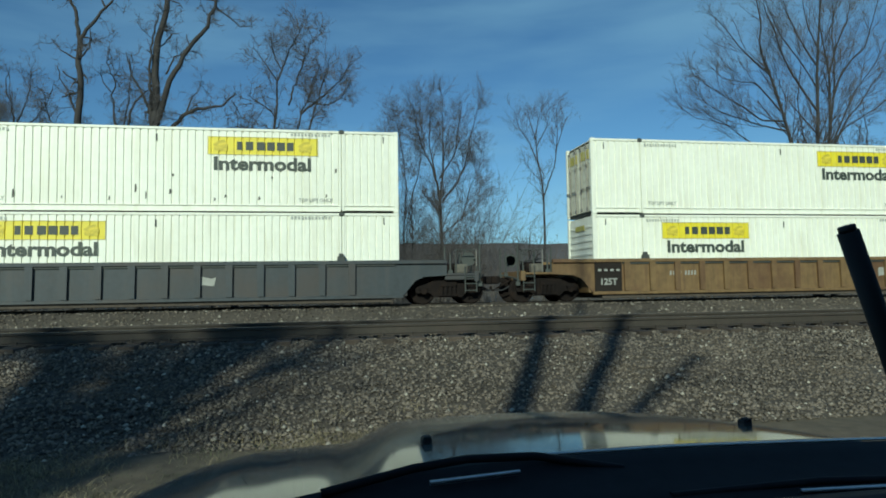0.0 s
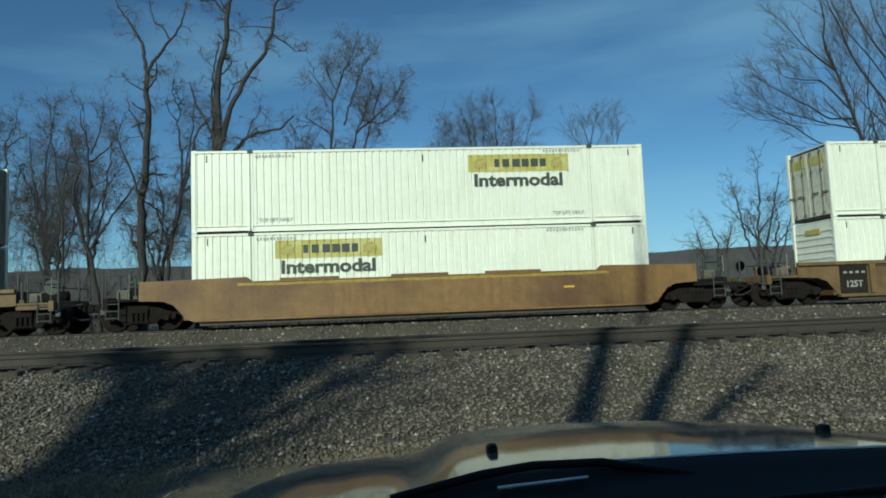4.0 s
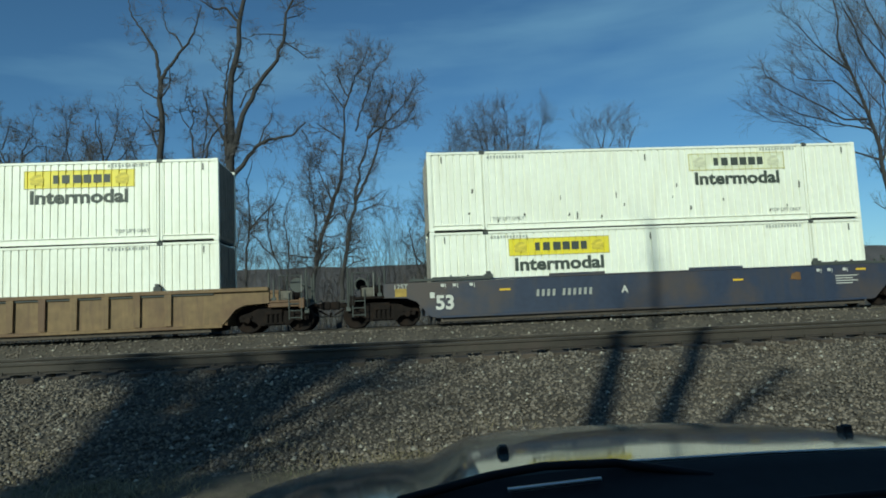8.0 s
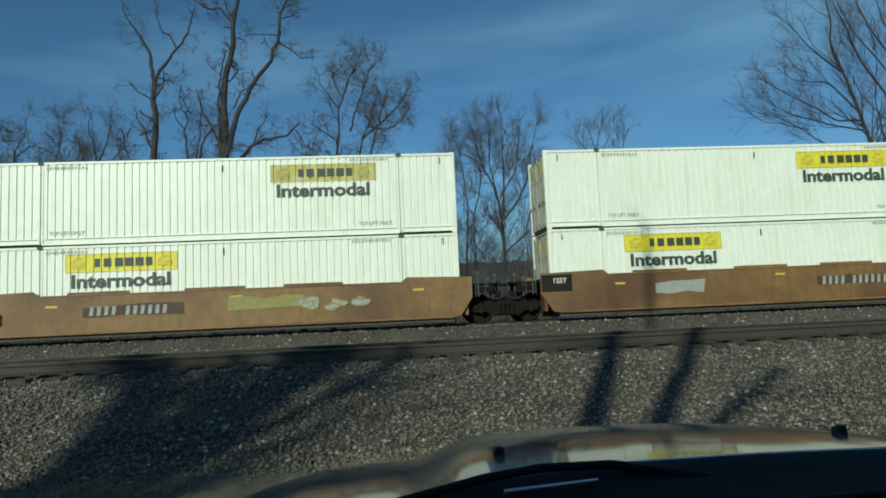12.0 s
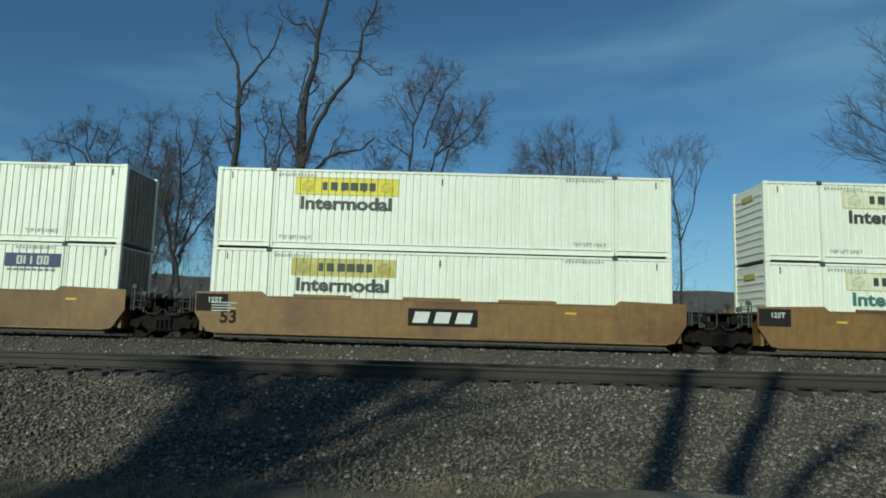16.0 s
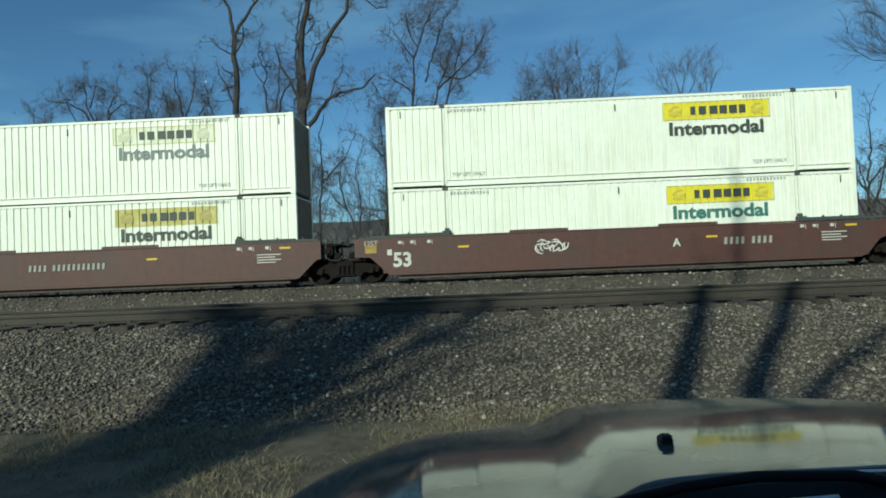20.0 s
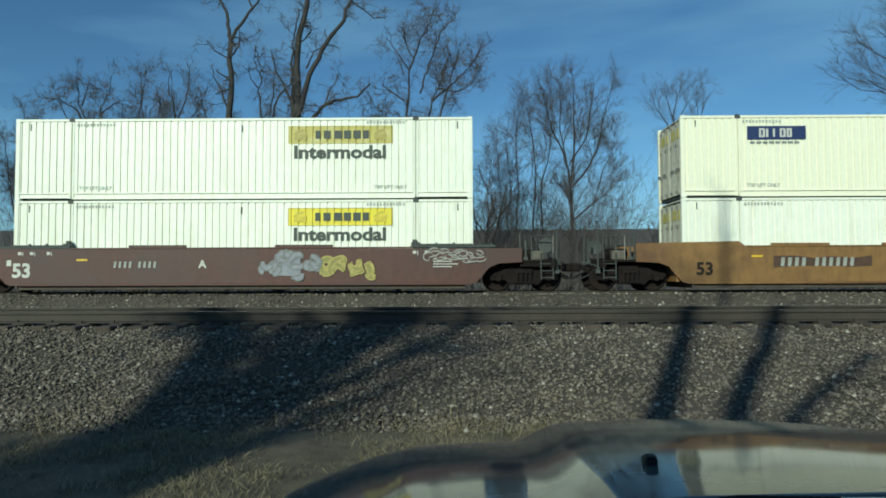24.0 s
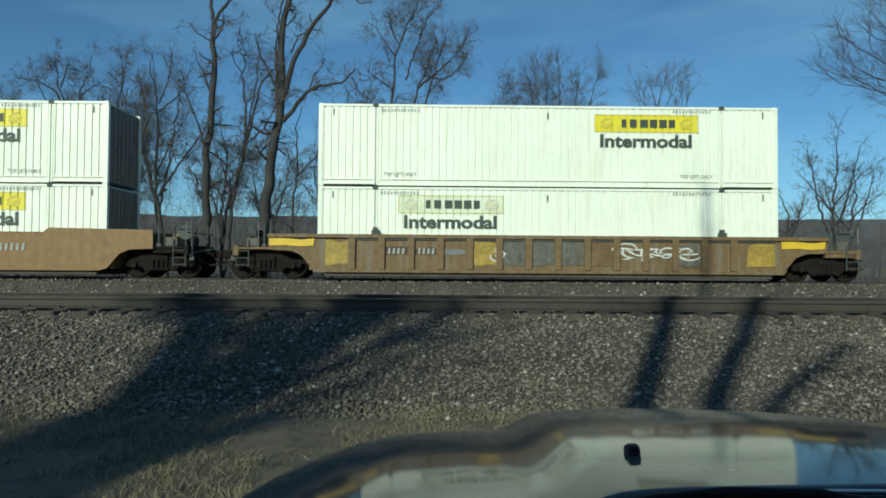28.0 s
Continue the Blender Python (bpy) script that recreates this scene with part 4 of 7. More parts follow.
def coupled_gear(car, turn):
    """Tall posts, steps, rods and hoses round the end platform of a coupled end, from the bogie pivot outwards."""
    for k, (x, y, z0, z1) in enumerate(((1.30, -1.33, 1.05, 1.80), (1.12, -1.20, 1.0, 2.06), (1.70, -0.95, 1.05, 1.86), (2.40, -1.22, 0.62, 2.16), (2.42, 0.30, 0.95, 1.92), (2.38, 1.25, 0.95, 2.12))):
        part("post", shared("end_post %d" % k, lambda: joined(bar((x, y, z0), (x, y, z1), 0.036, 6), block(x - 0.08, x + 0.08, y - 0.04, y + 0.04, z0, z0 + 0.16, 0.01)), "casting"), car, "dark end post", turn)
    part("step", shared("end_step", lambda: joined(*[bar((1.82, -1.40, z), (2.24, -1.40, z), 0.020, 6) for z in (0.48, 0.72, 0.96)], bar((1.82, -1.40, 0.42), (1.82, -1.40, 1.35), 0.022, 6), bar((2.24, -1.40, 0.42), (2.24, -1.40, 1.35), 0.022, 6)), "casting"), car, "dark sill step", turn)
    part("equipment_box", shared("end_box", lambda: joined(block(1.50, 1.92, -1.34, -1.05, 1.10, 1.42, 0.02), block(1.55, 1.87, -1.36, -1.34, 1.15, 1.37, 0.006)), "grime"), car, "dusty equipment box", turn)
    part("air_reservoir", shared("end_reservoir", lambda: bar((-0.05, -1.12, 1.24), (0.80, -1.12, 1.24), 0.15, 12), "truck", True), car, "", turn)
    part("uncoupling_rod", shared("end_rod", lambda: hose((2.38, -1.34, 0.80), (2.42, -0.9, 0.90), (2.55, -0.3, 0.98), (2.8, -0.1, 1.04)), "casting"), car, "", turn)
    part("air_hose", shared("end_hose", lambda: hose((2.32, -0.5, 0.90), (2.5, -0.55, 0.62), (2.8, -0.45, 0.46), (3.06, -0.35, 0.48)), "rubber"), car, "", turn)


def well_car(u, kind, paint, label, marks):
    """One well: sides, floor, ends and bogies; kind is 'ribbed', 'smooth' or 'boxed'."""
    ends = ENDS[u]
    car = tagged(new("well_car"), label, "rail car", "well cars of the train")
    out = sill_outline(ends, kind)
    thick = 0.05
    face = -1.42 if kind == "ribbed" else -1.50
    sill = shared("sill %s %s %s" % (kind, paint, ends), lambda: prism(out, face, face + thick), paint)
    for s in (0, 1):
        part("side_sill", sill, car, m=pose(0, s * (-2 * face - thick), 0))
    chord_x = [(-9.75 if ends[0] == "c" else -8.48), (9.75 if ends[1] == "c" else 8.48)]
    if kind == "ribbed":
        chord = shared("chord %s %s" % (paint, ends), lambda: joined(block(chord_x[0], chord_x[1], -1.53, -1.34, 1.44, 1.57, 0.012), block(chord_x[0] * 0.84, chord_x[1] * 0.84, -1.51, -1.34, 0.245, 0.36, 0.012)), paint)
        part("top_chord", chord, car)
        part("top_chord", chord, car, m=pose(0, 2.87, 0))
        rib = shared("rib " + paint, lambda: prism([(-0.10, 0.38), (0.10, 0.38), (0.115, 1.45), (-0.115, 1.45)], -1.525, -1.41), paint)
        for k in range(15):
            x = -6.85 + k * 1.02
            if x < 6.8:
                part("rib", rib, car, m=pose(x, 0, 0))
                part("rib", rib, car, m=pose(x, 2.94, 0))
        # dark strip built in as the shade below the chord's overhang
        lip = shared("lip", lambda: block(-7.0, 7.9, -1.475, -1.43, 1.375, 1.438), "casting")
        part("rub_rail", lip, car, "dark strip made as the shade under the top chord")
    else:
        chord = shared("chord %s %s %s" % (kind, paint, ends), lambda: joined(block(-5.95, 5.95, -1.52, -1.44, 1.52, 1.57, 0.01), block(-7.8, 7.8, -1.52, -1.44, 0.245, 0.32, 0.01)), paint)
        part("top_chord", chord, car)
        part("top_chord", chord, car, m=pose(0, 2.96, 0))
        crest = shared("crest " + paint, lambda: block(-1.0, 1.0, -1.515, -1.45, 1.565, 1.655, 0.008), paint)
        for x in (-4.1, -0.3, 3.0) if kind == "smooth" else (-2.9, 2.2):
            part("crest", crest, car, "raised top edge", pose(x, 0, 0))
    if kind == "boxed":
        guard = shared("guard", lambda: joined(block(5.95, 8.85, -1.515, -1.40, 1.545, 1.63, 0.01), block(5.95, 8.05, -1.51, -1.41, 1.625, 1.67, 0.01), *[block(x - 0.03, x + 0.03, -1.48, -1.42, 1.62, 1.72) for x in (6.2, 6.8, 7.4, 8.3, 8.7)]), "casting")
        for s in (-1, 1):
            part("end_guard", guard, car, "black top guard", pose(0, 0, 0) if s > 0 else pose(0, 0, 0) @ Matrix.Diagonal((-1, 1, 1, 1)))
        tip = -9.62 if ends[0] == "c" else -9.18
        part("end_patch", shared("end_patch", lambda: block(-0.20, 0.20, -0.004, 0.003, -0.14, 0.14), "dull_yellow"), car, "worn yellow patch", pose(tip + 0.45, face - 0.012, 1.18))
        part("stencil", lettering("125T", 0.17, "worn_stencil"), car, "worn white stencilled 125T", pose(tip + 0.45, face - 0.012, 1.37))
    stop = shared("stack_lock", lambda: joined(block(-0.14, 0.14, -1.47, -1.33, 1.55, 1.72, 0.02), block(-0.09, 0.07, -1.46, -1.34, 1.70, 1.82, 0.02)), "casting")
    for s in (-1, 1):
        if kind != "smooth":
            part("container_guide", stop, car, "black container guide", pose(6.05 * s, 0, 0))
    part("floor", shared("well_floor", lambda: block(-7.8, 7.8, -1.39, 1.39, 0.11, 0.358, 0.01), "underside"), car)
    for i, s in ((0, -1), (1, 1)):
        part("end_bulkhead", shared("bulkhead " + paint, lambda: joined(block(-0.06, 0.06, -1.36, 1.36, 0.32, 1.40, 0.01), block(-0.12, 0.12, -1.38, 1.38, 1.38, 1.50, 0.015)), paint), car, m=pose(8.28 * s, 0, 0))
        dark = "truck" if kind != "ribbed" else paint
        if ends[i] == "a" and kind == "ribbed":
            arm = part("end_arm", shared("end_arm " + paint, end_arm, paint), car, "boxed end arm arching over the wheel", pose(0, 0, 0, 0, 0, 0 if s > 0 else 180))
            # dark patches laid on the post in place of its three dark holes
            for z in (1.07, 1.35, 1.63):
                part("bolt_plate", shared("bolt_plate", lambda: block(9.27, 9.37, -1.482, -1.47, -0.055, 0.055, 0.004), "casting"), arm, "dark patch made as a hole in the arm", pose(0, 0, z))
        if ends[i] == "a":
            part("end_sill", shared("joint_block " + dark + paint, lambda: joined(block(-0.45, 0.45, -0.42, 0.42, 0.80, 1.12, 0.03), block(-0.30, 0.22, -1.25, 1.25, 0.98, 1.42, 0.03)), dark), car, "end sill block over the shared bogie", pose(8.85 * s, 0, 0, 0, 0, 0 if s > 0 else 180))
            rail_m = shared("grab_rail", lambda: joined(bar((0, 0, 0), (0, 0, 0.85), 0.018), bar((0.35, 0, 0), (0.35, 0, 0.85), 0.018), *[bar((0, 0, z), (0.35, 0, z), 0.014) for z in (0.1, 0.35, 0.6)]), "casting")
            part("ladder", rail_m, car, "dark steel ladder", pose(8.62 * s - (0.35 if s < 0 else 0), -1.34, 0.95))
            if kind != "ribbed":
                joint_gear(car, pose(0, 0, 0) if s > 0 else Matrix.Diagonal((-1, 1, 1, 1)))
        else:
            part("end_sill", shared("end_platform " + paint, lambda: joined(block(-0.7, 2.30, -0.35, 0.35, 0.72, 1.10, 0.03), block(0.6, 2.25, -1.40, 1.40, 1.02, 1.10, 0.015), block(2.16, 2.34, -1.42, 1.42, 0.80, 1.16, 0.02), block(1.10, 2.2, -1.36, -1.20, 0.86, 1.04, 0.02)), dark), car, "end platform over the bogie", pose(8.6 * s, 0, 0, 0, 0, 0 if s > 0 else 180))
            part("coupler", shared("coupler", lambda: joined(block(0, 1.15, -0.09, 0.09, 0.76, 0.94, 0.02), block(1.0, 1.34, -0.17, 0.14, 0.70, 1.0, 0.04), bar((0.6, 0.3, 0.85), (1.3, 0.12, 0.45), 0.03), bar((1.3, 0.12, 0.45), (1.34, -0.1, 0.6), 0.03)), "truck"), car, "grimy knuckle coupler", pose(10.38 * s, 0, 0, 0, 0, 0 if s > 0 else 180))
            rail_turn = pose(8.6 * s, 0, 0) if s > 0 else pose(8.6 * s - 3.75, 0, 0)
            for k, (p0, p1) in enumerate((((1.50, -1.36, 1.08), (1.50, -1.36, 1.95)), ((2.25, -1.36, 1.08), (2.25, -1.36, 1.95)), ((1.50, -1.36, 1.93), (2.25, -1.36, 1.93)), ((2.25, -1.36, 1.6), (2.25, 1.36, 1.6)),
                                          ((2.25, -0.5, 1.08), (2.25, -0.5, 2.05)), ((2.25, 0.6, 1.08), (2.25, 0.6, 2.05)), ((2.25, 1.36, 1.08), (2.25, 1.36, 2.05)))):
                part("handrail", shared("handrail %d" % k, lambda: bar(p0, p1, 0.020), "steel" if k == 1 else "casting"), car, "thin steel handrail", rail_turn)
            turn = pose(8.6 * s, 0, 0, 0, 0, 0 if s > 0 else 180)
            coupled_gear(car, pose(8.6 * s, 0, 0) if s > 0 else pose(8.6 * s, 0, 0) @ Matrix.Diagonal((-1, 1, 1, 1)))
            part("brake_cylinder", shared("brake_cylinder", lambda: block(0.2, 0.7, -1.0, -0.5, 1.10, 1.45, 0.06), "truck"), car, "", turn)
            part("air_tank", shared("air_tank", lambda: bar((1.2, 0.4, 1.32), (2.0, 0.4, 1.32), 0.2, 14), "truck", True), car, "", turn)
            part("brake_wheel", shared("brake_wheel", lambda: turned([(0.20, -0.02), (0.26, -0.02), (0.26, 0.02), (0.20, 0.02), (0.20, -0.02)], 16), "casting"), car, "dark brake wheel", turn @ pose(2.05, -0.9, 1.62))
    if ends[0] == "c":
        truck(car, -9.85)
    truck(car, 9.70 if ends[1] == "a" else 9.85)
    if kind == "smooth" and ends[0] == "a":
        plate = part("end_plate", shared("end_plate", lambda: block(-0.55, 0.55, -0.006, 0.03, -0.30, 0.30, 0.004), "plate"), car, "dark end plate with a white 125T", pose(-7.9, face - 0.006, 1.30))
        part("stencil", lettering("125T", 0.17, "stencil"), plate, "white stencilled 125T", pose(0.1, -0.010, 0.08))
    y = face - 0.004
    for k, (what, at, *rest) in enumerate(marks):
        mark(car, y - 0.0022 * k, what, at - (0.22 if kind == "boxed" else 0.0), *rest)
    return car


def mark(car, y, what, x, z=0.95, size=0.5, *rest):
    """Stencils, plates, reflectors and sprayed shapes on a car's side."""
    if what in ("53", "125T", "A", "B", "C"):
        part("stencil", lettering(what, size, "stencil"), car, "white stencilled " + what, pose(x, y, z))
    elif what == "dark53":
        part("stencil", lettering("53", size, "plate"), car, "dark stencilled 53", pose(x, y, z))
    elif what == "bars":        # reporting marks, as bars
        n = rest[0] if rest else 9
        me = shared("bar %.2f" % size, lambda: prism([(0, -size / 2), (size * 0.40, -size / 2), (size * 0.52, size / 2), (size * 0.12, size / 2)], -0.003, 0.003), "worn_stencil")
        for i in range(n):
            part("stencil", me, car, "white lettering bar", pose(x + i * size * 0.80 + (size * 0.7 if i > 3 else 0), y, z))
    elif what == "placard":
        p = part("placard", shared("placard %.2f" % size, lambda: block(-size * 1.05, size * 1.05, -0.01, 0.003, -size * 1.10, size * 1.10), "plate"), car, "black placard with white stencils", pose(x, y - 0.05, z))
        part("stencil", lettering("125T", 0.23, "worn_stencil"), p, "white stencilled 125T", pose(0, -0.014, -0.20))
        part("stencil", shared("placard_bars", lambda: joined(*[block(i * 0.24 - 0.4, i * 0.24 - 0.27, -0.003, 0.003, -0.04, 0.04) for i in range(4)]), "worn_stencil"), p, "", pose(0, -0.014, 0.24))
    elif what == "reflector":
        part("reflector", shared("reflector", lambda: block(-0.19, 0.19, -0.004, 0.003, -0.035, 0.035), "chrome_yellow"), car, "yellow reflector strip", pose(x, y, z))
    elif what == "logo":        # owner's mark as plain shapes on a dark plate
        p = part("logo_plate", shared("logo_plate", lambda: block(-1.2, 1.2, -0.004, 0.003, -0.30, 0.30), "plate"), car, "dark logo plate with white shapes", pose(x, y, z))
        part("logo_shape", shared("logo_shapes", lambda: joined(*[prism([(a, -0.19), (a + 0.52, -0.19), (a + 0.62, 0.19), (a + 0.10, 0.19)], -0.004, 0.004) for a in (-1.05, -0.32, 0.42)]), "g_white"), p, "white logo shapes", pose(0, -0.008, 0))
    elif what == "rustlogo":
        part("logo_shape", shared("rust_logo", lambda: joined(*[prism([(a, -0.22), (a + 0.42, -0.22), (a + 0.46, 0.24), (a + 0.04, 0.24)], -0.003, 0.003) for a in (-0.9, -0.25, 0.4)]), "rust"), car, "faded rust-red logo shapes", pose(x, y, z))
    elif what == "tags":        # small white capacity stencils
        me = shared("tags", lambda: joined(*[block(i * 0.42, i * 0.42 + 0.12, -0.003, 0.003, -0.05, 0.05) for i in (0, 1, 2.4)], *[block(i * 0.42 + 0.16, i * 0.42 + 0.18, -0.003, 0.003, -0.1, 0.05) for i in (0, 1, 2.4)]), "stencil")
        part("stencil", me, car, "small white stencils", pose(x, y, z))
    elif what == "lines":
        for i in range(4):
            part("stencil", shared("line %d" % (i % 2), lambda: block(0, 0.85 - 0.2 * (i % 2), -0.003, 0.003, -0.02, 0.012), "stencil"), car, "small unreadable stencilled line", pose(x, y, z - 0.09 * i))
    elif what == "square":
        part("stencil", shared("square", lambda: block(-0.08, 0.08, -0.003, 0.003, -0.1, 0.1), "stencil"), car, "white square", pose(x, y, z))
    elif what == "patch":
        w, h, colour = rest
        rp = random.Random(int(w * 100 + h * 37 + abs(x) * 11))
        n = max(3, int(w / 0.55))
        e = min(0.10, h * 0.2)
        low = [(-w / 2 + w * k / n + rp.uniform(-0.04, 0.04), -h / 2 + rp.uniform(0, e)) for k in range(n + 1)]
        high = [(w / 2 - w * k / n + rp.uniform(-0.08, 0.08), h / 2 - rp.choice((0, 0.3, 1.0)) * e) for k in range(n + 1)]
        me = data_mesh("paint_patch", *prism(low + high, -0.002, 0.003), colour)
        part("paint_patch", me, car, "uneven painted-over patch", pose(x, y, z))
    elif what == "graffiti":
        n, wide, fill, line, seed = rest
        graffiti(car, x, y, z, size, n, wide, fill, line, seed)
    elif what == "spikes":
        n, wide, fills, seed = rest
        spikes(car, x, y, z, size, n, wide, fills, seed)
    elif what == "wedges":
        n, wide, fills, seed = rest
        spikes(car, x, y, z, size, n, wide, fills, seed, "g_dusty")
    elif what == "triangle":
        me = shared("triangle", lambda: prism([(-1.05, -0.58), (1.05, -0.58), (0.08, 0.62), (-0.08, 0.62)], -0.002, 0.002), "g_dusty")
        p = part("graffiti", me, car, "sprayed triangle", pose(x, y, z))
        part("outline", shared("triangle_line", lambda: joined(prism([(-0.9, -0.53), (0.9, -0.53), (0.9, -0.47), (-0.9, -0.47)], -0.003, 0.003), prism([(-1.05, -0.58), (-0.98, -0.58), (-0.03, 0.58), (-0.08, 0.62)], -0.003, 0.003), prism([(0.98, -0.58), (1.05, -0.58), (0.08, 0.62), (0.03, 0.58)], -0.003, 0.003)), "g_black"), p, "", pose(0, -0.006, 0))
        part("outline", shared("triangle_ribs", lambda: joined(*[prism([(a, -0.3), (a + 0.08, -0.3), (a * 0.4 + 0.05, 0.25), (a * 0.4, 0.25)], -0.003, 0.003) for a in (-0.4, -0.15, 0.1, 0.35)]), "g_black"), p, "", pose(0, -0.006, 0))


def ribbon(pts, r):
    """A flat sprayed line of half-width r along points in x and z, swollen in its middle, as one thin solid strip."""
    n = len(pts)
    v = []
    for k, (px, pz) in enumerate(pts):
        a, b = pts[max(k - 1, 0)], pts[min(k + 1, n - 1)]
        dx, dz = b[0] - a[0], b[1] - a[1]
        q = math.hypot(dx, dz) + 1e-6
        w = r * (0.55 + 0.6 * math.sin(math.pi * (k + 0.4) / n))
        ends = [(px + dz / q * w, pz - dx / q * w), (px - dz / q * w, pz + dx / q * w)]
        v += [(x, y, z) for y in (-0.001, 0.001) for x, z in ends]
    f = []
    for k in range(n - 1):
        a, b = 4 * k, 4 * k + 4
        f += [(a, b, b + 1, a + 1), (a + 2, a + 3, b + 3, b + 2), (a, a + 2, b + 2, b), (a + 1, b + 1, b + 3, a + 3)]
    return v, f + [(0, 1, 3, 2), (4 * n - 4, 4 * n - 2, 4 * n - 1, 4 * n - 3)]


def tangle(rng, wx, wz):
    """Swollen curls and hooks that cross each other, as point rows."""
    rows = []
    for k in range(4):
        cx, cz = rng.uniform(-0.25, 0.25) * wx, rng.uniform(-0.22, 0.22) * wz
        rx, rz = rng.uniform(0.25, 0.5) * wx, rng.uniform(0.18, 0.34) * wz
        a0, turn, lean = rng.uniform(0, 360), rng.choice((-1, 1)) * rng.uniform(70, 170), rng.uniform(-0.6, 0.6)
        row = []
        for q in range(7):
            a = radians(a0 + turn * q / 6)
            px, pz = rx * math.cos(a) * (1 + 0.25 * q / 6), rz * math.sin(a)
            row.append((cx + px + lean * pz, max(-0.52 * wz, min(0.52 * wz, cz + pz))))
        rows.append(row)
    return rows


def graffiti(car, x, y, z, size, n, wide, fill, line, seed):
    """Overlapping swollen curls, each an outline under a coloured fill with a slash on it."""
    rng = random.Random(seed)
    step = wide / n
    for i in range(n):
        hx, hz = rng.uniform(-0.06, 0.06) * step, rng.uniform(-0.05, 0.05) * size
        fat = min(step, size) * rng.uniform(0.13, 0.18)
        colour = fill if isinstance(fill, str) else fill[i % len(fill)]
        for k, row in enumerate(tangle(rng, step * 1.25, size)):
            g = part("graffiti", data_mesh("spray_outline", *ribbon(row, fat * 1.45 + 0.015), line), car, "sprayed graffiti curl with a contrasting outline", pose(x + (i + 0.5) * step + hx, y - 0.002 - 0.0011 * (4 * i + k), z + hz))
            part("fill", data_mesh("spray_fill", *ribbon(row, fat), colour), g, "", pose(0, -0.0005, 0))
            a = rng.choice(row)
            slash = [(a[0] - rng.uniform(0.05, 0.2) * step, a[1] - rng.uniform(-0.1, 0.16) * size), a, (a[0] + rng.uniform(0.05, 0.2) * step, a[1] + rng.uniform(-0.05, 0.2) * size)]
            part("stroke", data_mesh("spray_stroke", *ribbon(slash, 0.035 * size), line), g, "", pose(0, -0.0008, 0))


def spike(rng, long, fat):
    """A bent wedge with sharp ends."""
    k, bow = rng.uniform(0.25, 0.6), rng.uniform(-0.5, 0.5) * long * 0.5
    return [(-long / 2, rng.uniform(-0.3, 0.3) * fat), (-long / 2 + long * k * 0.5, bow * 0.5 - fat * 0.5), (long * (k - 0.5), bow - fat * rng.uniform(0.4, 0.7)), (long / 2, rng.uniform(-0.5, 0.5) * fat),
            (long * (k - 0.45), bow + fat * rng.uniform(0.3, 0.6)), (-long / 2 + long * k * 0.4, bow * 0.5 + fat * 0.45)]


def spikes(car, x, y, z, size, n, wide, fills, seed, rim="g_black"):
    """Wild lettering: sharp wedges at all angles, each with a dark edge, over a dark ground."""
    rng = random.Random(seed)
    for i in range(n):
        long, fat = rng.uniform(0.5, 1.15) * size, rng.uniform(0.12, 0.26) * size
        shape = spike(rng, long, fat)
        a = radians(rng.choice((rng.uniform(35, 80), rng.uniform(100, 150), rng.uniform(-15, 15))))
        reach = 0.5 * (abs(long * math.sin(a)) + fat)
        h = max(-0.5 * size + reach, min(0.5 * size - reach, rng.uniform(-0.4, 0.4) * size)) if reach < 0.5 * size else 0.0
        place = pose(x + wide * (i + rng.uniform(0.1, 0.9)) / n, y - 0.002 - 0.0012 * i, z + h, 0, -math.degrees(a), 0)
        edge = [(px * 1.12, pz * 1.5 + (0.03 if pz > 0 else -0.03)) for px, pz in shape]
        g = part("graffiti", data_mesh("spray_edge", *prism(edge, -0.0005, 0.0005), rim), car, "sprayed sharp wedge with a contrasting edge", place)
        part("fill", data_mesh("spray_wedge", *prism(shape, -0.0005, 0.0005), fills[i % len(fills)]), g, "", pose(0, -0.0007, 0))


BROWN = "brown ribbed steel well car with black placards"
ORANGE = "orange-brown smooth-sided well car, rust-streaked"
MAROON = "maroon smooth-sided well car with white stencils"
NAVY = "dark blue smooth-sided well car, dirty"
rib_marks = [("placard", -7.60, 0.91, 0.51), ("bars", -5.1, 1.02, 0.16, 8)]
rib_plain = [("placard", -7.60, 0.91, 0.51), ("placard", 7.60, 0.91, 0.50)]
dttx = lambda x: [("patch", x + 1.45, 1.0, 0.5, 3.3, 0.42, "rust_stain"), ("bars", x, 1.0, 0.30, 10), ("reflector", -5.6, 1.2), ("reflector", 6.6, 1.28), ("reflector", 0.4, 1.3)]  # noqa: E731
marked = [("53", -7.42, 0.76, 0.47), ("square", -7.86, 1.05), ("tags", -7.55, 1.38), ("tags", 6.2, 1.38), ("lines", 6.9, 1.15), ("reflector", -5.3, 1.15), ("reflector", 7.9, 1.36), ("reflector", 3.2, 1.15)]
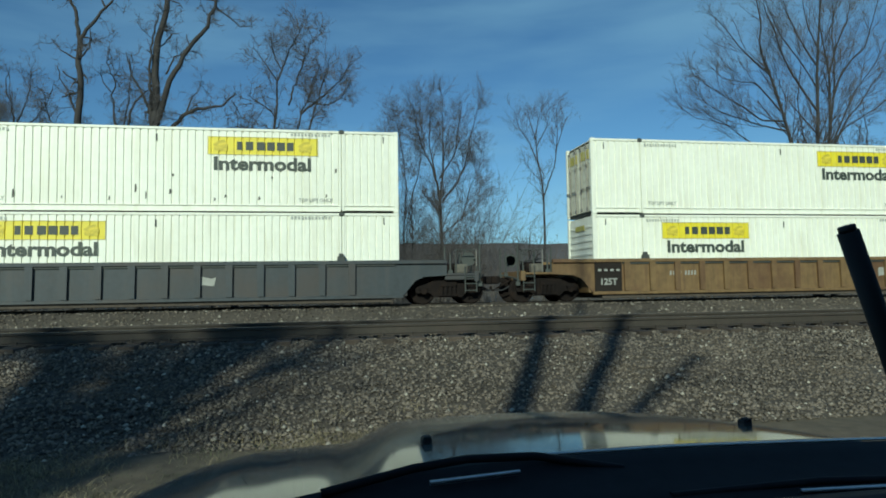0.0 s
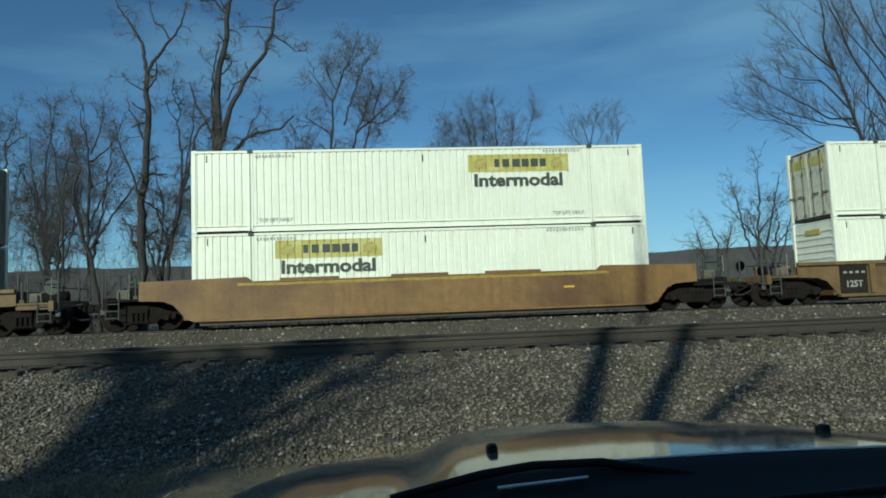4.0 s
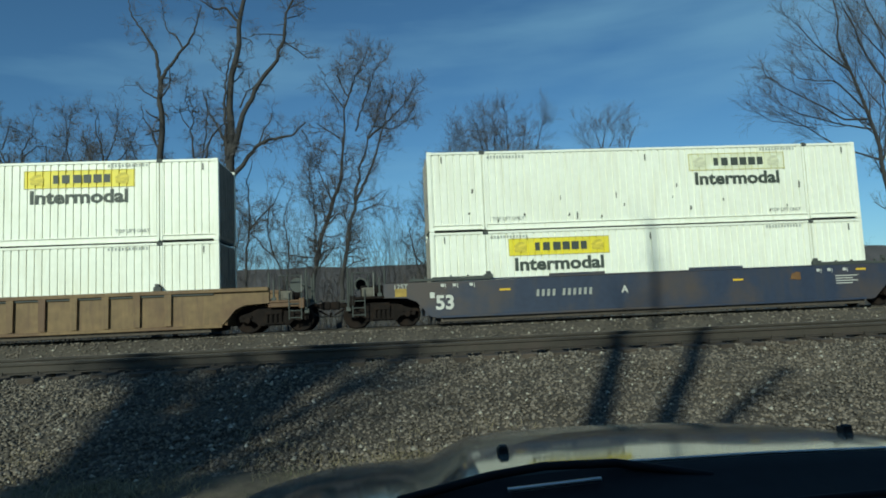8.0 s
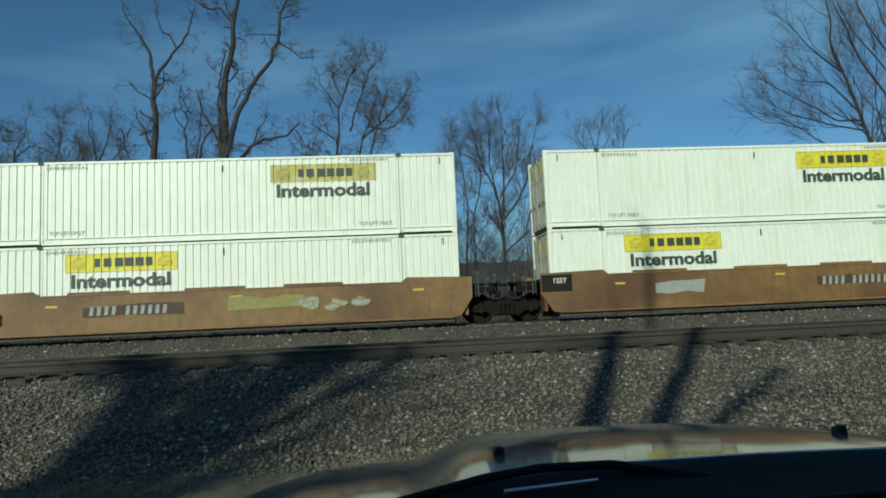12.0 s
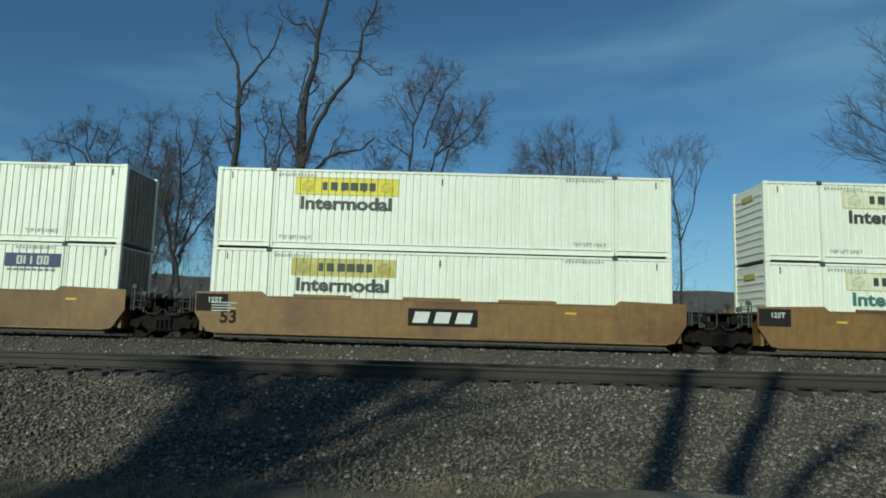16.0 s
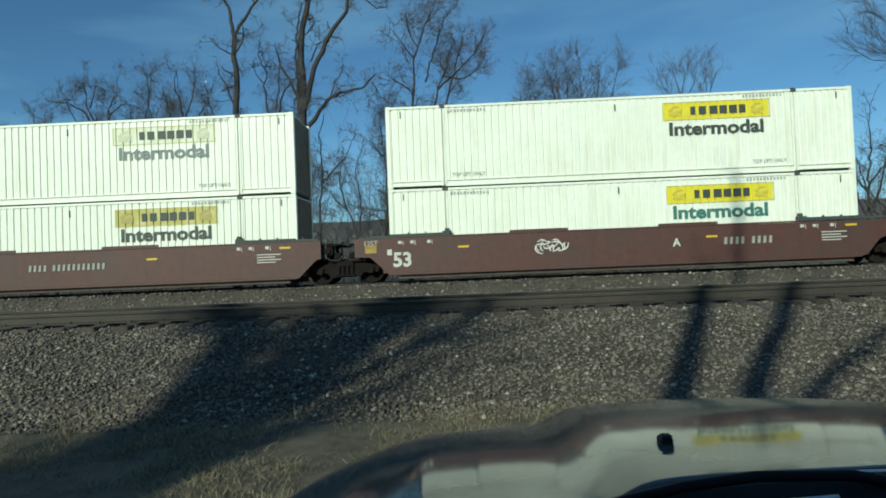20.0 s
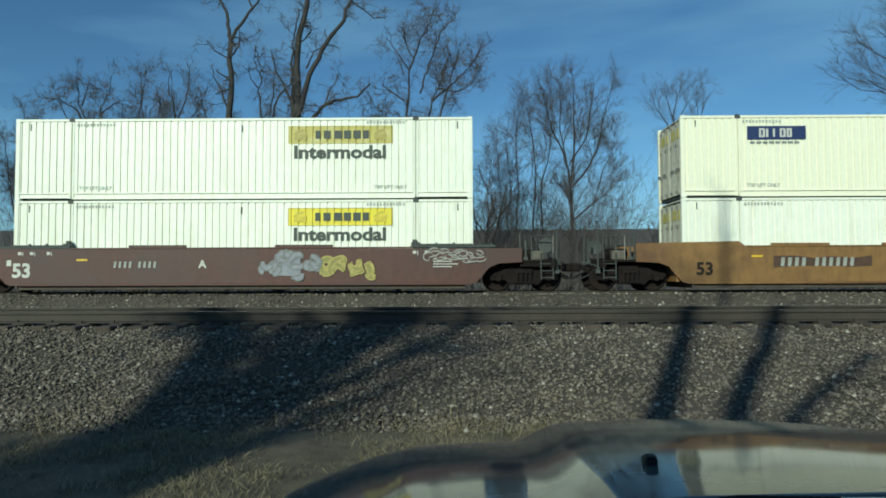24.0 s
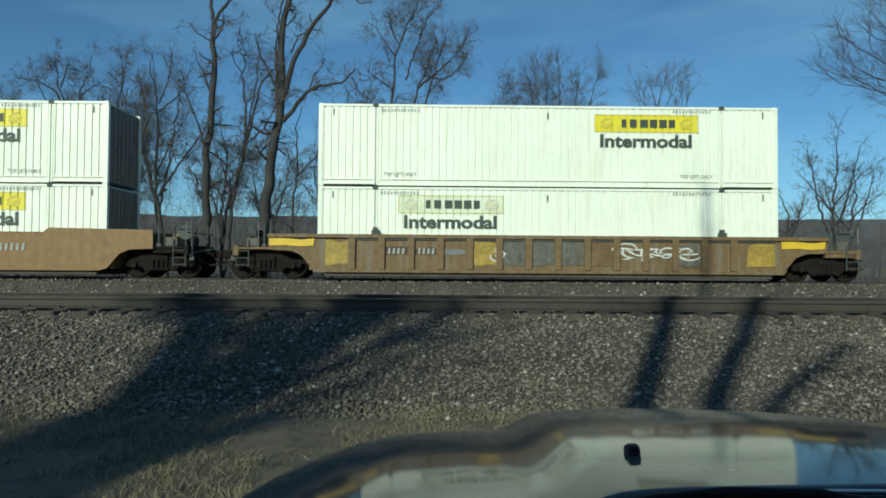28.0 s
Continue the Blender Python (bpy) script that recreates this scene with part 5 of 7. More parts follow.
WELLS = {
    0: ("ribbed", "slate", "dark grey-blue ribbed steel well car", [("patch", 1.6, 0.9, 0.5, 0.5, 0.35, "g_grey"), ("bars", -6.6, 0.7, 0.2, 9)]),
    1: ("ribbed", "brown", BROWN, rib_marks + [("placard", 7.60, 0.91, 0.50), ("patch", 4.3, 0.95, 0.5, 0.6, 0.4, "g_grey")]),
    2: ("ribbed", "brown", BROWN, rib_plain + [("rustlogo", 0.6, 0.9)]),
    3: ("ribbed", "brown", BROWN, rib_marks + [("patch", -2.9, 0.95, 0.5, 0.6, 0.4, "g_grey"), ("bars", 3.6, 1.05, 0.16, 8)]),
    4: ("smooth", "orange", "orange-brown smooth-sided well car with a yellow top edge", [("patch", 0.0, 1.46, 0.5, 13.0, 0.12, "dull_yellow"), ("reflector", 5.0, 1.0)]),
    5: ("ribbed", "brown", BROWN, rib_plain),
    6: ("ribbed", "brown", BROWN, rib_plain + [("reflector", -1.2, 1.5)]),
    7: ("ribbed", "brown", BROWN, rib_marks),
    8: ("boxed", "navy", NAVY, marked + [("bars", -4.2, 0.98, 0.24, 10), ("A", -1.0, 0.98, 0.24), ("patch", 5.4, 1.2, 0.5, 0.4, 0.3, "orange")]),
    9: ("boxed", "navy", NAVY, marked + [("graffiti", 1.0, 0.92, 0.95, 5, 3.4, ("g_haze", "navy", "rust_stain", "g_haze", "navy"), "g_grey", 11), ("C", 0.9, 0.8, 0.2)]),
    10: ("boxed", "navy", NAVY, marked + [("patch", -0.55, 0.85, 0.5, 4.3, 0.8, "g_grey"), ("graffiti", -2.85, 0.94, 1.22, 5, 4.6, ("g_cream", "g_cream", "g_green", "g_cream", "g_cream"), "g_black", 4), ("bars", 3.3, 1.0, 0.22, 10), ("patch", 2.9, 0.7, 0.5, 0.7, 0.6, "rust")]),
    11: ("smooth", "orange", ORANGE, dttx(-4.4) + [("patch", 1.4, 1.05, 0.5, 2.6, 0.5, "g_olive"), ("graffiti", 2.6, 0.98, 0.4, 4, 2.2, "g_grey", "g_olive", 21), ("dark53", -7.4, 0.8, 0.4)]),
    12: ("smooth", "orange", ORANGE, dttx(2.0) + [("patch", -3.4, 1.0, 0.5, 1.8, 0.5, "g_grey")]),
    13: ("smooth", "orange", ORANGE, dttx(2.4) + [("patch", -4.2, 0.95, 0.5, 3.4, 0.9, "ochre"), ("graffiti", -2.2, 0.92, 0.95, 6, 3.9, ("brown", "ochre", "brown"), "maroon", 8)]),
    14: ("smooth", "orange", ORANGE, dttx(-4.9) + [("dark53", -7.3, 0.7, 0.4)]),
    15: ("smooth", "orange", ORANGE, [("logo", 0.1, 0.98), ("dark53", -7.3, 0.8, 0.42), ("reflector", 4.5, 1.25), ("lines", -7.9, 1.3)]),
    16: ("smooth", "orange", ORANGE, dttx(2.2) + [("patch", -2.0, 0.95, 0.5, 1.0, 0.4, "g_olive")]),
    17: ("boxed", "maroon", MAROON, marked + [("bars", -4.6, 0.98, 0.22, 8), ("B", -1.6, 0.98, 0.24), ("lines", 0.0, 1.1)]),
    18: ("boxed", "maroon", MAROON, marked + [("C", -3.0, 0.98, 0.26), ("bars", -1.2, 0.98, 0.22, 15)]),
    19: ("boxed", "maroon", MAROON, marked + [("A", 2.0, 0.98, 0.26), ("bars", 3.6, 0.98, 0.24, 8), ("graffiti", -2.8, 1.05, 0.5, 3, 0.9, "maroon", "g_white", 31)]),
    20: ("boxed", "maroon", MAROON, marked + [("graffiti", 1.3, 0.80, 0.75, 4, 2.6, "g_white", "maroon", 17), ("bars", -4.4, 0.98, 0.24, 8)]),
    21: ("boxed", "maroon", MAROON, marked + [("bars", -4.2, 0.98, 0.22, 8), ("C", -1.1, 0.98, 0.26), ("graffiti", 0.9, 1.15, 0.36, 6, 3.2, "maroon", "g_grey", 13), ("lines", -0.6, 1.5)]),
    22: ("boxed", "maroon", MAROON, marked + [("bars", -4.2, 0.98, 0.22, 8), ("A", -1.1, 0.98, 0.26), ("patch", 1.85, 0.92, 0.5, 0.9, 0.85, "g_ice"), ("graffiti", 1.1, 0.92, 1.0, 4, 1.75, "g_ice", "g_haze", 18), ("graffiti", 3.05, 0.92, 1.05, 4, 1.8, "g_olive", "emblem_gold", 19), ("graffiti", 6.7, 1.25, 0.34, 5, 1.9, "maroon", "g_grey", 23)]),
    23: ("smooth", "orange", ORANGE, dttx(-4.8) + [("patch", 3.3, 0.80, 0.5, 5.9, 0.80, "g_black"), ("spikes", 0.0, 0.92, 1.15, 34, 6.7, ("g_white", "g_white", "g_grey", "g_white", "g_olive", "g_black"), 2), ("dark53", -7.4, 0.75, 0.42)]),
    24: ("smooth", "orange", ORANGE, [("logo", 0.35, 1.08), ("patch", -1.9, 0.98, 0.5, 1.6, 0.85, "g_haze"), ("graffiti", -2.75, 0.98, 0.95, 5, 1.75, ("g_white", "g_white", "g_grey", "g_white", "g_white"), "g_black", 61), ("bars", 1.7, 0.70, 0.2, 7), ("patch", -7.8, 1.2, 0.5, 0.5, 0.4, "chrome_yellow")]),
    25: ("smooth", "orange", ORANGE, [("triangle", -5.0, 0.92), ("patch", -3.05, 0.92, 0.5, 1.5, 1.1, "g_pale"), ("patch", -1.25, 0.86, 0.5, 1.7, 0.95, "g_dusty"), ("patch", 0.45, 0.95, 0.5, 2.2, 1.12, "g_pale"), ("patch", 2.45, 0.88, 0.5, 0.9, 0.9, "g_dusty"), ("patch", -0.4, 0.68, 0.5, 3.4, 0.35, "g_dusty"), ("wedges", -3.6, 0.92, 0.75, 13, 6.3, ("g_pale", "g_olive", "g_dusty", "g_grey", "orange"), 6), ("bars", 3.4, 1.05, 0.24, 10), ("dark53", -7.4, 0.75, 0.42)]),
    26: ("ribbed", "ochre", "weathered ochre and grey ribbed well car with yellow ends", [
        ("patch", -7.40, 0.92, 0.5, 0.8, 0.9, "dull_yellow"), ("patch", -5.32, 1.0, 0.5, 0.8, 0.3, "rust_stain"), ("patch", -4.30, 1.0, 0.5, 0.8, 0.3, "rust_stain"), ("bars", -5.62, 1.0, 0.2, 4), ("bars", -4.58, 1.0, 0.2, 4),
        ("patch", -3.28, 0.98, 0.5, 0.7, 0.2, "g_haze"), ("patch", -2.26, 0.92, 0.5, 0.8, 0.88, "dull_yellow"), ("graffiti", -2.1, 0.9, 0.6, 1, 0.5, "ochre", "g_white", 41),
        ("patch", -1.24, 0.92, 0.5, 0.8, 0.9, "grime"), ("patch", -0.22, 0.92, 0.5, 0.8, 0.9, "grime"), ("patch", 0.80, 0.92, 0.5, 0.8, 0.9, "grime"), ("patch", 1.82, 0.92, 0.5, 0.8, 0.9, "brown"),
        ("graffiti", 2.3, 1.0, 0.42, 5, 2.7, "brown", "g_white", 43), ("patch", 4.88, 0.92, 0.5, 0.8, 0.86, "grime"), ("patch", 7.4, 0.92, 0.5, 1.0, 0.86, "dull_yellow"),
        ("patch", -8.9, 1.27, 0.5, 1.5, 0.3, "chrome_yellow"), ("patch", 8.9, 1.27, 0.5, 1.5, 0.3, "chrome_yellow")]),
}
# upper and lower container of each car: sign end, sign style, ink, paint, end wall, extras
LOADS = {
    0: (("r", "yellow", "ink", "white", "d", ("scuffs",)), ("l", "yellow", "ink", "white", "s")),
    1: (("r", "yellow", "ink", "white", "d"), ("l", "yellow", "ink", "white", "s")),
    2: (("r", "yellow", "ink", "white", "d"), ("l", "yellow", "ink", "white", "s")),
    3: (("r", "gold", "ink", "white", "d", ("dull_end",)), ("r", "yellow", "ink", "white", "d")),
    4: (("r", "gold", "ink", "white", "d"), ("l", "gold", "ink", "white", "s")),
    5: (("r", "yellow", "grey_ink", "white", "d"), ("l", "yellow", "grey_ink", "white", "s")),
    6: (("r", "yellow", "ink", "white", "d"), ("l", "yellow", "ink", "white", "s")),
    7: (("r", "yellow", "ink", "white", "d"), ("l", "yellow", "ink", "white", "s")),
    8: (("r", "pale", "ink", "white", "d", ("scuffs",)), ("l", "yellow", "ink", "white", "d")),
    9: (("r", "yellow", "ink", "white", "s"), ("l", "yellow", "ink", "white", "s")),
    10: (("r", "yellow", "ink", "white", "s"), ("l", "yellow", "ink", "white", "s")),
    11: (("r", "gold", "ink", "white", "d"), ("l", "yellow", "ink", "white", "s")),
    12: (("r", "yellow", "ink", "white", "d"), ("l", "yellow", "ink", "white", "d", ("rust",))),
    13: (("l", "gold", "ink", "white", "s"), ("l", "yellow", "ink", "white", "s")),
    14: (("l", "yellow", "ink", "white", "s"), ("l", "gold", "ink", "white", "s", ("blue",))),
    15: (("l", "yellow", "ink", "white", "s"), ("l", "gold", "ink", "white", "s")),
    16: (("l", "pale", "ink", "white", "s"), ("l", "pale", "teal", "white", "s")),
    17: (("r", "yellow", "ink", "white", "d"), ("r", "yellow", "ink", "white", "s")),
    18: (("r", "pale", "grey_ink", "white", "s"), ("r", "gold", "ink", "white", "s")),
    19: (("r", "yellow", "ink", "white", "s"), ("r", "yellow", "teal", "white", "s")),
    20: (("r", "yellow", "grey_ink", "white", "d"), ("r", "yellow", "ink", "white", "d")),
    21: (("r", "yellow", "ink", "white", "d"), ("r", "yellow", "ink", "cream", "d")),
    22: (("r", "gold", "ink", "white", "d"), ("r", "yellow", "ink", "white", "d")),
    23: (("r", "yellow", "ink", "cream", "d", ("blue",)), ("r", "pale", "teal", "white", "d")),
    24: (("r", "gold", "ink", "white", "d", ("scuffs",)), ("r", "gold", "ink", "white", "d", ("rust",))),
    25: (("r", "yellow", "ink", "white", "d"), ("r", "yellow", "ink", "white", "d")),
    26: (("r", "yellow", "ink", "white", "d"), ("l", "pale", "ink", "white", "s")),
}
for u in PLACE:
    TRAIN.append((well_car(u, *WELLS[u]), PLACE[u], RAIL_Z))
    for upper, load in ((False, LOADS[u][1]), (True, LOADS[u][0])):
        where, style, ink, paint, end = load[:5]
        ob = container(upper, where, style, ink, paint, end, load[5] if len(load) > 5 else (), seed=u * 2 + upper)
        TRAIN.append((ob, PLACE[u], RAIL_Z + FLOOR + (TALL + 0.012 if upper else 0.0)))


# ---- trees, brush and the far ridge ----
def unit(a):
    return a / (np.linalg.norm(a, axis=-1, keepdims=True) + 1e-9)


def limb_line(points, r0, r1, crook, rng, n=25):
    """A limb through given points, evenly divided and a little crooked, with its radii."""
    p = np.array(points, float)
    s = np.concatenate([[0], np.cumsum(np.linalg.norm(np.diff(p, axis=0), axis=1))])
    q = np.linspace(0, s[-1], n)
    line = np.stack([np.interp(q, s, p[:, k]) for k in range(3)], -1)
    line[1:-1] += rng.normal(0, crook * min(1.0, s[-1] / 9.0), (n - 2, 3))
    return line, np.linspace(r0, r1, n)


def offshoots(rng, lines, radii, per, length, angle, bend, rise, start, steps, slim, least):
    """Branches that leave a set of lines of equal division: so many to the metre, all grown at once."""
    m = lines.shape[1]
    total = np.linalg.norm(np.diff(lines, axis=1), axis=2).sum(1)
    want = per * total * (1 - start) * rng.uniform(0.75, 1.25, len(total))
    who = np.repeat(np.arange(len(total)), np.floor(want + rng.random(len(total))).astype(int))
    k = len(who)
    f = start + (1 - start) * rng.random(k)
    i = np.minimum((f * (m - 1)).astype(int), m - 2)
    w = (f * (m - 1) - i)[:, None]
    a, b = lines[who, i], lines[who, i + 1]
    along = unit(b - a)
    off = rng.normal(0, 1, (k, 3))
    off = unit(off - (off * along).sum(1, keepdims=True) * along)
    turn = np.radians(rng.uniform(*angle, k))[:, None]
    d = along * np.cos(turn) + off * np.sin(turn)
    step = (length * rng.uniform(0.45, 1.35, k) * (1.2 - 0.6 * f) / steps)[:, None]
    pts = [a + (b - a) * w]
    for _ in range(steps):
        d = unit(d + rng.normal(0, bend, (k, 3)) + np.array([0, 0, rise]))
        pts.append(pts[-1] + d * step)
    r = np.maximum((radii[who, i] * (1 - w[:, 0]) + radii[who, i + 1] * w[:, 0]) * slim * rng.uniform(0.5, 1.0, k), least)
    return np.stack(pts, 1), r[:, None] * np.linspace(1, 0.5, steps + 1)[None]


def tube_rows(lines, radii, sides):
    """Verts and faces of tapered tubes along lines of equal division."""
    n, m = lines.shape[:2]
    d = unit(np.gradient(lines, axis=1))
    u = unit(np.cross(d, np.array([0.31, 0.87, 0.38])))
    w = np.cross(d, u)
    a = np.arange(sides) * math.tau / sides
    ring = lines[:, :, None] + radii[:, :, None, None] * (np.cos(a)[:, None] * u[:, :, None] + np.sin(a)[:, None] * w[:, :, None])
    i, j = np.meshgrid(np.arange(m - 1), np.arange(sides), indexing="ij")
    q = np.stack([i * sides + j, i * sides + (j + 1) % sides, (i + 1) * sides + (j + 1) % sides, (i + 1) * sides + j], -1).reshape(-1, 4)
    return ring.reshape(-1, 3), (q[None] + (np.arange(n) * m * sides)[:, None, None]).reshape(-1, 4)


def heap(*meshes):
    verts, faces, k = [], [], 0
    for v, f in meshes:
        verts.append(v)
        faces.append(f + k)
        k += len(v)
    return np.concatenate(verts), np.concatenate(faces)


GNARLED = dict(boughs=(2.0, 1.35, (40, 95), 0.34, 0.05), sprays=(4.6, 0.70, (35, 85), 0.4, 0.05), twigs=(9.5, 0.44, (30, 80), 0.3, 0.06), crook=0.045)
BUSHY = dict(boughs=(3.4, 1.7, (25, 75), 0.26, 0.07), sprays=(5.6, 0.90, (25, 75), 0.32, 0.06), twigs=(9.5, 0.52, (25, 75), 0.25, 0.05), crook=0.05)
UPRIGHT = dict(boughs=(2.6, 1.9, (15, 45), 0.15, 0.12), sprays=(4.4, 1.1, (15, 50), 0.18, 0.10), twigs=(8.0, 0.65, (15, 55), 0.15, 0.08), crook=0.02)
HAZY = dict(boughs=(2.0, 2.5, (20, 60), 0.15, 0.07), sprays=(3.8, 1.3, (20, 60), 0.2, 0.07), twigs=(6.0, 0.75, (20, 65), 0.18, 0.06), crook=0.02)
SHADE = dict(boughs=(2.6, 1.5, (30, 75), 0.22, 0.04), sprays=(5.0, 0.9, (30, 75), 0.25, 0.04), twigs=(6.0, 0.5, (30, 70), 0.2, 0.04), crook=0.03)


def tree(base, limbs, label, seed, habit, dense=1.0, thick=1.0, start=0.3, fine_by=1.0):
    """A bare tree: limbs as (points, thick, thin) relative to the base, then boughs, sprays and twigs grown from them."""
    rng = np.random.default_rng(seed)
    made = [limb_line(p, r0 * thick, r1 * thick, habit["crook"], rng) for p, r0, r1 in limbs]
    lines, radii = np.stack([a for a, _ in made]), np.stack([b for _, b in made])
    solid, fine = [tube_rows(lines, radii, 8)], []
    for k, (name, steps, slim, least) in enumerate((("boughs", 6, 0.42, 0.015), ("sprays", 3, 0.6, 0.0095), ("twigs", 1, 0.7, 0.0072))):
        per, length, angle, bend, rise = habit[name]
        lines, radii = offshoots(rng, lines, radii, per * dense, length, angle, bend, rise, start if k == 0 else 0.12, steps, slim, least * fine_by)
        radii = np.minimum(radii, (0.07, 0.022, 0.011)[k] * fine_by)
        (solid if k == 0 else fine).append(tube_rows(lines, radii, 4 if k == 0 else 3))
    thing = tagged(new("bare_tree"), label, "tree")
    thing.location = base
    part("trunk", quick_mesh("trunk", *heap(*solid), "bark", True), thing)
    part("crown", quick_mesh("crown", *heap(*fine), "twig"), thing, "leafless twigs")
    return thing


def flat(base_x, points, depth=0.0):
    """Points given across and up, at even steps of depth."""
    return [(x - base_x, depth * k, z - 0.2) for k, (x, z) in enumerate(points)]


def limbs_of(base_x, rows):
    return [(flat(base_x, pts, depth), r0, r1) for pts, r0, r1, depth in rows]


# the tall crooked tree with a forked crown
tree((-12.2, 40, 0.2), limbs_of(-12.2, [
    ([(-12.2, 0.1), (-12.2, 3.75), (-12.22, 7.6), (-11.98, 10.0), (-11.94, 11.6), (-11.88, 13.2), (-11.97, 14.05), (-11.91, 14.9)], 0.25, 0.12, 0.0),
    ([(-11.91, 14.87), (-12.1, 15.7), (-12.22, 16.5), (-12.6, 17.2), (-13.0, 17.85), (-13.38, 18.4), (-13.8, 19.1), (-13.9, 20.0)], 0.10, 0.02, 0.1),
    ([(-11.91, 14.87), (-11.2, 15.9), (-10.66, 16.56), (-10.1, 17.1), (-9.75, 18.2), (-9.5, 19.0)], 0.095, 0.02, -0.1),
    ([(-10.66, 16.6), (-11.04, 17.4), (-11.57, 17.83), (-11.82, 18.5), (-11.9, 19.3)], 0.05, 0.015, 0.1),
    ([(-11.88, 13.7), (-12.34, 13.96), (-12.9, 14.3), (-13.4, 14.9)], 0.05, 0.015, 0.1),
    ([(-11.88, 13.88), (-11.39, 14.37), (-11.26, 14.9), (-11.3, 15.6)], 0.05, 0.015, -0.2),
    ([(-12.0, 9.6), (-12.13, 10.98), (-12.5, 12.1), (-13.0, 12.8), (-13.2, 13.6)], 0.07, 0.015, 0.15),
    ([(-12.1, 7.0), (-12.6, 9.0), (-13.2, 10.6), (-13.5, 12.0)], 0.07, 0.015, -0.2),
]), "tall bare tree with a forked crooked crown", 12, GNARLED, 1.15, 1.1)
# a leaning stem between the two tall ones, its limbs crossing
tree((-11.4, 41, 0.2), limbs_of(-11.4, [
    ([(-11.5, 0.1), (-11.23, 3.4), (-10.86, 6.0), (-10.34, 8.2), (-9.9, 10.1), (-9.5, 11.7), (-8.87, 12.5), (-8.4, 13.2)], 0.15, 0.04, 0.0),
    ([(-10.34, 8.2), (-10.46, 10.6), (-10.6, 11.6), (-10.65, 12.5), (-10.5, 13.0), (-11.04, 14.2), (-10.9, 15.0)], 0.08, 0.015, 0.1),
    ([(-10.65, 12.4), (-11.05, 12.9), (-11.3, 13.6)], 0.04, 0.012, 0.1),
    ([(-10.34, 8.2), (-9.35, 9.0), (-8.68, 10.1), (-8.3, 11.0)], 0.07, 0.015, -0.15),
    ([(-11.0, 5.2), (-11.9, 7.4), (-12.6, 9.3)], 0.06, 0.015, 0.2),
    ([(-11.6, 0.1), (-11.55, 4.0), (-10.7, 6.6), (-10.2, 9.5), (-9.7, 12.6), (-9.8, 14.4)], 0.11, 0.02, 0.05),
]), "leaning bare tree with crossing vine-hung limbs", 15, GNARLED, 1.3)
# the very tall tree with thick twisting limbs
tree((-9.1, 40, 0.2), limbs_of(-9.1, [
    ([(-9.15, 0.1), (-9.0, 3.35), (-8.74, 5.9), (-8.5, 8.2), (-8.2, 9.6), (-8.17, 10.9), (-8.1, 12.2), (-8.15, 13.5), (-8.07, 14.8), (-7.81, 15.8), (-7.64, 16.6), (-7.66, 17.6), (-7.53, 18.5), (-7.3, 19.3), (-7.06, 20.3), (-6.8, 22.5)], 0.30, 0.06, 0.0),
    ([(-8.15, 10.2), (-7.79, 11.4), (-7.31, 13.0), (-6.5, 14.45), (-5.85, 15.3), (-5.27, 16.1), (-4.96, 17.3), (-4.84, 18.4), (-4.34, 19.6), (-4.0, 20.5), (-3.6, 22)], 0.15, 0.025, -0.06),
    ([(-5.03, 17.0), (-4.4, 16.6), (-3.76, 16.1), (-3.12, 16.2)], 0.04, 0.012, 0.1),
    ([(-5.02, 17.4), (-5.98, 17.54), (-6.93, 17.6)], 0.035, 0.012, 0.15),
    ([(-4.84, 18.4), (-4.26, 18.6), (-3.8, 18.9)], 0.035, 0.012, 0.1),
    ([(-7.53, 18.2), (-7.88, 18.5), (-8.35, 19.15), (-8.98, 19.1), (-9.8, 19.7), (-10.2, 20.6)], 0.07, 0.015, 0.1),
    ([(-7.41, 17.3), (-6.94, 17.1), (-6.72, 16.8)], 0.035, 0.012, -0.1),
    ([(-8.0, 9.3), (-6.95, 10.6), (-6.5, 11.1), (-5.6, 11.3), (-4.65, 11.45), (-4.17, 11.9), (-3.9, 12.1)], 0.12, 0.03, -0.1),
    ([(-4.17, 11.84), (-3.9, 11.4), (-3.71, 11.0)], 0.03, 0.012, 0.1),
    ([(-6.55, 11.1), (-6.28, 12.0), (-5.96, 12.4), (-5.8, 13.0)], 0.04, 0.012, 0.1),
    ([(-8.2, 10.7), (-8.88, 12.2), (-9.34, 13.0), (-9.58, 13.7), (-9.8, 14.5)], 0.08, 0.015, 0.15),
    ([(-7.6, 13.2), (-7.2, 14.2), (-6.4, 14.6), (-5.9, 14.5)], 0.045, 0.012, 0.1),
    ([(-8.3, 8.4), (-8.35, 11.2), (-8.4, 13.4), (-8.3, 15.0), (-7.95, 16.4)], 0.09, 0.03, -0.08),
]), "very tall bare tree with thick twisting limbs and vines", 21, GNARLED, 1.2, 1.2)
# slender tree and shrubs beside it
tree((-7.4, 41.0, 0.2), limbs_of(-7.4, [
    ([(-7.7, 0.1), (-7.62, 5.2), (-7.33, 6.8), (-7.5, 9.1), (-7.2, 10.4)], 0.10, 0.02, 0.05),
    ([(-7.4, 6.4), (-6.6, 7.2), (-5.96, 7.8), (-5.3, 9.2)], 0.05, 0.012, -0.1),
    ([(-5.3, 0.2), (-5.4, 3.0), (-6.0, 4.7), (-7.28, 6.1), (-7.6, 7.0)], 0.07, 0.02, 0.1),
    ([(-5.4, 3.0), (-5.2, 5.2), (-5.5, 7.0), (-4.9, 9.0)], 0.06, 0.012, 0.1),
    ([(-6.0, 4.7), (-6.4, 6.4), (-6.1, 8.4)], 0.05, 0.012, -0.1),
]), "slender crooked bare tree among brush", 33, GNARLED, 1.3, 1.0, 0.2)
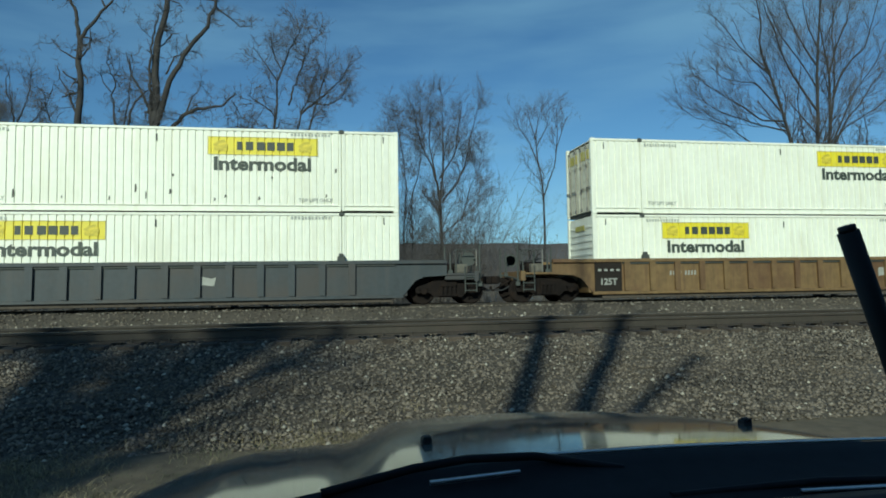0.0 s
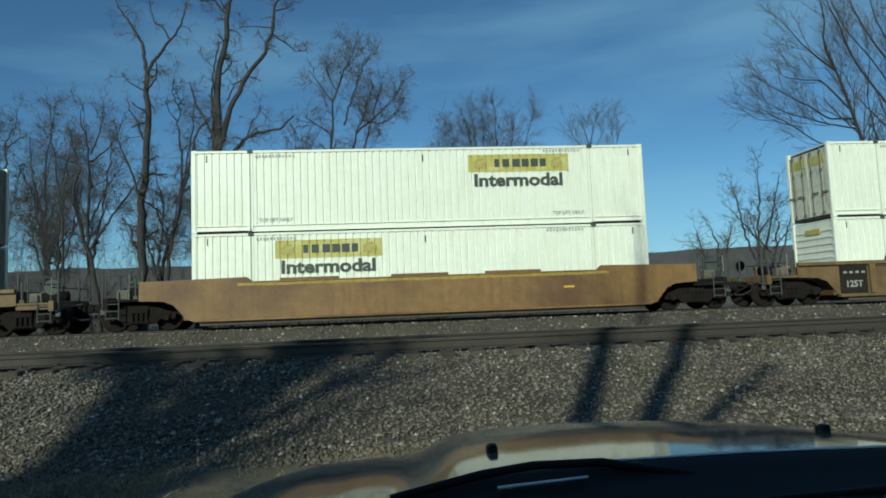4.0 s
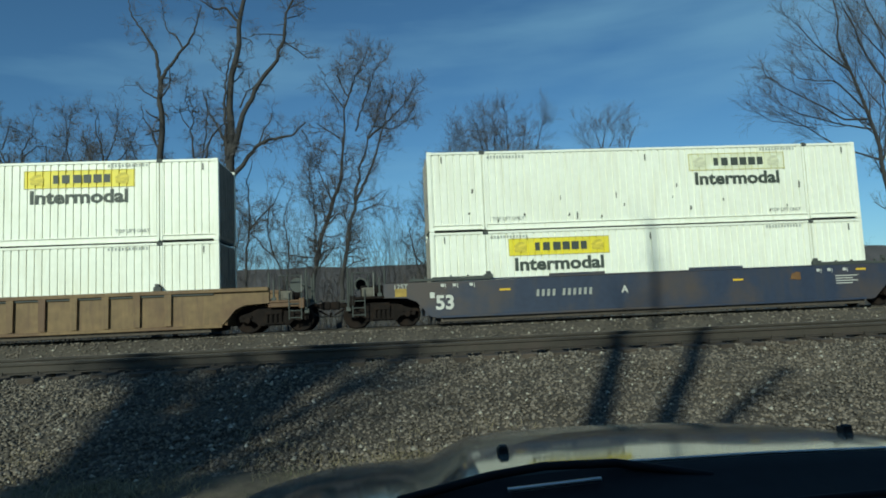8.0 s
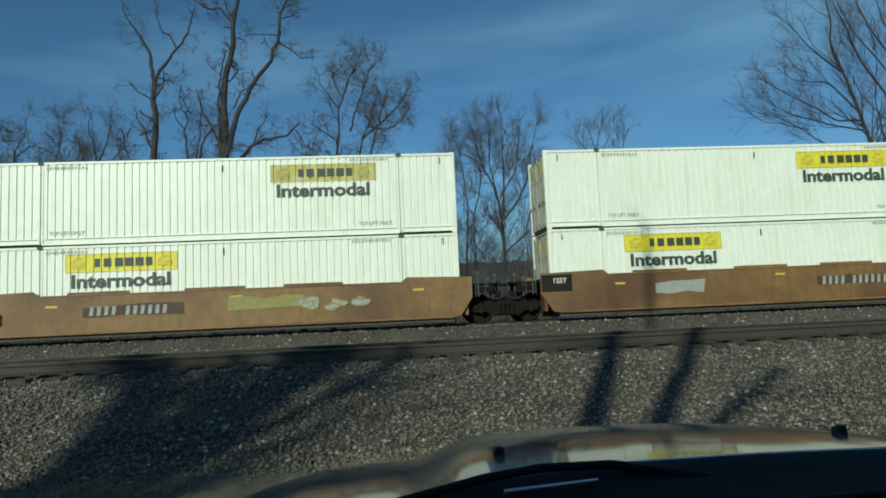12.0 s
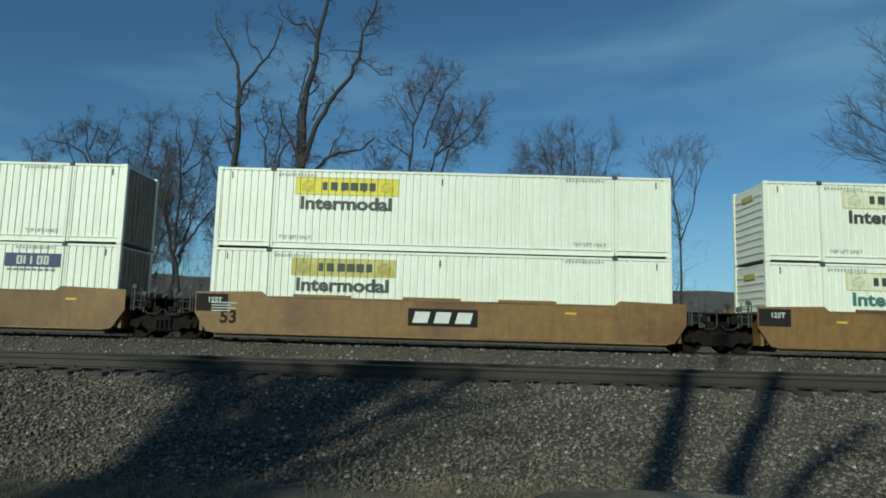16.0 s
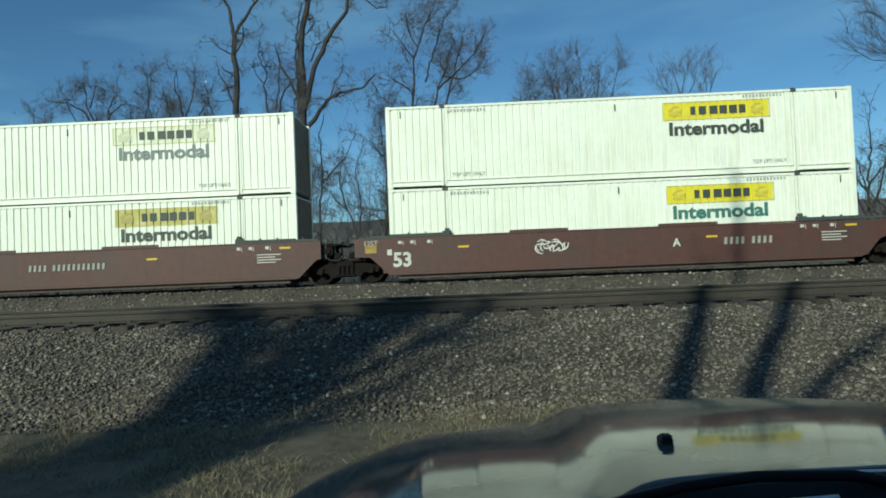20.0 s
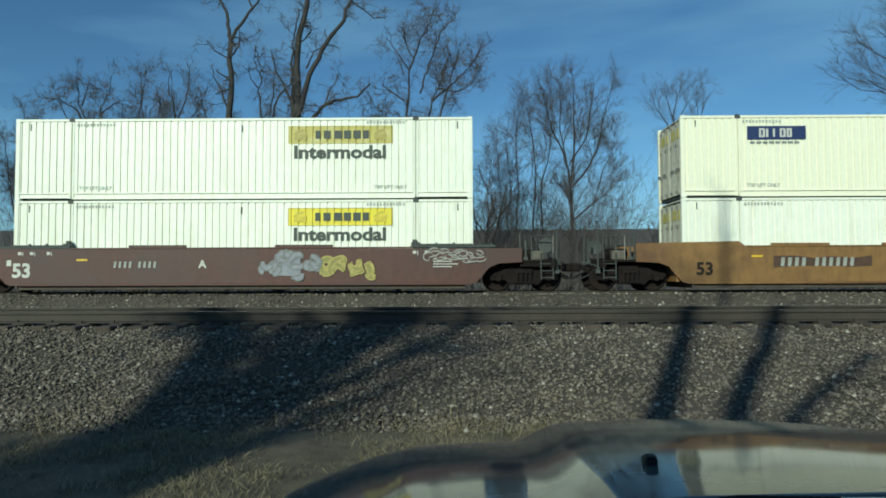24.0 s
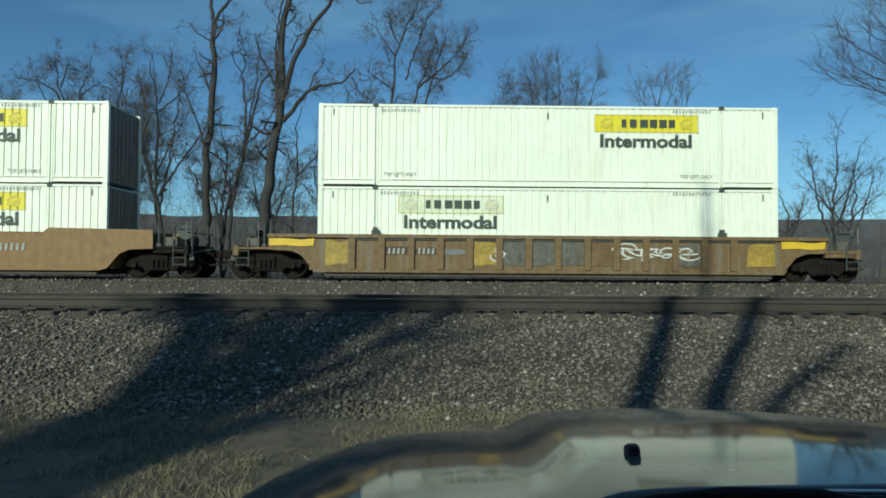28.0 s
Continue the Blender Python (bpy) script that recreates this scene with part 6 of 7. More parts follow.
# bushy middle tree on two leaning trunks
tree((-3.2, 41, 0.2), limbs_of(-3.2, [
    ([(-4.3, 0.1), (-3.79, 3.8), (-3.34, 5.7), (-2.66, 7.6), (-2.17, 9.2), (-1.95, 11.2), (-1.75, 13.3), (-1.63, 14.2), (-2.03, 15.1), (-2.2, 15.9)], 0.19, 0.02, 0.0),
    ([(-2.45, 0.1), (-2.18, 3.8), (-1.8, 6.0), (-1.33, 7.9), (-1.01, 9.9), (-0.53, 11.5), (0.11, 13.2), (0.6, 14.6)], 0.16, 0.02, 0.05),
    ([(-1.33, 7.9), (-0.38, 9.6), (0.1, 11.2), (0.84, 13.6), (1.2, 14.8)], 0.09, 0.015, -0.15),
    ([(-1.7, 13.6), (-1.1, 15.4), (-0.57, 16.4), (-0.39, 17.2)], 0.06, 0.012, 0.1),
    ([(-1.2, 12.0), (-0.5, 14.2), (0.1, 15.6), (0.9, 16.5)], 0.06, 0.012, -0.1),
    ([(-2.12, 11.6), (-2.99, 12.2), (-3.54, 12.6)], 0.05, 0.012, 0.1),
    ([(-1.85, 13.4), (-2.4, 14.2), (-2.9, 15.0), (-3.2, 15.4)], 0.05, 0.012, 0.1),
    ([(-0.53, 11.5), (0.7, 12.6), (1.7, 13.6), (2.3, 14.6)], 0.07, 0.012, 0.1),
    ([(-0.2, 12.3), (0.9, 12.0), (1.7, 12.4), (2.2, 13.2)], 0.05, 0.012, -0.1),
    ([(-2.57, 7.8), (-3.0, 8.6), (-3.34, 9.5), (-3.6, 10.8)], 0.05, 0.012, 0.1),
    ([(-1.02, 7.3), (-0.1, 7.6), (0.5, 8.3)], 0.05, 0.012, -0.1),
    ([(-3.7, 4.2), (-3.7, 7.3), (-3.95, 9.8), (-4.1, 11.8)], 0.06, 0.012, 0.1),
]), "bushy bare tree on two leaning trunks", 44, BUSHY, 1.05, 1.0, 0.22)
# clump with a domed, upright crown
tree((10.0, 55, 0.3), limbs_of(10.0, [
    ([(10.0, 0.1), (10.05, 4.8), (10.07, 7.0), (9.9, 9.3), (9.37, 11.2), (8.5, 13.0), (8.1, 14.8), (7.9, 16.2)], 0.22, 0.02, 0.0),
    ([(10.02, 8.4), (10.28, 10.7), (10.35, 13.0), (10.32, 14.9), (10.4, 17.0)], 0.12, 0.015, 0.05),
    ([(10.1, 8.2), (11.4, 9.8), (12.2, 11.6), (12.6, 13.9), (13.2, 16.1)], 0.11, 0.015, -0.1),
    ([(10.2, 5.7), (11.55, 6.8), (13.0, 7.9), (14.0, 9.1)], 0.08, 0.02, 0.1),
    ([(11.8, 7.0), (12.6, 9.8), (13.3, 10.9), (13.6, 12.6)], 0.06, 0.015, 0.1),
    ([(10.0, 10.2), (11.25, 12.1), (11.56, 14.4), (11.9, 16.3)], 0.08, 0.015, -0.1),
    ([(9.7, 10.2), (9.2, 13.0), (9.3, 15.2), (9.2, 16.8)], 0.07, 0.015, 0.1),
]), "bare tree with a domed crown of upright shoots", 51, HAZY, 1.4, 0.85, 0.18, 0.85)
for k, (bx, rows) in enumerate((
        (7.2, [([(7.2, 0.1), (7.16, 5.7), (7.4, 9.3), (7.2, 12.1), (6.9, 13.9), (6.4, 16.0)], 0.11, 0.015, 0.0),
               ([(7.9, 0.1), (7.85, 6.1), (7.8, 8.4), (8.44, 10.7), (8.75, 13.4), (8.6, 16.6)], 0.10, 0.015, 0.0)]),
        (5.6, [([(5.8, 0.1), (5.8, 5.7), (6.0, 8.4), (5.8, 11.1), (6.0, 13.9), (6.5, 15.5)], 0.10, 0.015, 0.0),
               ([(5.2, 0.1), (5.1, 5.7), (5.4, 8.4), (5.06, 11.6), (5.3, 14.2)], 0.09, 0.015, 0.0),
               ([(4.6, 0.1), (4.6, 5.0), (4.5, 9.0), (4.3, 12.2)], 0.07, 0.015, 0.0),
               ([(3.6, 0.1), (3.7, 4.0), (3.5, 7.5), (3.9, 11.0)], 0.06, 0.015, 0.1)]),
        (13.2, [([(12.2, 0.1), (12.2, 5.6), (11.9, 7.5), (12.2, 10.5)], 0.07, 0.012, 0.0),
                ([(13.1, 0.1), (13.1, 5.6), (14.1, 7.2), (14.7, 8.6)], 0.06, 0.012, 0.0)]))):
    tree((bx, 56, 0.3), limbs_of(bx, rows), "cluster of slender upright bare stems", 55 + k, HAZY, 1.2 if k < 2 else 0.8, 0.9, 0.2, 0.85)
# slim tree with a small fan crown
tree((18.72, 55, 0.3), limbs_of(18.72, [
    ([(18.72, 0.1), (18.68, 3.2), (18.72, 7.9), (18.52, 10.7), (18.22, 12.1), (18.17, 14.0), (18.47, 15.4), (19.02, 16.6)], 0.14, 0.015, 0.0),
    ([(18.52, 10.9), (17.62, 13.3), (16.72, 14.7), (16.42, 16.1)], 0.06, 0.012, 0.1),
    ([(18.22, 13.3), (17.72, 14.9), (17.52, 16.4)], 0.04, 0.012, 0.1),
    ([(18.92, 9.7), (17.82, 10.7), (17.12, 11.5)], 0.04, 0.012, -0.1),
    ([(18.72, 8.8), (19.77, 11.6), (19.97, 14.0), (19.87, 16.2)], 0.07, 0.012, -0.1),
    ([(19.82, 12.6), (20.62, 14.7), (21.02, 15.7)], 0.045, 0.012, 0.1),
    ([(18.22, 13.0), (19.17, 14.7), (19.52, 16.4)], 0.045, 0.012, 0.1),
]), "slim bare tree with a small fan-shaped crown", 71, UPRIGHT, 1.0, 0.9, 0.45, 0.75)
# the broad tree of three trunks with arching branches
tree((30.3, 38, 0.2), limbs_of(30.3, [
    ([(29.8, 0.1), (29.3, 5.0), (28.6, 8.3), (28.65, 9.7), (28.16, 11.3), (27.83, 12.5), (27.34, 14.0), (26.65, 15.6), (26.9, 17.0), (26.6, 18.7), (26.3, 20.3)], 0.24, 0.02, 0.0),
    ([(27.34, 14.0), (26.4, 14.8), (25.5, 15.7), (24.8, 16.7), (24.1, 17.5)], 0.08, 0.015, 0.1),
    ([(28.1, 11.2), (26.63, 11.2), (25.7, 11.9), (24.6, 12.5), (23.7, 13.0), (22.8, 13.6), (22.3, 14.1)], 0.08, 0.012, 0.05),
    ([(28.3, 10.6), (26.4, 10.9), (24.9, 11.3), (23.8, 11.6), (22.8, 12.1), (22.2, 12.9)], 0.07, 0.012, -0.05),
    ([(28.6, 8.8), (26.36, 9.6), (25.3, 10.3), (24.4, 11.0), (23.3, 11.6), (22.6, 12.2)], 0.07, 0.012, 0.1),
    ([(24.9, 10.7), (23.4, 11.1), (22.4, 11.25), (21.6, 11.9)], 0.04, 0.012, 0.1),
    ([(27.9, 11.8), (26.9, 12.8), (26.2, 13.4), (25.0, 13.4), (23.9, 13.5), (22.9, 14.3)], 0.07, 0.012, -0.1),
    ([(30.1, 0.1), (30.1, 8.4), (30.4, 10.1), (30.5, 12.6), (30.6, 14.7), (30.8, 16.8), (31.1, 19.0), (31.4, 21.2)], 0.27, 0.03, 0.0),
    ([(30.7, 15.8), (30.1, 17.2), (29.9, 18.6), (30.0, 20.4)], 0.06, 0.014, 0.05),
    ([(31.2, 16.2), (31.9, 17.6), (32.3, 19.0), (32.9, 20.6)], 0.055, 0.014, 0.05),
    ([(30.4, 10.4), (29.2, 11.8), (28.4, 12.9), (27.9, 14.4)], 0.055, 0.014, 0.12),
    ([(31.2, 9.8), (32.4, 11.0), (34.2, 12.0), (35.8, 13.2), (37.0, 14.6)], 0.07, 0.014, -0.08),
    ([(31.6, 10.3), (33.2, 13.2), (35.0, 15.2), (36.0, 17.0)], 0.065, 0.014, 0.1),
    ([(30.2, 9.0), (29.3, 10.2), (28.9, 12.4), (29.2, 14.6), (28.9, 16.4)], 0.06, 0.014, -0.12),
    ([(30.45, 11.9), (29.5, 13.0), (28.5, 14.3), (27.8, 15.6), (27.5, 16.6), (26.8, 17.7), (26.5, 19.8)], 0.09, 0.015, -0.1),
    ([(30.6, 14.7), (29.95, 15.7), (29.4, 16.8), (28.9, 18.1), (28.6, 19.9)], 0.08, 0.015, 0.1),
    ([(30.9, 0.1), (31.2, 10.1), (31.5, 12.6), (31.5, 14.7), (31.2, 16.5), (31.1, 17.9), (31.4, 20.1)], 0.22, 0.02, 0.05),
    ([(31.55, 12.6), (32.0, 14.0), (32.9, 15.2), (33.75, 15.9), (34.25, 17.4), (34.8, 19.2)], 0.10, 0.015, -0.1),
    ([(31.45, 14.4), (32.15, 16.2), (33.0, 17.7), (33.5, 19.2), (33.8, 20.6)], 0.08, 0.015, 0.1),
    ([(31.3, 10.9), (31.75, 13.0), (32.0, 15.1), (32.0, 16.9), (32.3, 19.1), (32.4, 20.9)], 0.09, 0.015, 0.1),
    ([(31.3, 9.5), (32.6, 11.5), (33.6, 12.4), (34.8, 14.0), (36.4, 15.4)], 0.09, 0.015, 0.1),
    ([(30.55, 13.3), (29.7, 14.8), (28.4, 16.6), (27.6, 18.6), (27.4, 20.5)], 0.06, 0.015, 0.15),
]), "broad bare tree of three trunks with arching branches", 81, dict(UPRIGHT, boughs=(1.9, 2.5, (16, 42), 0.09, 0.08), sprays=(3.2, 1.3, (16, 48), 0.12, 0.07), twigs=(5.0, 0.62, (15, 55), 0.14, 0.05), crook=0.012), 1.28, 0.78, 0.22, 0.66)
# rounded tree beyond the crooked ones
tree((-15.9, 43, 0.2), limbs_of(-15.9, [
    ([(-15.6, 0.1), (-15.7, 2.5), (-16.1, 4.9), (-16.7, 6.7), (-17.1, 8.4), (-16.8, 10.1), (-17.1, 11.5), (-17.4, 12.6)], 0.17, 0.02, 0.0),
    ([(-16.1, 5.4), (-15.0, 7.2), (-14.2, 8.4), (-13.4, 9.6), (-12.9, 10.6)], 0.09, 0.02, 0.1),
    ([(-16.3, 5.6), (-16.2, 8.4), (-16.1, 10.1), (-16.3, 11.9), (-16.6, 12.9), (-16.3, 14.0)], 0.10, 0.015, -0.1),
    ([(-16.1, 10.5), (-15.2, 11.3), (-14.7, 12.2), (-14.4, 13.2)], 0.05, 0.012, 0.1),
    ([(-16.1, 11.0), (-15.6, 12.2), (-15.4, 12.9), (-15.3, 14.0)], 0.05, 0.012, -0.1),
    ([(-16.8, 10.3), (-17.6, 10.8), (-18.2, 10.9), (-18.9, 11.6)], 0.05, 0.012, 0.1),
    ([(-17.6, 0.2), (-17.6, 5.0), (-17.8, 8.4), (-18.3, 11.9), (-18.4, 14.0)], 0.09, 0.015, 0.0),
]), "bare tree with a rounded twiggy crown", 90, BUSHY, 0.75, 1.0, 0.35)
# far grove of rounded crowns
tree((-24.0, 48, 0.2), limbs_of(-24.0, [
    ([(-23.8, 0.1), (-23.9, 6.0), (-24.1, 9.3), (-24.5, 12.1), (-25.1, 13.6), (-25.2, 15.4)], 0.18, 0.02, 0.0),
    ([(-24.5, 11.8), (-25.3, 13.0), (-26.5, 13.7), (-28.0, 13.9)], 0.07, 0.015, 0.1),
    ([(-24.8, 13.2), (-24.4, 14.8), (-23.6, 14.4)], 0.05, 0.012, 0.1),
    ([(-24.0, 9.4), (-23.4, 11.7), (-23.5, 12.8), (-22.8, 14.0), (-22.6, 15.2)], 0.07, 0.015, -0.1),
    ([(-23.4, 12.7), (-22.6, 13.4), (-21.6, 13.3)], 0.05, 0.012, 0.1),
    ([(-24.3, 10.6), (-25.6, 12.0), (-26.8, 14.6)], 0.06, 0.012, -0.1),
]), "far bare tree with a rounded hazy crown", 93, BUSHY, 1.0, 1.0, 0.35)
for k, (bx, by, h, w) in enumerate(((-21.2, 49, 15.8, 1.9), (-18.9, 50, 16.0, 1.9), (-28.6, 48, 12.8, 2.3), (-33.0, 47, 13.5, 2.6), (-38.0, 50, 14.5, 3.0), (-30.6, 53, 13.2, 2.6), (-26.4, 52, 13.8, 2.4),
                                    (-19.8, 47, 11.0, 2.0), (-14.4, 50, 12.5, 2.0), (-22.8, 52, 14.0, 2.2), (26.0, 45, 10.2, 1.8), (23.4, 46, 6.6, 1.3), (28.2, 47, 8.4, 1.8), (36.5, 44, 14.5, 2.6), (41.5, 46, 16.0, 2.8),
                                    (3.0, 47, 8.4, 1.5), (15.6, 50, 5.6, 1.2), (-11.6, 52, 10.5, 2.0))):
    rr = random.Random(200 + k)
    tree((bx, by, 0.2), [
        ([(x, 0.0, z) for x, z in ((0, 0), (rr.uniform(-0.3, 0.3), h * 0.35), (rr.uniform(-0.5, 0.5), h * 0.7), (rr.uniform(-0.7, 0.7), h))], 0.16, 0.012),
        ([(0, 0, h * 0.25), (-w * 0.45, 0.2, h * 0.5), (-w * 0.8, 0.4, h * 0.86)], 0.10, 0.02),
        ([(0, 0, h * 0.3), (w * 0.45, -0.2, h * 0.55), (w * 0.85, -0.4, h * 0.88)], 0.10, 0.02),
        ([(0, 0, h * 0.45), (-w * 0.6, 0.2, h * 0.6), (-w * 1.15, 0.4, h * 0.72)], 0.07, 0.015),
        ([(0, 0, h * 0.5), (w * 0.6, -0.2, h * 0.64), (w * 1.2, -0.4, h * 0.75)], 0.07, 0.015),
    ], "smaller bare winter tree with a rounded twiggy crown", 300 + k, BUSHY, 1.05 if bx < -10 else 0.7, 0.9, 0.3, 1.0)


def thicket(name, count, box, tall, label, seed, material="brush", thin=1.0):
    """Crossing bare stems of brush with side shoots, joined into one mesh."""
    rng = np.random.default_rng(seed)
    x, y = rng.uniform(box[0], box[1], count), rng.uniform(box[2], box[3], count)
    h = tall * rng.uniform(0.35, 1.1, count)
    d = unit(np.stack([rng.normal(0, 0.25, count), rng.normal(0, 0.25, count), np.ones(count)], -1))
    pts = [np.stack([x, y, height(y) - 0.05], -1)]
    for _ in range(5):
        d = unit(d + rng.normal(0, 0.16, (count, 3)))
        pts.append(pts[-1] + d * (h / 5)[:, None])
    stems, radii = np.stack(pts, 1), (rng.uniform(0.012, 0.028, count) * thin)[:, None] * np.linspace(1, 0.3, 6)[None]
    shoots, shoot_r = offshoots(rng, stems, radii, 0.9, tall * 0.22, (20, 65), 0.2, 0.05, 0.2, 2, 0.6, 0.007)
    twigs, twig_r = offshoots(rng, shoots, shoot_r, 1.8, 0.5, (20, 70), 0.2, 0.05, 0.1, 1, 0.7, 0.0065)
    return tagged(new(name, quick_mesh(name, *heap(tube_rows(stems, radii, 3), tube_rows(shoots, shoot_r, 3), tube_rows(twigs, twig_r, 3)), material)), label, "brush", kind="stuff")


thicket("brush", 420, (-36, -4.5, 42, 52), 9.5, "tall tangled brush and vines round the crooked trees", 5, "twig")
thicket("brush", 150, (-5.2, 2.6, 43, 48), 9.0, "vines and thin brush under the bushy tree", 9, "twig")
thicket("brush", 460, (3.4, 14, 50, 58), 10.5, "tall thin brush between the bare trees", 6, "twig")
thicket("brush", 1000, (-45, 60, 40, 52), 4.2, "tangle of bare brown brush beyond the tracks", 7)
thicket("brush", 700, (-70, 95, 56, 75), 6.0, "far tangle of bare brown brush", 8)


def ridge(name, y, top, seed, label, length=1500):
    xs = np.linspace(-length, length, 260)
    v, f = [], []
    for k, x in enumerate(xs):
        h = top * (1 + 0.10 * noise.noise((x * 0.0035, seed, 0)) + 0.05 * noise.noise((x * 0.02, seed, 1))) + 0.9 * noise.noise((x * 0.3, seed, 2))
        v += [(x, y - 60, 0.0), (x, y - 20, h * 0.6), (x, y, h), (x, y + 80, 0)]
        if k:
            a = 4 * (k - 1)
            f += [(a + j, a + 4 + j, a + 5 + j, a + 1 + j) for j in range(3)]
    return tagged(new(name, data_mesh(name, v, f, "ridge")), label, "ridge", kind="structure")


ridge("backdrop_ridge", 640, 46.0, 2.0, "low dark wooded ridge on the horizon")


# shade trees behind the car, whose shadows fall over the bank and the train
def shade_tree(base, limbs, seed, dense=1.0, start=0.45):
    return tree(base, limbs, "bare roadside tree behind the parked car", seed, SHADE, dense, 1.0, start)


shade_tree((-3.4, -4.0, -0.1), [
    ([(0, 0, 0), (0.05, 0, 4), (-0.03, 0, 7), (-0.15, 0, 10.6), (0.05, 0, 14), (0.1, 0, 19)], 0.23, 0.08),
    ([(0.03, 0, 3.6), (0.76, 0, 6.7), (1.15, 0, 8.6), (1.72, 0, 11.4), (2.4, 0, 14.5)], 0.19, 0.09),
    ([(0.05, 0, 4.2), (1.2, 0, 6.4), (1.6, 0, 7.0), (2.48, 0, 8.0)], 0.14, 0.08),
    ([(1.75, 0, 11.2), (2.6, 0.4, 12.6), (3.2, 0.6, 15.0)], 0.06, 0.03),
    ([(0.0, 0, 12.0), (-0.8, 0.3, 14.0), (-1.2, 0.4, 16.5)], 0.06, 0.03),
], 91, 0.55)
shade_tree((-8.2, -6.0, -0.1), [
    ([(0.1, 0, 0), (0.12, 0, 3), (0.0, 0, 5), (-0.2, 0, 6.4), (-0.5, 0, 7.4)], 0.95, 0.50),
    ([(0.6, 0, 3.6), (0.45, 0, 5.4), (0.35, 0, 6.5), (0.35, 0, 7.1), (0.45, 0, 7.5)], 0.50, 0.16),
    ([(-0.2, 0, 5.0), (-0.60, 0, 6.2), (-0.85, 0, 6.9), (-1.2, 0, 7.4)], 0.45, 0.30),
    ([(-0.5, 0, 6.8), (-1.06, 0, 7.6), (-1.58, 0, 8.3), (-2.2, 0, 9.0), (-3.0, 0, 9.8), (-4.2, 0, 10.6), (-6.4, 0, 12.1)], 0.40, 0.12),
    ([(-0.6, 0, 7.2), (-0.5, 0, 7.8), (-0.66, 0, 8.5), (-0.75, 0, 9.1), (-0.85, 0, 9.9), (-1.8, 0, 11.2), (-3.3, 0, 12.9)], 0.40, 0.32),
    ([(-0.4, 0, 7.5), (-0.22, 0, 8.2), (-0.3, 0, 8.8), (-0.4, 0, 9.6), (-0.3, 0, 11)], 0.20, 0.08),
    ([(-0.3, 0, 7.3), (0.0, 0, 8.0), (0.18, 0, 8.4), (0.32, 0, 8.9), (0.5, 0, 9.5), (0.52, 0, 10.3), (0.2, 0, 12)], 0.15, 0.06),
    ([(0.1, 0, 6.8), (0.3, 0, 7.1), (0.4, 0, 7.6), (0.66, 0, 7.95), (0.9, 0, 8.5)], 0.17, 0.04),
    ([(-0.7, 0, 7.5), (-1.0, 0.3, 8.4), (-1.3, 0.4, 9.2), (-2.2, 0.5, 10.4)], 0.18, 0.07),
    ([(-0.9, 0, 7.4), (-1.1, -0.3, 8.2), (-1.5, -0.4, 9.0), (-1.9, -0.5, 9.9)], 0.18, 0.07),
    ([(-0.3, 0, 7.0), (-0.1, -0.3, 7.7), (0.05, -0.4, 8.7), (-0.1, -0.5, 9.8)], 0.09, 0.04),
], 95, 1.22, 0.22)


# ---- the parked car that the camera looks out of ----
CAR_X = 0.968


def hood_z(x, y):
    """Height of the hood: a raised middle with soft shoulders, falling to the wings and to the nose."""
    u = abs(x - CAR_X)
    d = y - 3.519
    widen = 0.26 * (1 - min(max(d, -0.2), 0.75) / 0.75) * float(np.interp(u, [0.30, 0.52], [1, 0]))      # the raised middle narrows forwards
    u *= 1 - widen
    across = float(np.interp(u, [0, 0.18, 0.235, 0.33, 0.44, 0.57, 0.68, 0.77, 0.84, 0.90, 0.95], [0.002, -0.003, -0.009, -0.054, -0.056, -0.064, -0.088, -0.122, -0.150, -0.23, -0.40]))
    nose = max(0.0, y - 4.42)
    return 1.166 - 0.088 * d - 0.079 * d * d + across - 1.1 * nose * nose


def hood_mesh():
    xs = np.concatenate([np.linspace(CAR_X - 0.95, CAR_X - 0.20, 60), np.linspace(CAR_X - 0.19, CAR_X + 0.19, 12), np.linspace(CAR_X + 0.20, CAR_X + 0.95, 60)])
    ys = np.linspace(3.33, 4.85, 44)
    raw = np.array([[hood_z(x, y) for x in xs] for y in ys])
    soft = raw.copy()
    for _ in range(2):
        soft[:, 1:-1] = 0.25 * soft[:, :-2] + 0.5 * soft[:, 1:-1] + 0.25 * soft[:, 2:]
    v = [(x, y, soft[j, i]) for j, y in enumerate(ys) for i, x in enumerate(xs)]
    n = len(xs)
    f = [(j * n + i, j * n + i + 1, (j + 1) * n + i + 1, (j + 1) * n + i) for j in range(len(ys) - 1) for i in range(n - 1)]
    # turned-down rear lip
    k = len(v)
    v += [(x, 3.325, soft[0, i] - 0.025) for i, x in enumerate(xs)]
    f += [(i + 1, i, k + i, k + i + 1) for i in range(n - 1)]
    return v, f


car = tagged(new("parked_car"), "dark grey parked car seen over its hood from inside", "car")
part("hood", data_mesh("hood", *hood_mesh(), "paint", True), car, "glossy dark grey hood with a raised middle")


def fender_mesh(s):
    """Wing under the hood's side edge, with a round arch over the wheel."""
    ys = np.linspace(3.25, 4.72, 40)
    x0, x1 = CAR_X + 0.955 * s, CAR_X + 0.90 * s
    v, f = [], []
    for k, y in enumerate(ys):
        top = hood_z(x0, y) + 0.004
        arch = 0.40 * 0.40 - (y - 4.10) ** 2
        low = min(top - 0.03, max(0.33, 0.245 + math.sqrt(arch) if arch > 0 else 0.33))
        v += [(x0, y, low), (x0 + 0.012 * s, y, (low + top) / 2), (x0, y, top), (x1, y, top), (x1, y, low)]
        if k:
            q = 5 * (k - 1)
            f += [(q + i, q + (i + 1) % 5, q + 5 + (i + 1) % 5, q + 5 + i) for i in range(5)]
    return v, f


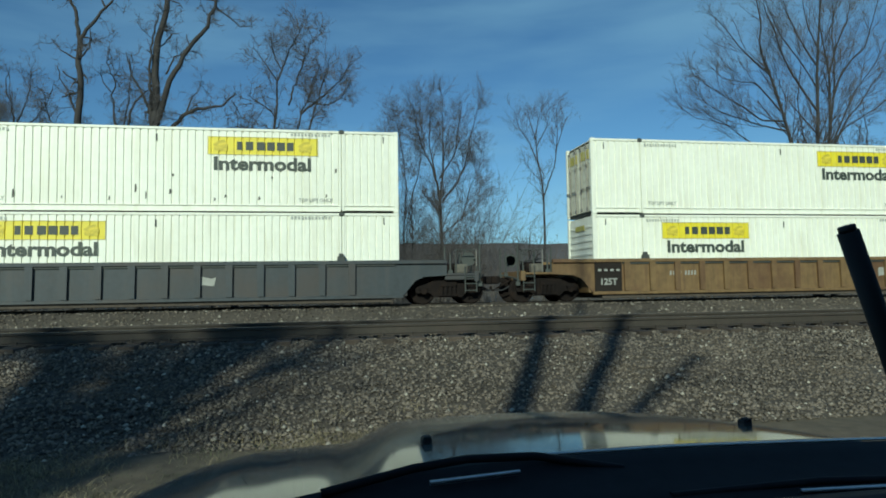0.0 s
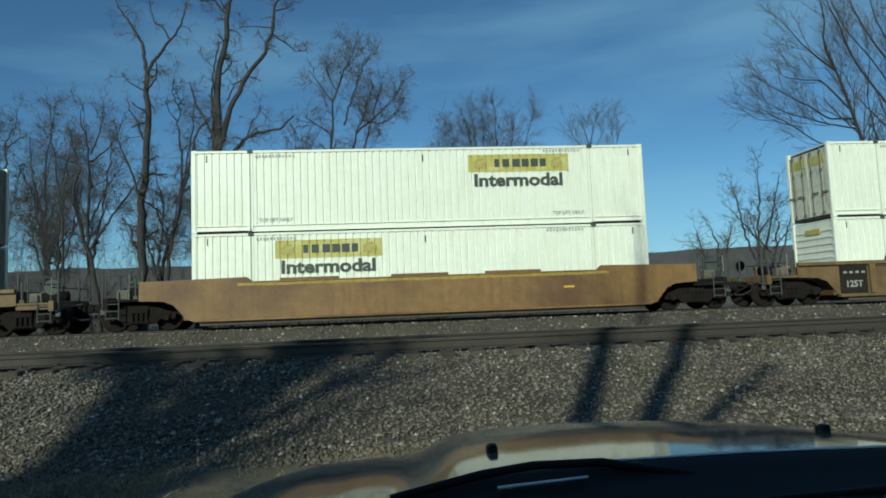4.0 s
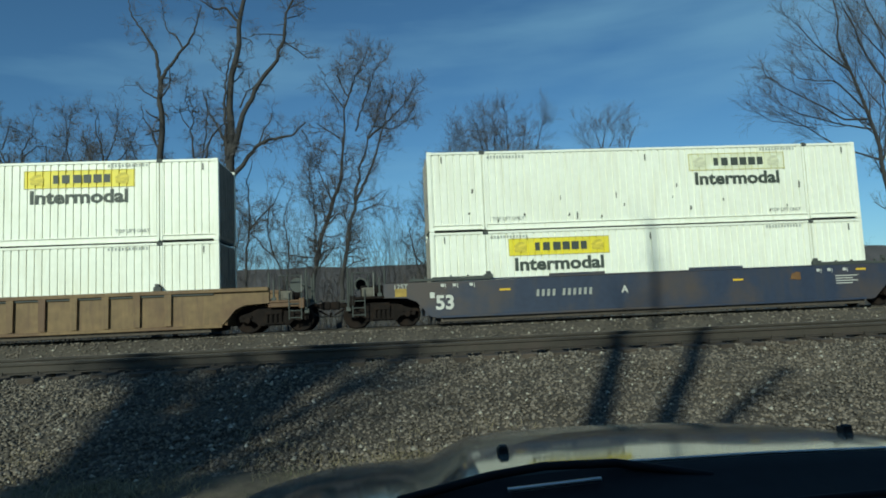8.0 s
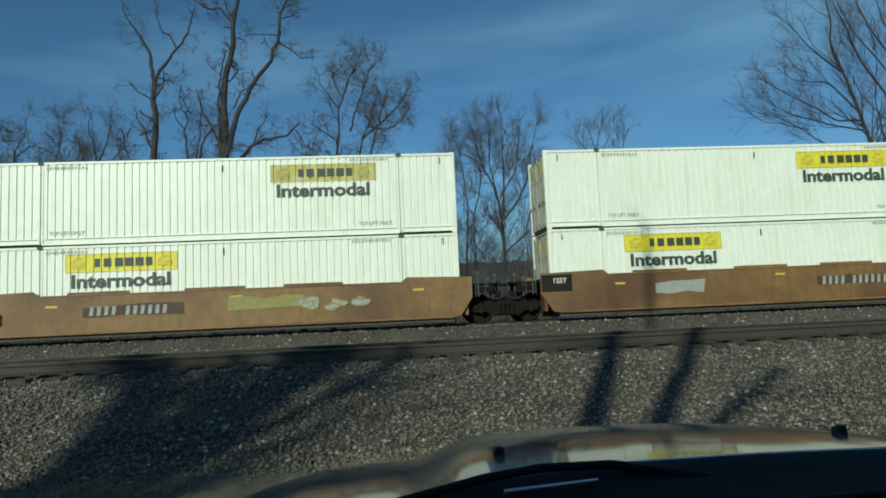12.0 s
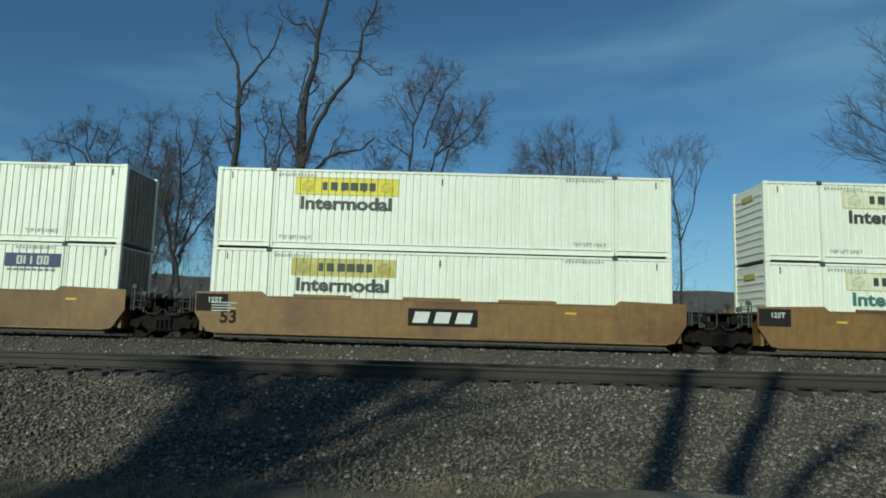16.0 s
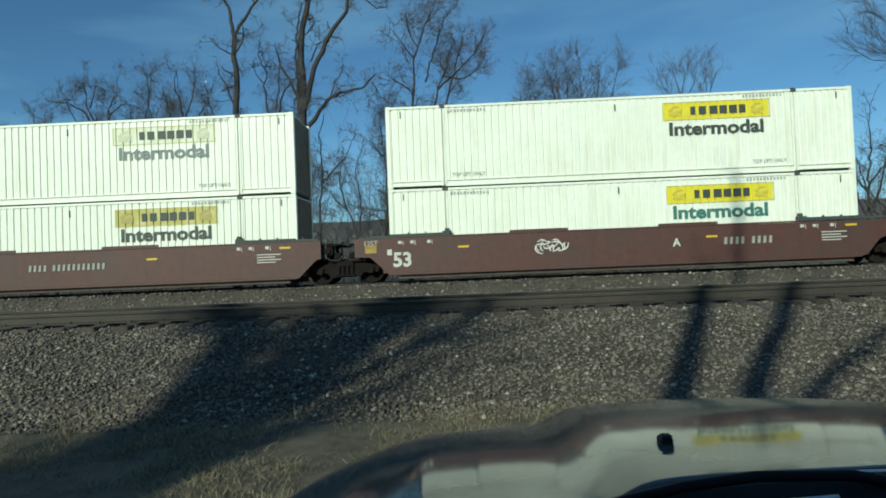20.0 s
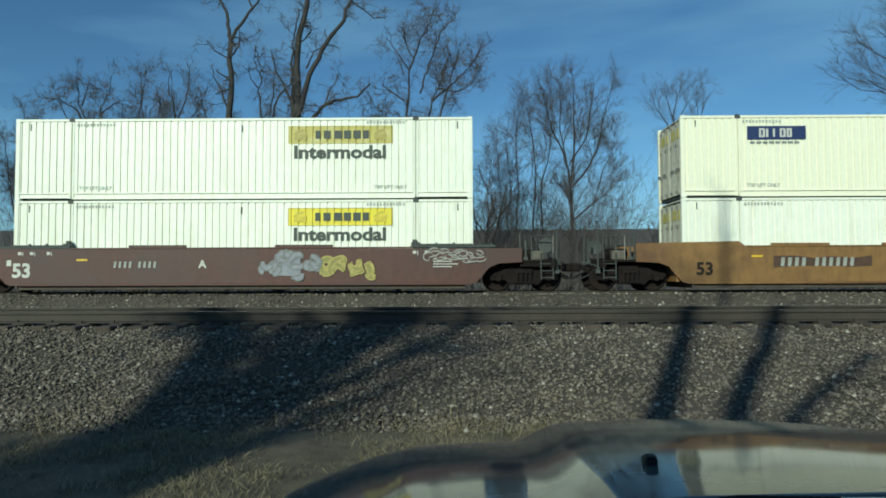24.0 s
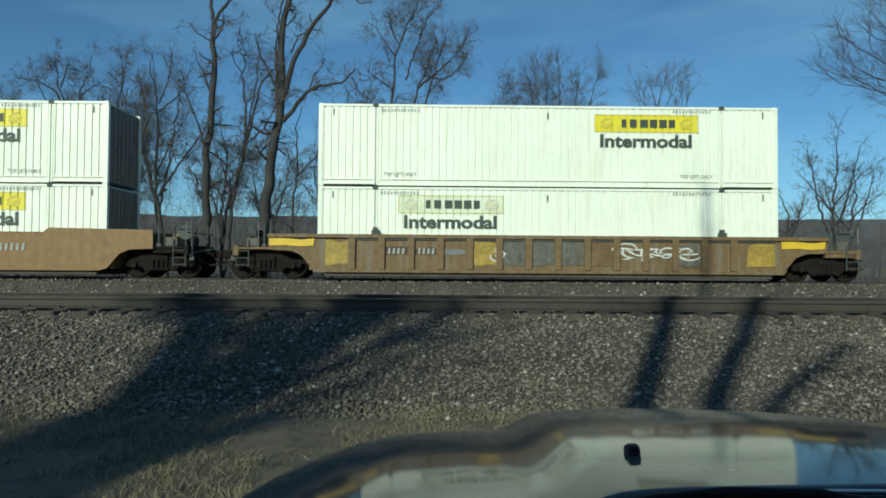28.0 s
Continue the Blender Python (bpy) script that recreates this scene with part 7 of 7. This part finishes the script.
for s in (-1, 1):
    x = CAR_X + 0.95 * s
    part("fender", data_mesh("fender", *fender_mesh(s), "paint", True), car)
    wheel = part("wheel", data_mesh("tyre", *turned([(0.18, -0.11), (0.30, -0.11), (0.345, -0.08), (0.345, 0.08), (0.30, 0.11), (0.18, 0.11)], 28), "rubber", True), car, "black tyre on a steel rim", pose(CAR_X + 0.80 * s, 4.10, 0.245, 0, 0, 90))
    part("rim", data_mesh("rim", *turned([(0.05, -0.09), (0.19, -0.10), (0.19, 0.10), (0.05, 0.09)], 20), "steel"), wheel)
part("front_bumper", data_mesh("front_bumper", *block(CAR_X - 0.9, CAR_X + 0.9, 4.72, 4.92, 0.28, 0.62, 0.05), "paint"), car)


def cowl_lip(x):
    """Height of the black cowl's far lip under the windscreen."""
    return float(np.interp(x, [0.10, 0.20, 0.40, 0.53, 0.604, 0.668, 0.746, 0.80, 0.985, 1.22, 1.5, 1.75, 1.85], [1.03, 1.09, 1.140, 1.164, 1.175, 1.183, 1.187, 1.190, 1.190, 1.185, 1.176, 1.163, 1.12]))


def cowl_mesh():
    xs = np.linspace(CAR_X - 0.85, CAR_X + 0.85, 60)
    prof = ((3.10, -0.060), (3.16, -0.030), (3.22, -0.018), (3.275, -0.008), (3.295, 0.0), (3.303, -0.003), (3.306, -0.05))
    v = [(x, y, cowl_lip(x) + up) for y, up in prof for x in xs]
    n = len(xs)
    return v, [(j * n + i, j * n + i + 1, (j + 1) * n + i + 1, (j + 1) * n + i) for j in range(len(prof) - 1) for i in range(n - 1)]


def strip(x0, x1, y, up, r, n=10):
    """A thin round strip that follows the cowl's lip."""
    xs = np.linspace(x0, x1, n)
    return tubes([([(a, y, cowl_lip(a) + up) for a in xs], np.full(n, r))], lambda q: 6)


cowl = part("cowl", data_mesh("cowl", *cowl_mesh(), "cowl", True), car, "black plastic cowl under the windscreen")
# pale strip added as the bright highlight along the cowl's lip
part("cowl_seal", quick_mesh("cowl_seal", *strip(0.80, 1.62, 3.303, 0.001, 0.0022, 20), "trim", True), cowl, "thin pale strip made as the glint on the cowl's edge")
for x in (0.711, 1.225):
    part("washer_nozzle", data_mesh("washer_nozzle", *joined(block(-0.0075, 0.0075, -0.010, 0.010, -0.006, 0.009, 0.002), block(-0.0065, 0.0065, -0.011, 0.003, 0.008, 0.0125, 0.002)), "rubber"), car, "small black washer nozzle", pose(x, 3.519, hood_z(x, 3.519)))
for rows, blade in ((((0.56, 3.285, 0.001), (0.66, 3.29, 0.006), (0.72, 3.29, 0.009), (0.80, 3.288, 0.004), (0.90, 3.27, -0.012)), (0.675, 0.775, 3.262, -0.004)),
                    (((0.92, 3.20, -0.024), (1.10, 3.205, -0.019), (1.30, 3.20, -0.021), (1.60, 3.19, -0.025)), (1.06, 1.19, 3.185, -0.022))):
    pts = [(x, y, cowl_lip(x) + up) for x, y, up in rows]
    arm = part("wiper", quick_mesh("wiper", *tubes([(pts, np.full(len(pts), 0.0048))], lambda q: 8), "cowl", True), car, "black wiper arm at rest")
    # pale strip added as the highlight beside each wiper arm
    part("blade", quick_mesh("blade", *strip(blade[0], blade[1], blade[2], blade[3], 0.0028), "trim", True), arm, "thin pale strip made as a glint by the wiper")


def dash_mesh():
    """Dashboard top: nearly level, its far lip bowed down towards the driver's side."""
    xs, ys = np.linspace(CAR_X - 0.74, CAR_X + 0.78, 40), np.array([2.86, 2.88, 2.92, 2.96, 3.0, 3.04, 3.08, 3.095, 3.10])
    lift = [-0.06, -0.03, -0.016, -0.012, -0.010, -0.006, 0.0, 0.0, -0.03]
    v = []
    for y, up in zip(ys, lift):
        for x in xs:
            lip = float(np.interp(x, [0.23, 0.40, 0.54, 0.65, 0.80, 0.95, 1.3, 1.75], [1.125, 1.145, 1.164, 1.180, 1.188, 1.193, 1.193, 1.185]))
            v.append((x, y, lip + up))
    n = len(xs)
    f = [(j * n + i, j * n + i + 1, (j + 1) * n + i + 1, (j + 1) * n + i) for j in range(len(ys) - 1) for i in range(n - 1)]
    k = len(v)
    v += [(x, 2.85, 0.75) for x in xs]
    f += [(i + 1, i, k + i, k + i + 1) for i in range(n - 1)]
    return v, f


part("dashboard", data_mesh("dashboard", *dash_mesh(), "dash", True), car, "black vinyl dashboard top")


# unseen cabin round and behind the camera, plain and closed to shade the dashboard
def shell(stations):
    """Rounded tube of body sections: (y, half width, height of the waist, half width of the roof, roof height)."""
    v, f = [], []
    for k, (y, w, waist, rw, top) in enumerate(stations):
        side = [(w - 0.06, 0.30), (w, 0.42), (w + 0.01, 0.70), (w - 0.02, waist), (rw + 0.05, waist + (top - waist) * 0.72), (rw - 0.04, top - 0.035), (rw * 0.6, top)]
        ring = [(CAR_X + q, y, z) for q, z in side] + [(CAR_X - q, y, z) for q, z in side[::-1]]
        v += ring
        n = len(ring)
        if k:
            f += [((k - 1) * n + i, (k - 1) * n + (i + 1) % n, k * n + (i + 1) % n, k * n + i) for i in range(n)]
    f.append(tuple(range(n))[::-1])
    return v, f


cabin = part("cabin", data_mesh("cabin", *shell([(-1.05, 0.70, 0.85, 0.50, 1.05), (-0.95, 0.86, 0.95, 0.55, 1.25), (-0.5, 0.90, 1.0, 0.58, 1.62), (0.4, 0.92, 1.0, 0.62, 1.74), (1.6, 0.93, 1.0, 0.66, 1.76), (2.40, 0.93, 1.0, 0.64, 1.72), (2.70, 0.92, 1.0, 0.62, 1.66)]), "paint", True), car, "unseen plain dark grey cabin that shades the dashboard")
skin = cabin.modifiers.new("skin", "SOLIDIFY")
skin.thickness, skin.offset = 0.03, -1
for s in (-1, 1):
    part("door_sill", data_mesh("door_sill", *block(min(CAR_X + 0.87 * s, CAR_X + 0.93 * s), max(CAR_X + 0.87 * s, CAR_X + 0.93 * s), 2.68, 3.26, 0.32, 0.72, 0.02), "paint"), car)
    hub = pose(CAR_X + 0.80 * s, -0.05 + 0.30, 0.245, 0, 0, 90)
    wheel = part("wheel", bpy.data.meshes["tyre"], car, "black tyre on a steel rim", hub)
    part("rim", bpy.data.meshes["rim"], wheel)
part("floor_pan", data_mesh("floor_pan", *block(CAR_X - 0.84, CAR_X + 0.84, 2.62, 3.14, 0.30, 0.34, 0.01), "cowl"), car)
part("firewall", data_mesh("firewall", *block(CAR_X - 0.85, CAR_X + 0.85, 3.11, 3.15, 0.30, 1.02, 0.01), "cowl"), car)
antenna = tagged(new("radio_antenna", data_mesh("radio_antenna", *joined(bar((1.046, 3.0, 1.200), (0.969, 3.0, 1.426), 0.0082, 18), bar((0.969, 3.0, 1.426), (0.9675, 3.0, 1.4305), 0.0065, 18), bar((1.049, 3.0, 1.192), (1.040, 3.0, 1.222), 0.012, 18)), "rubber", True)),
                 "black rubber stub antenna standing on the dashboard", "antenna")


# ---- what moves: the whole train, and its wheels turning ----
def motions():
    times = [0, 1, 2, 4, 6, 8, 10, 12, 14, 16, 18, 20, 22, 24, 26, 27, 28]
    for ob, x, z in TRAIN:
        walk(ob, [(t, pose(train_x(t) + x, FAR_Y, z)) for t in times])
    steps = [k / FPS for k in range(28 * FPS + 1)]
    for e in (-1, 1):
        first = WHEELS[e][0]
        walk(first, [(t, pose(0.89 * e, 0, 0.457, 0, math.degrees((train_x(t) - train_x(0)) / 0.457), 0)) for t in steps])
        for w in WHEELS[e][1:]:
            keys = w.animation_data_create()
            w.rotation_mode = "QUATERNION"
            keys.action, keys.action_slot = first.animation_data.action, first.animation_data.action_slot


motions()
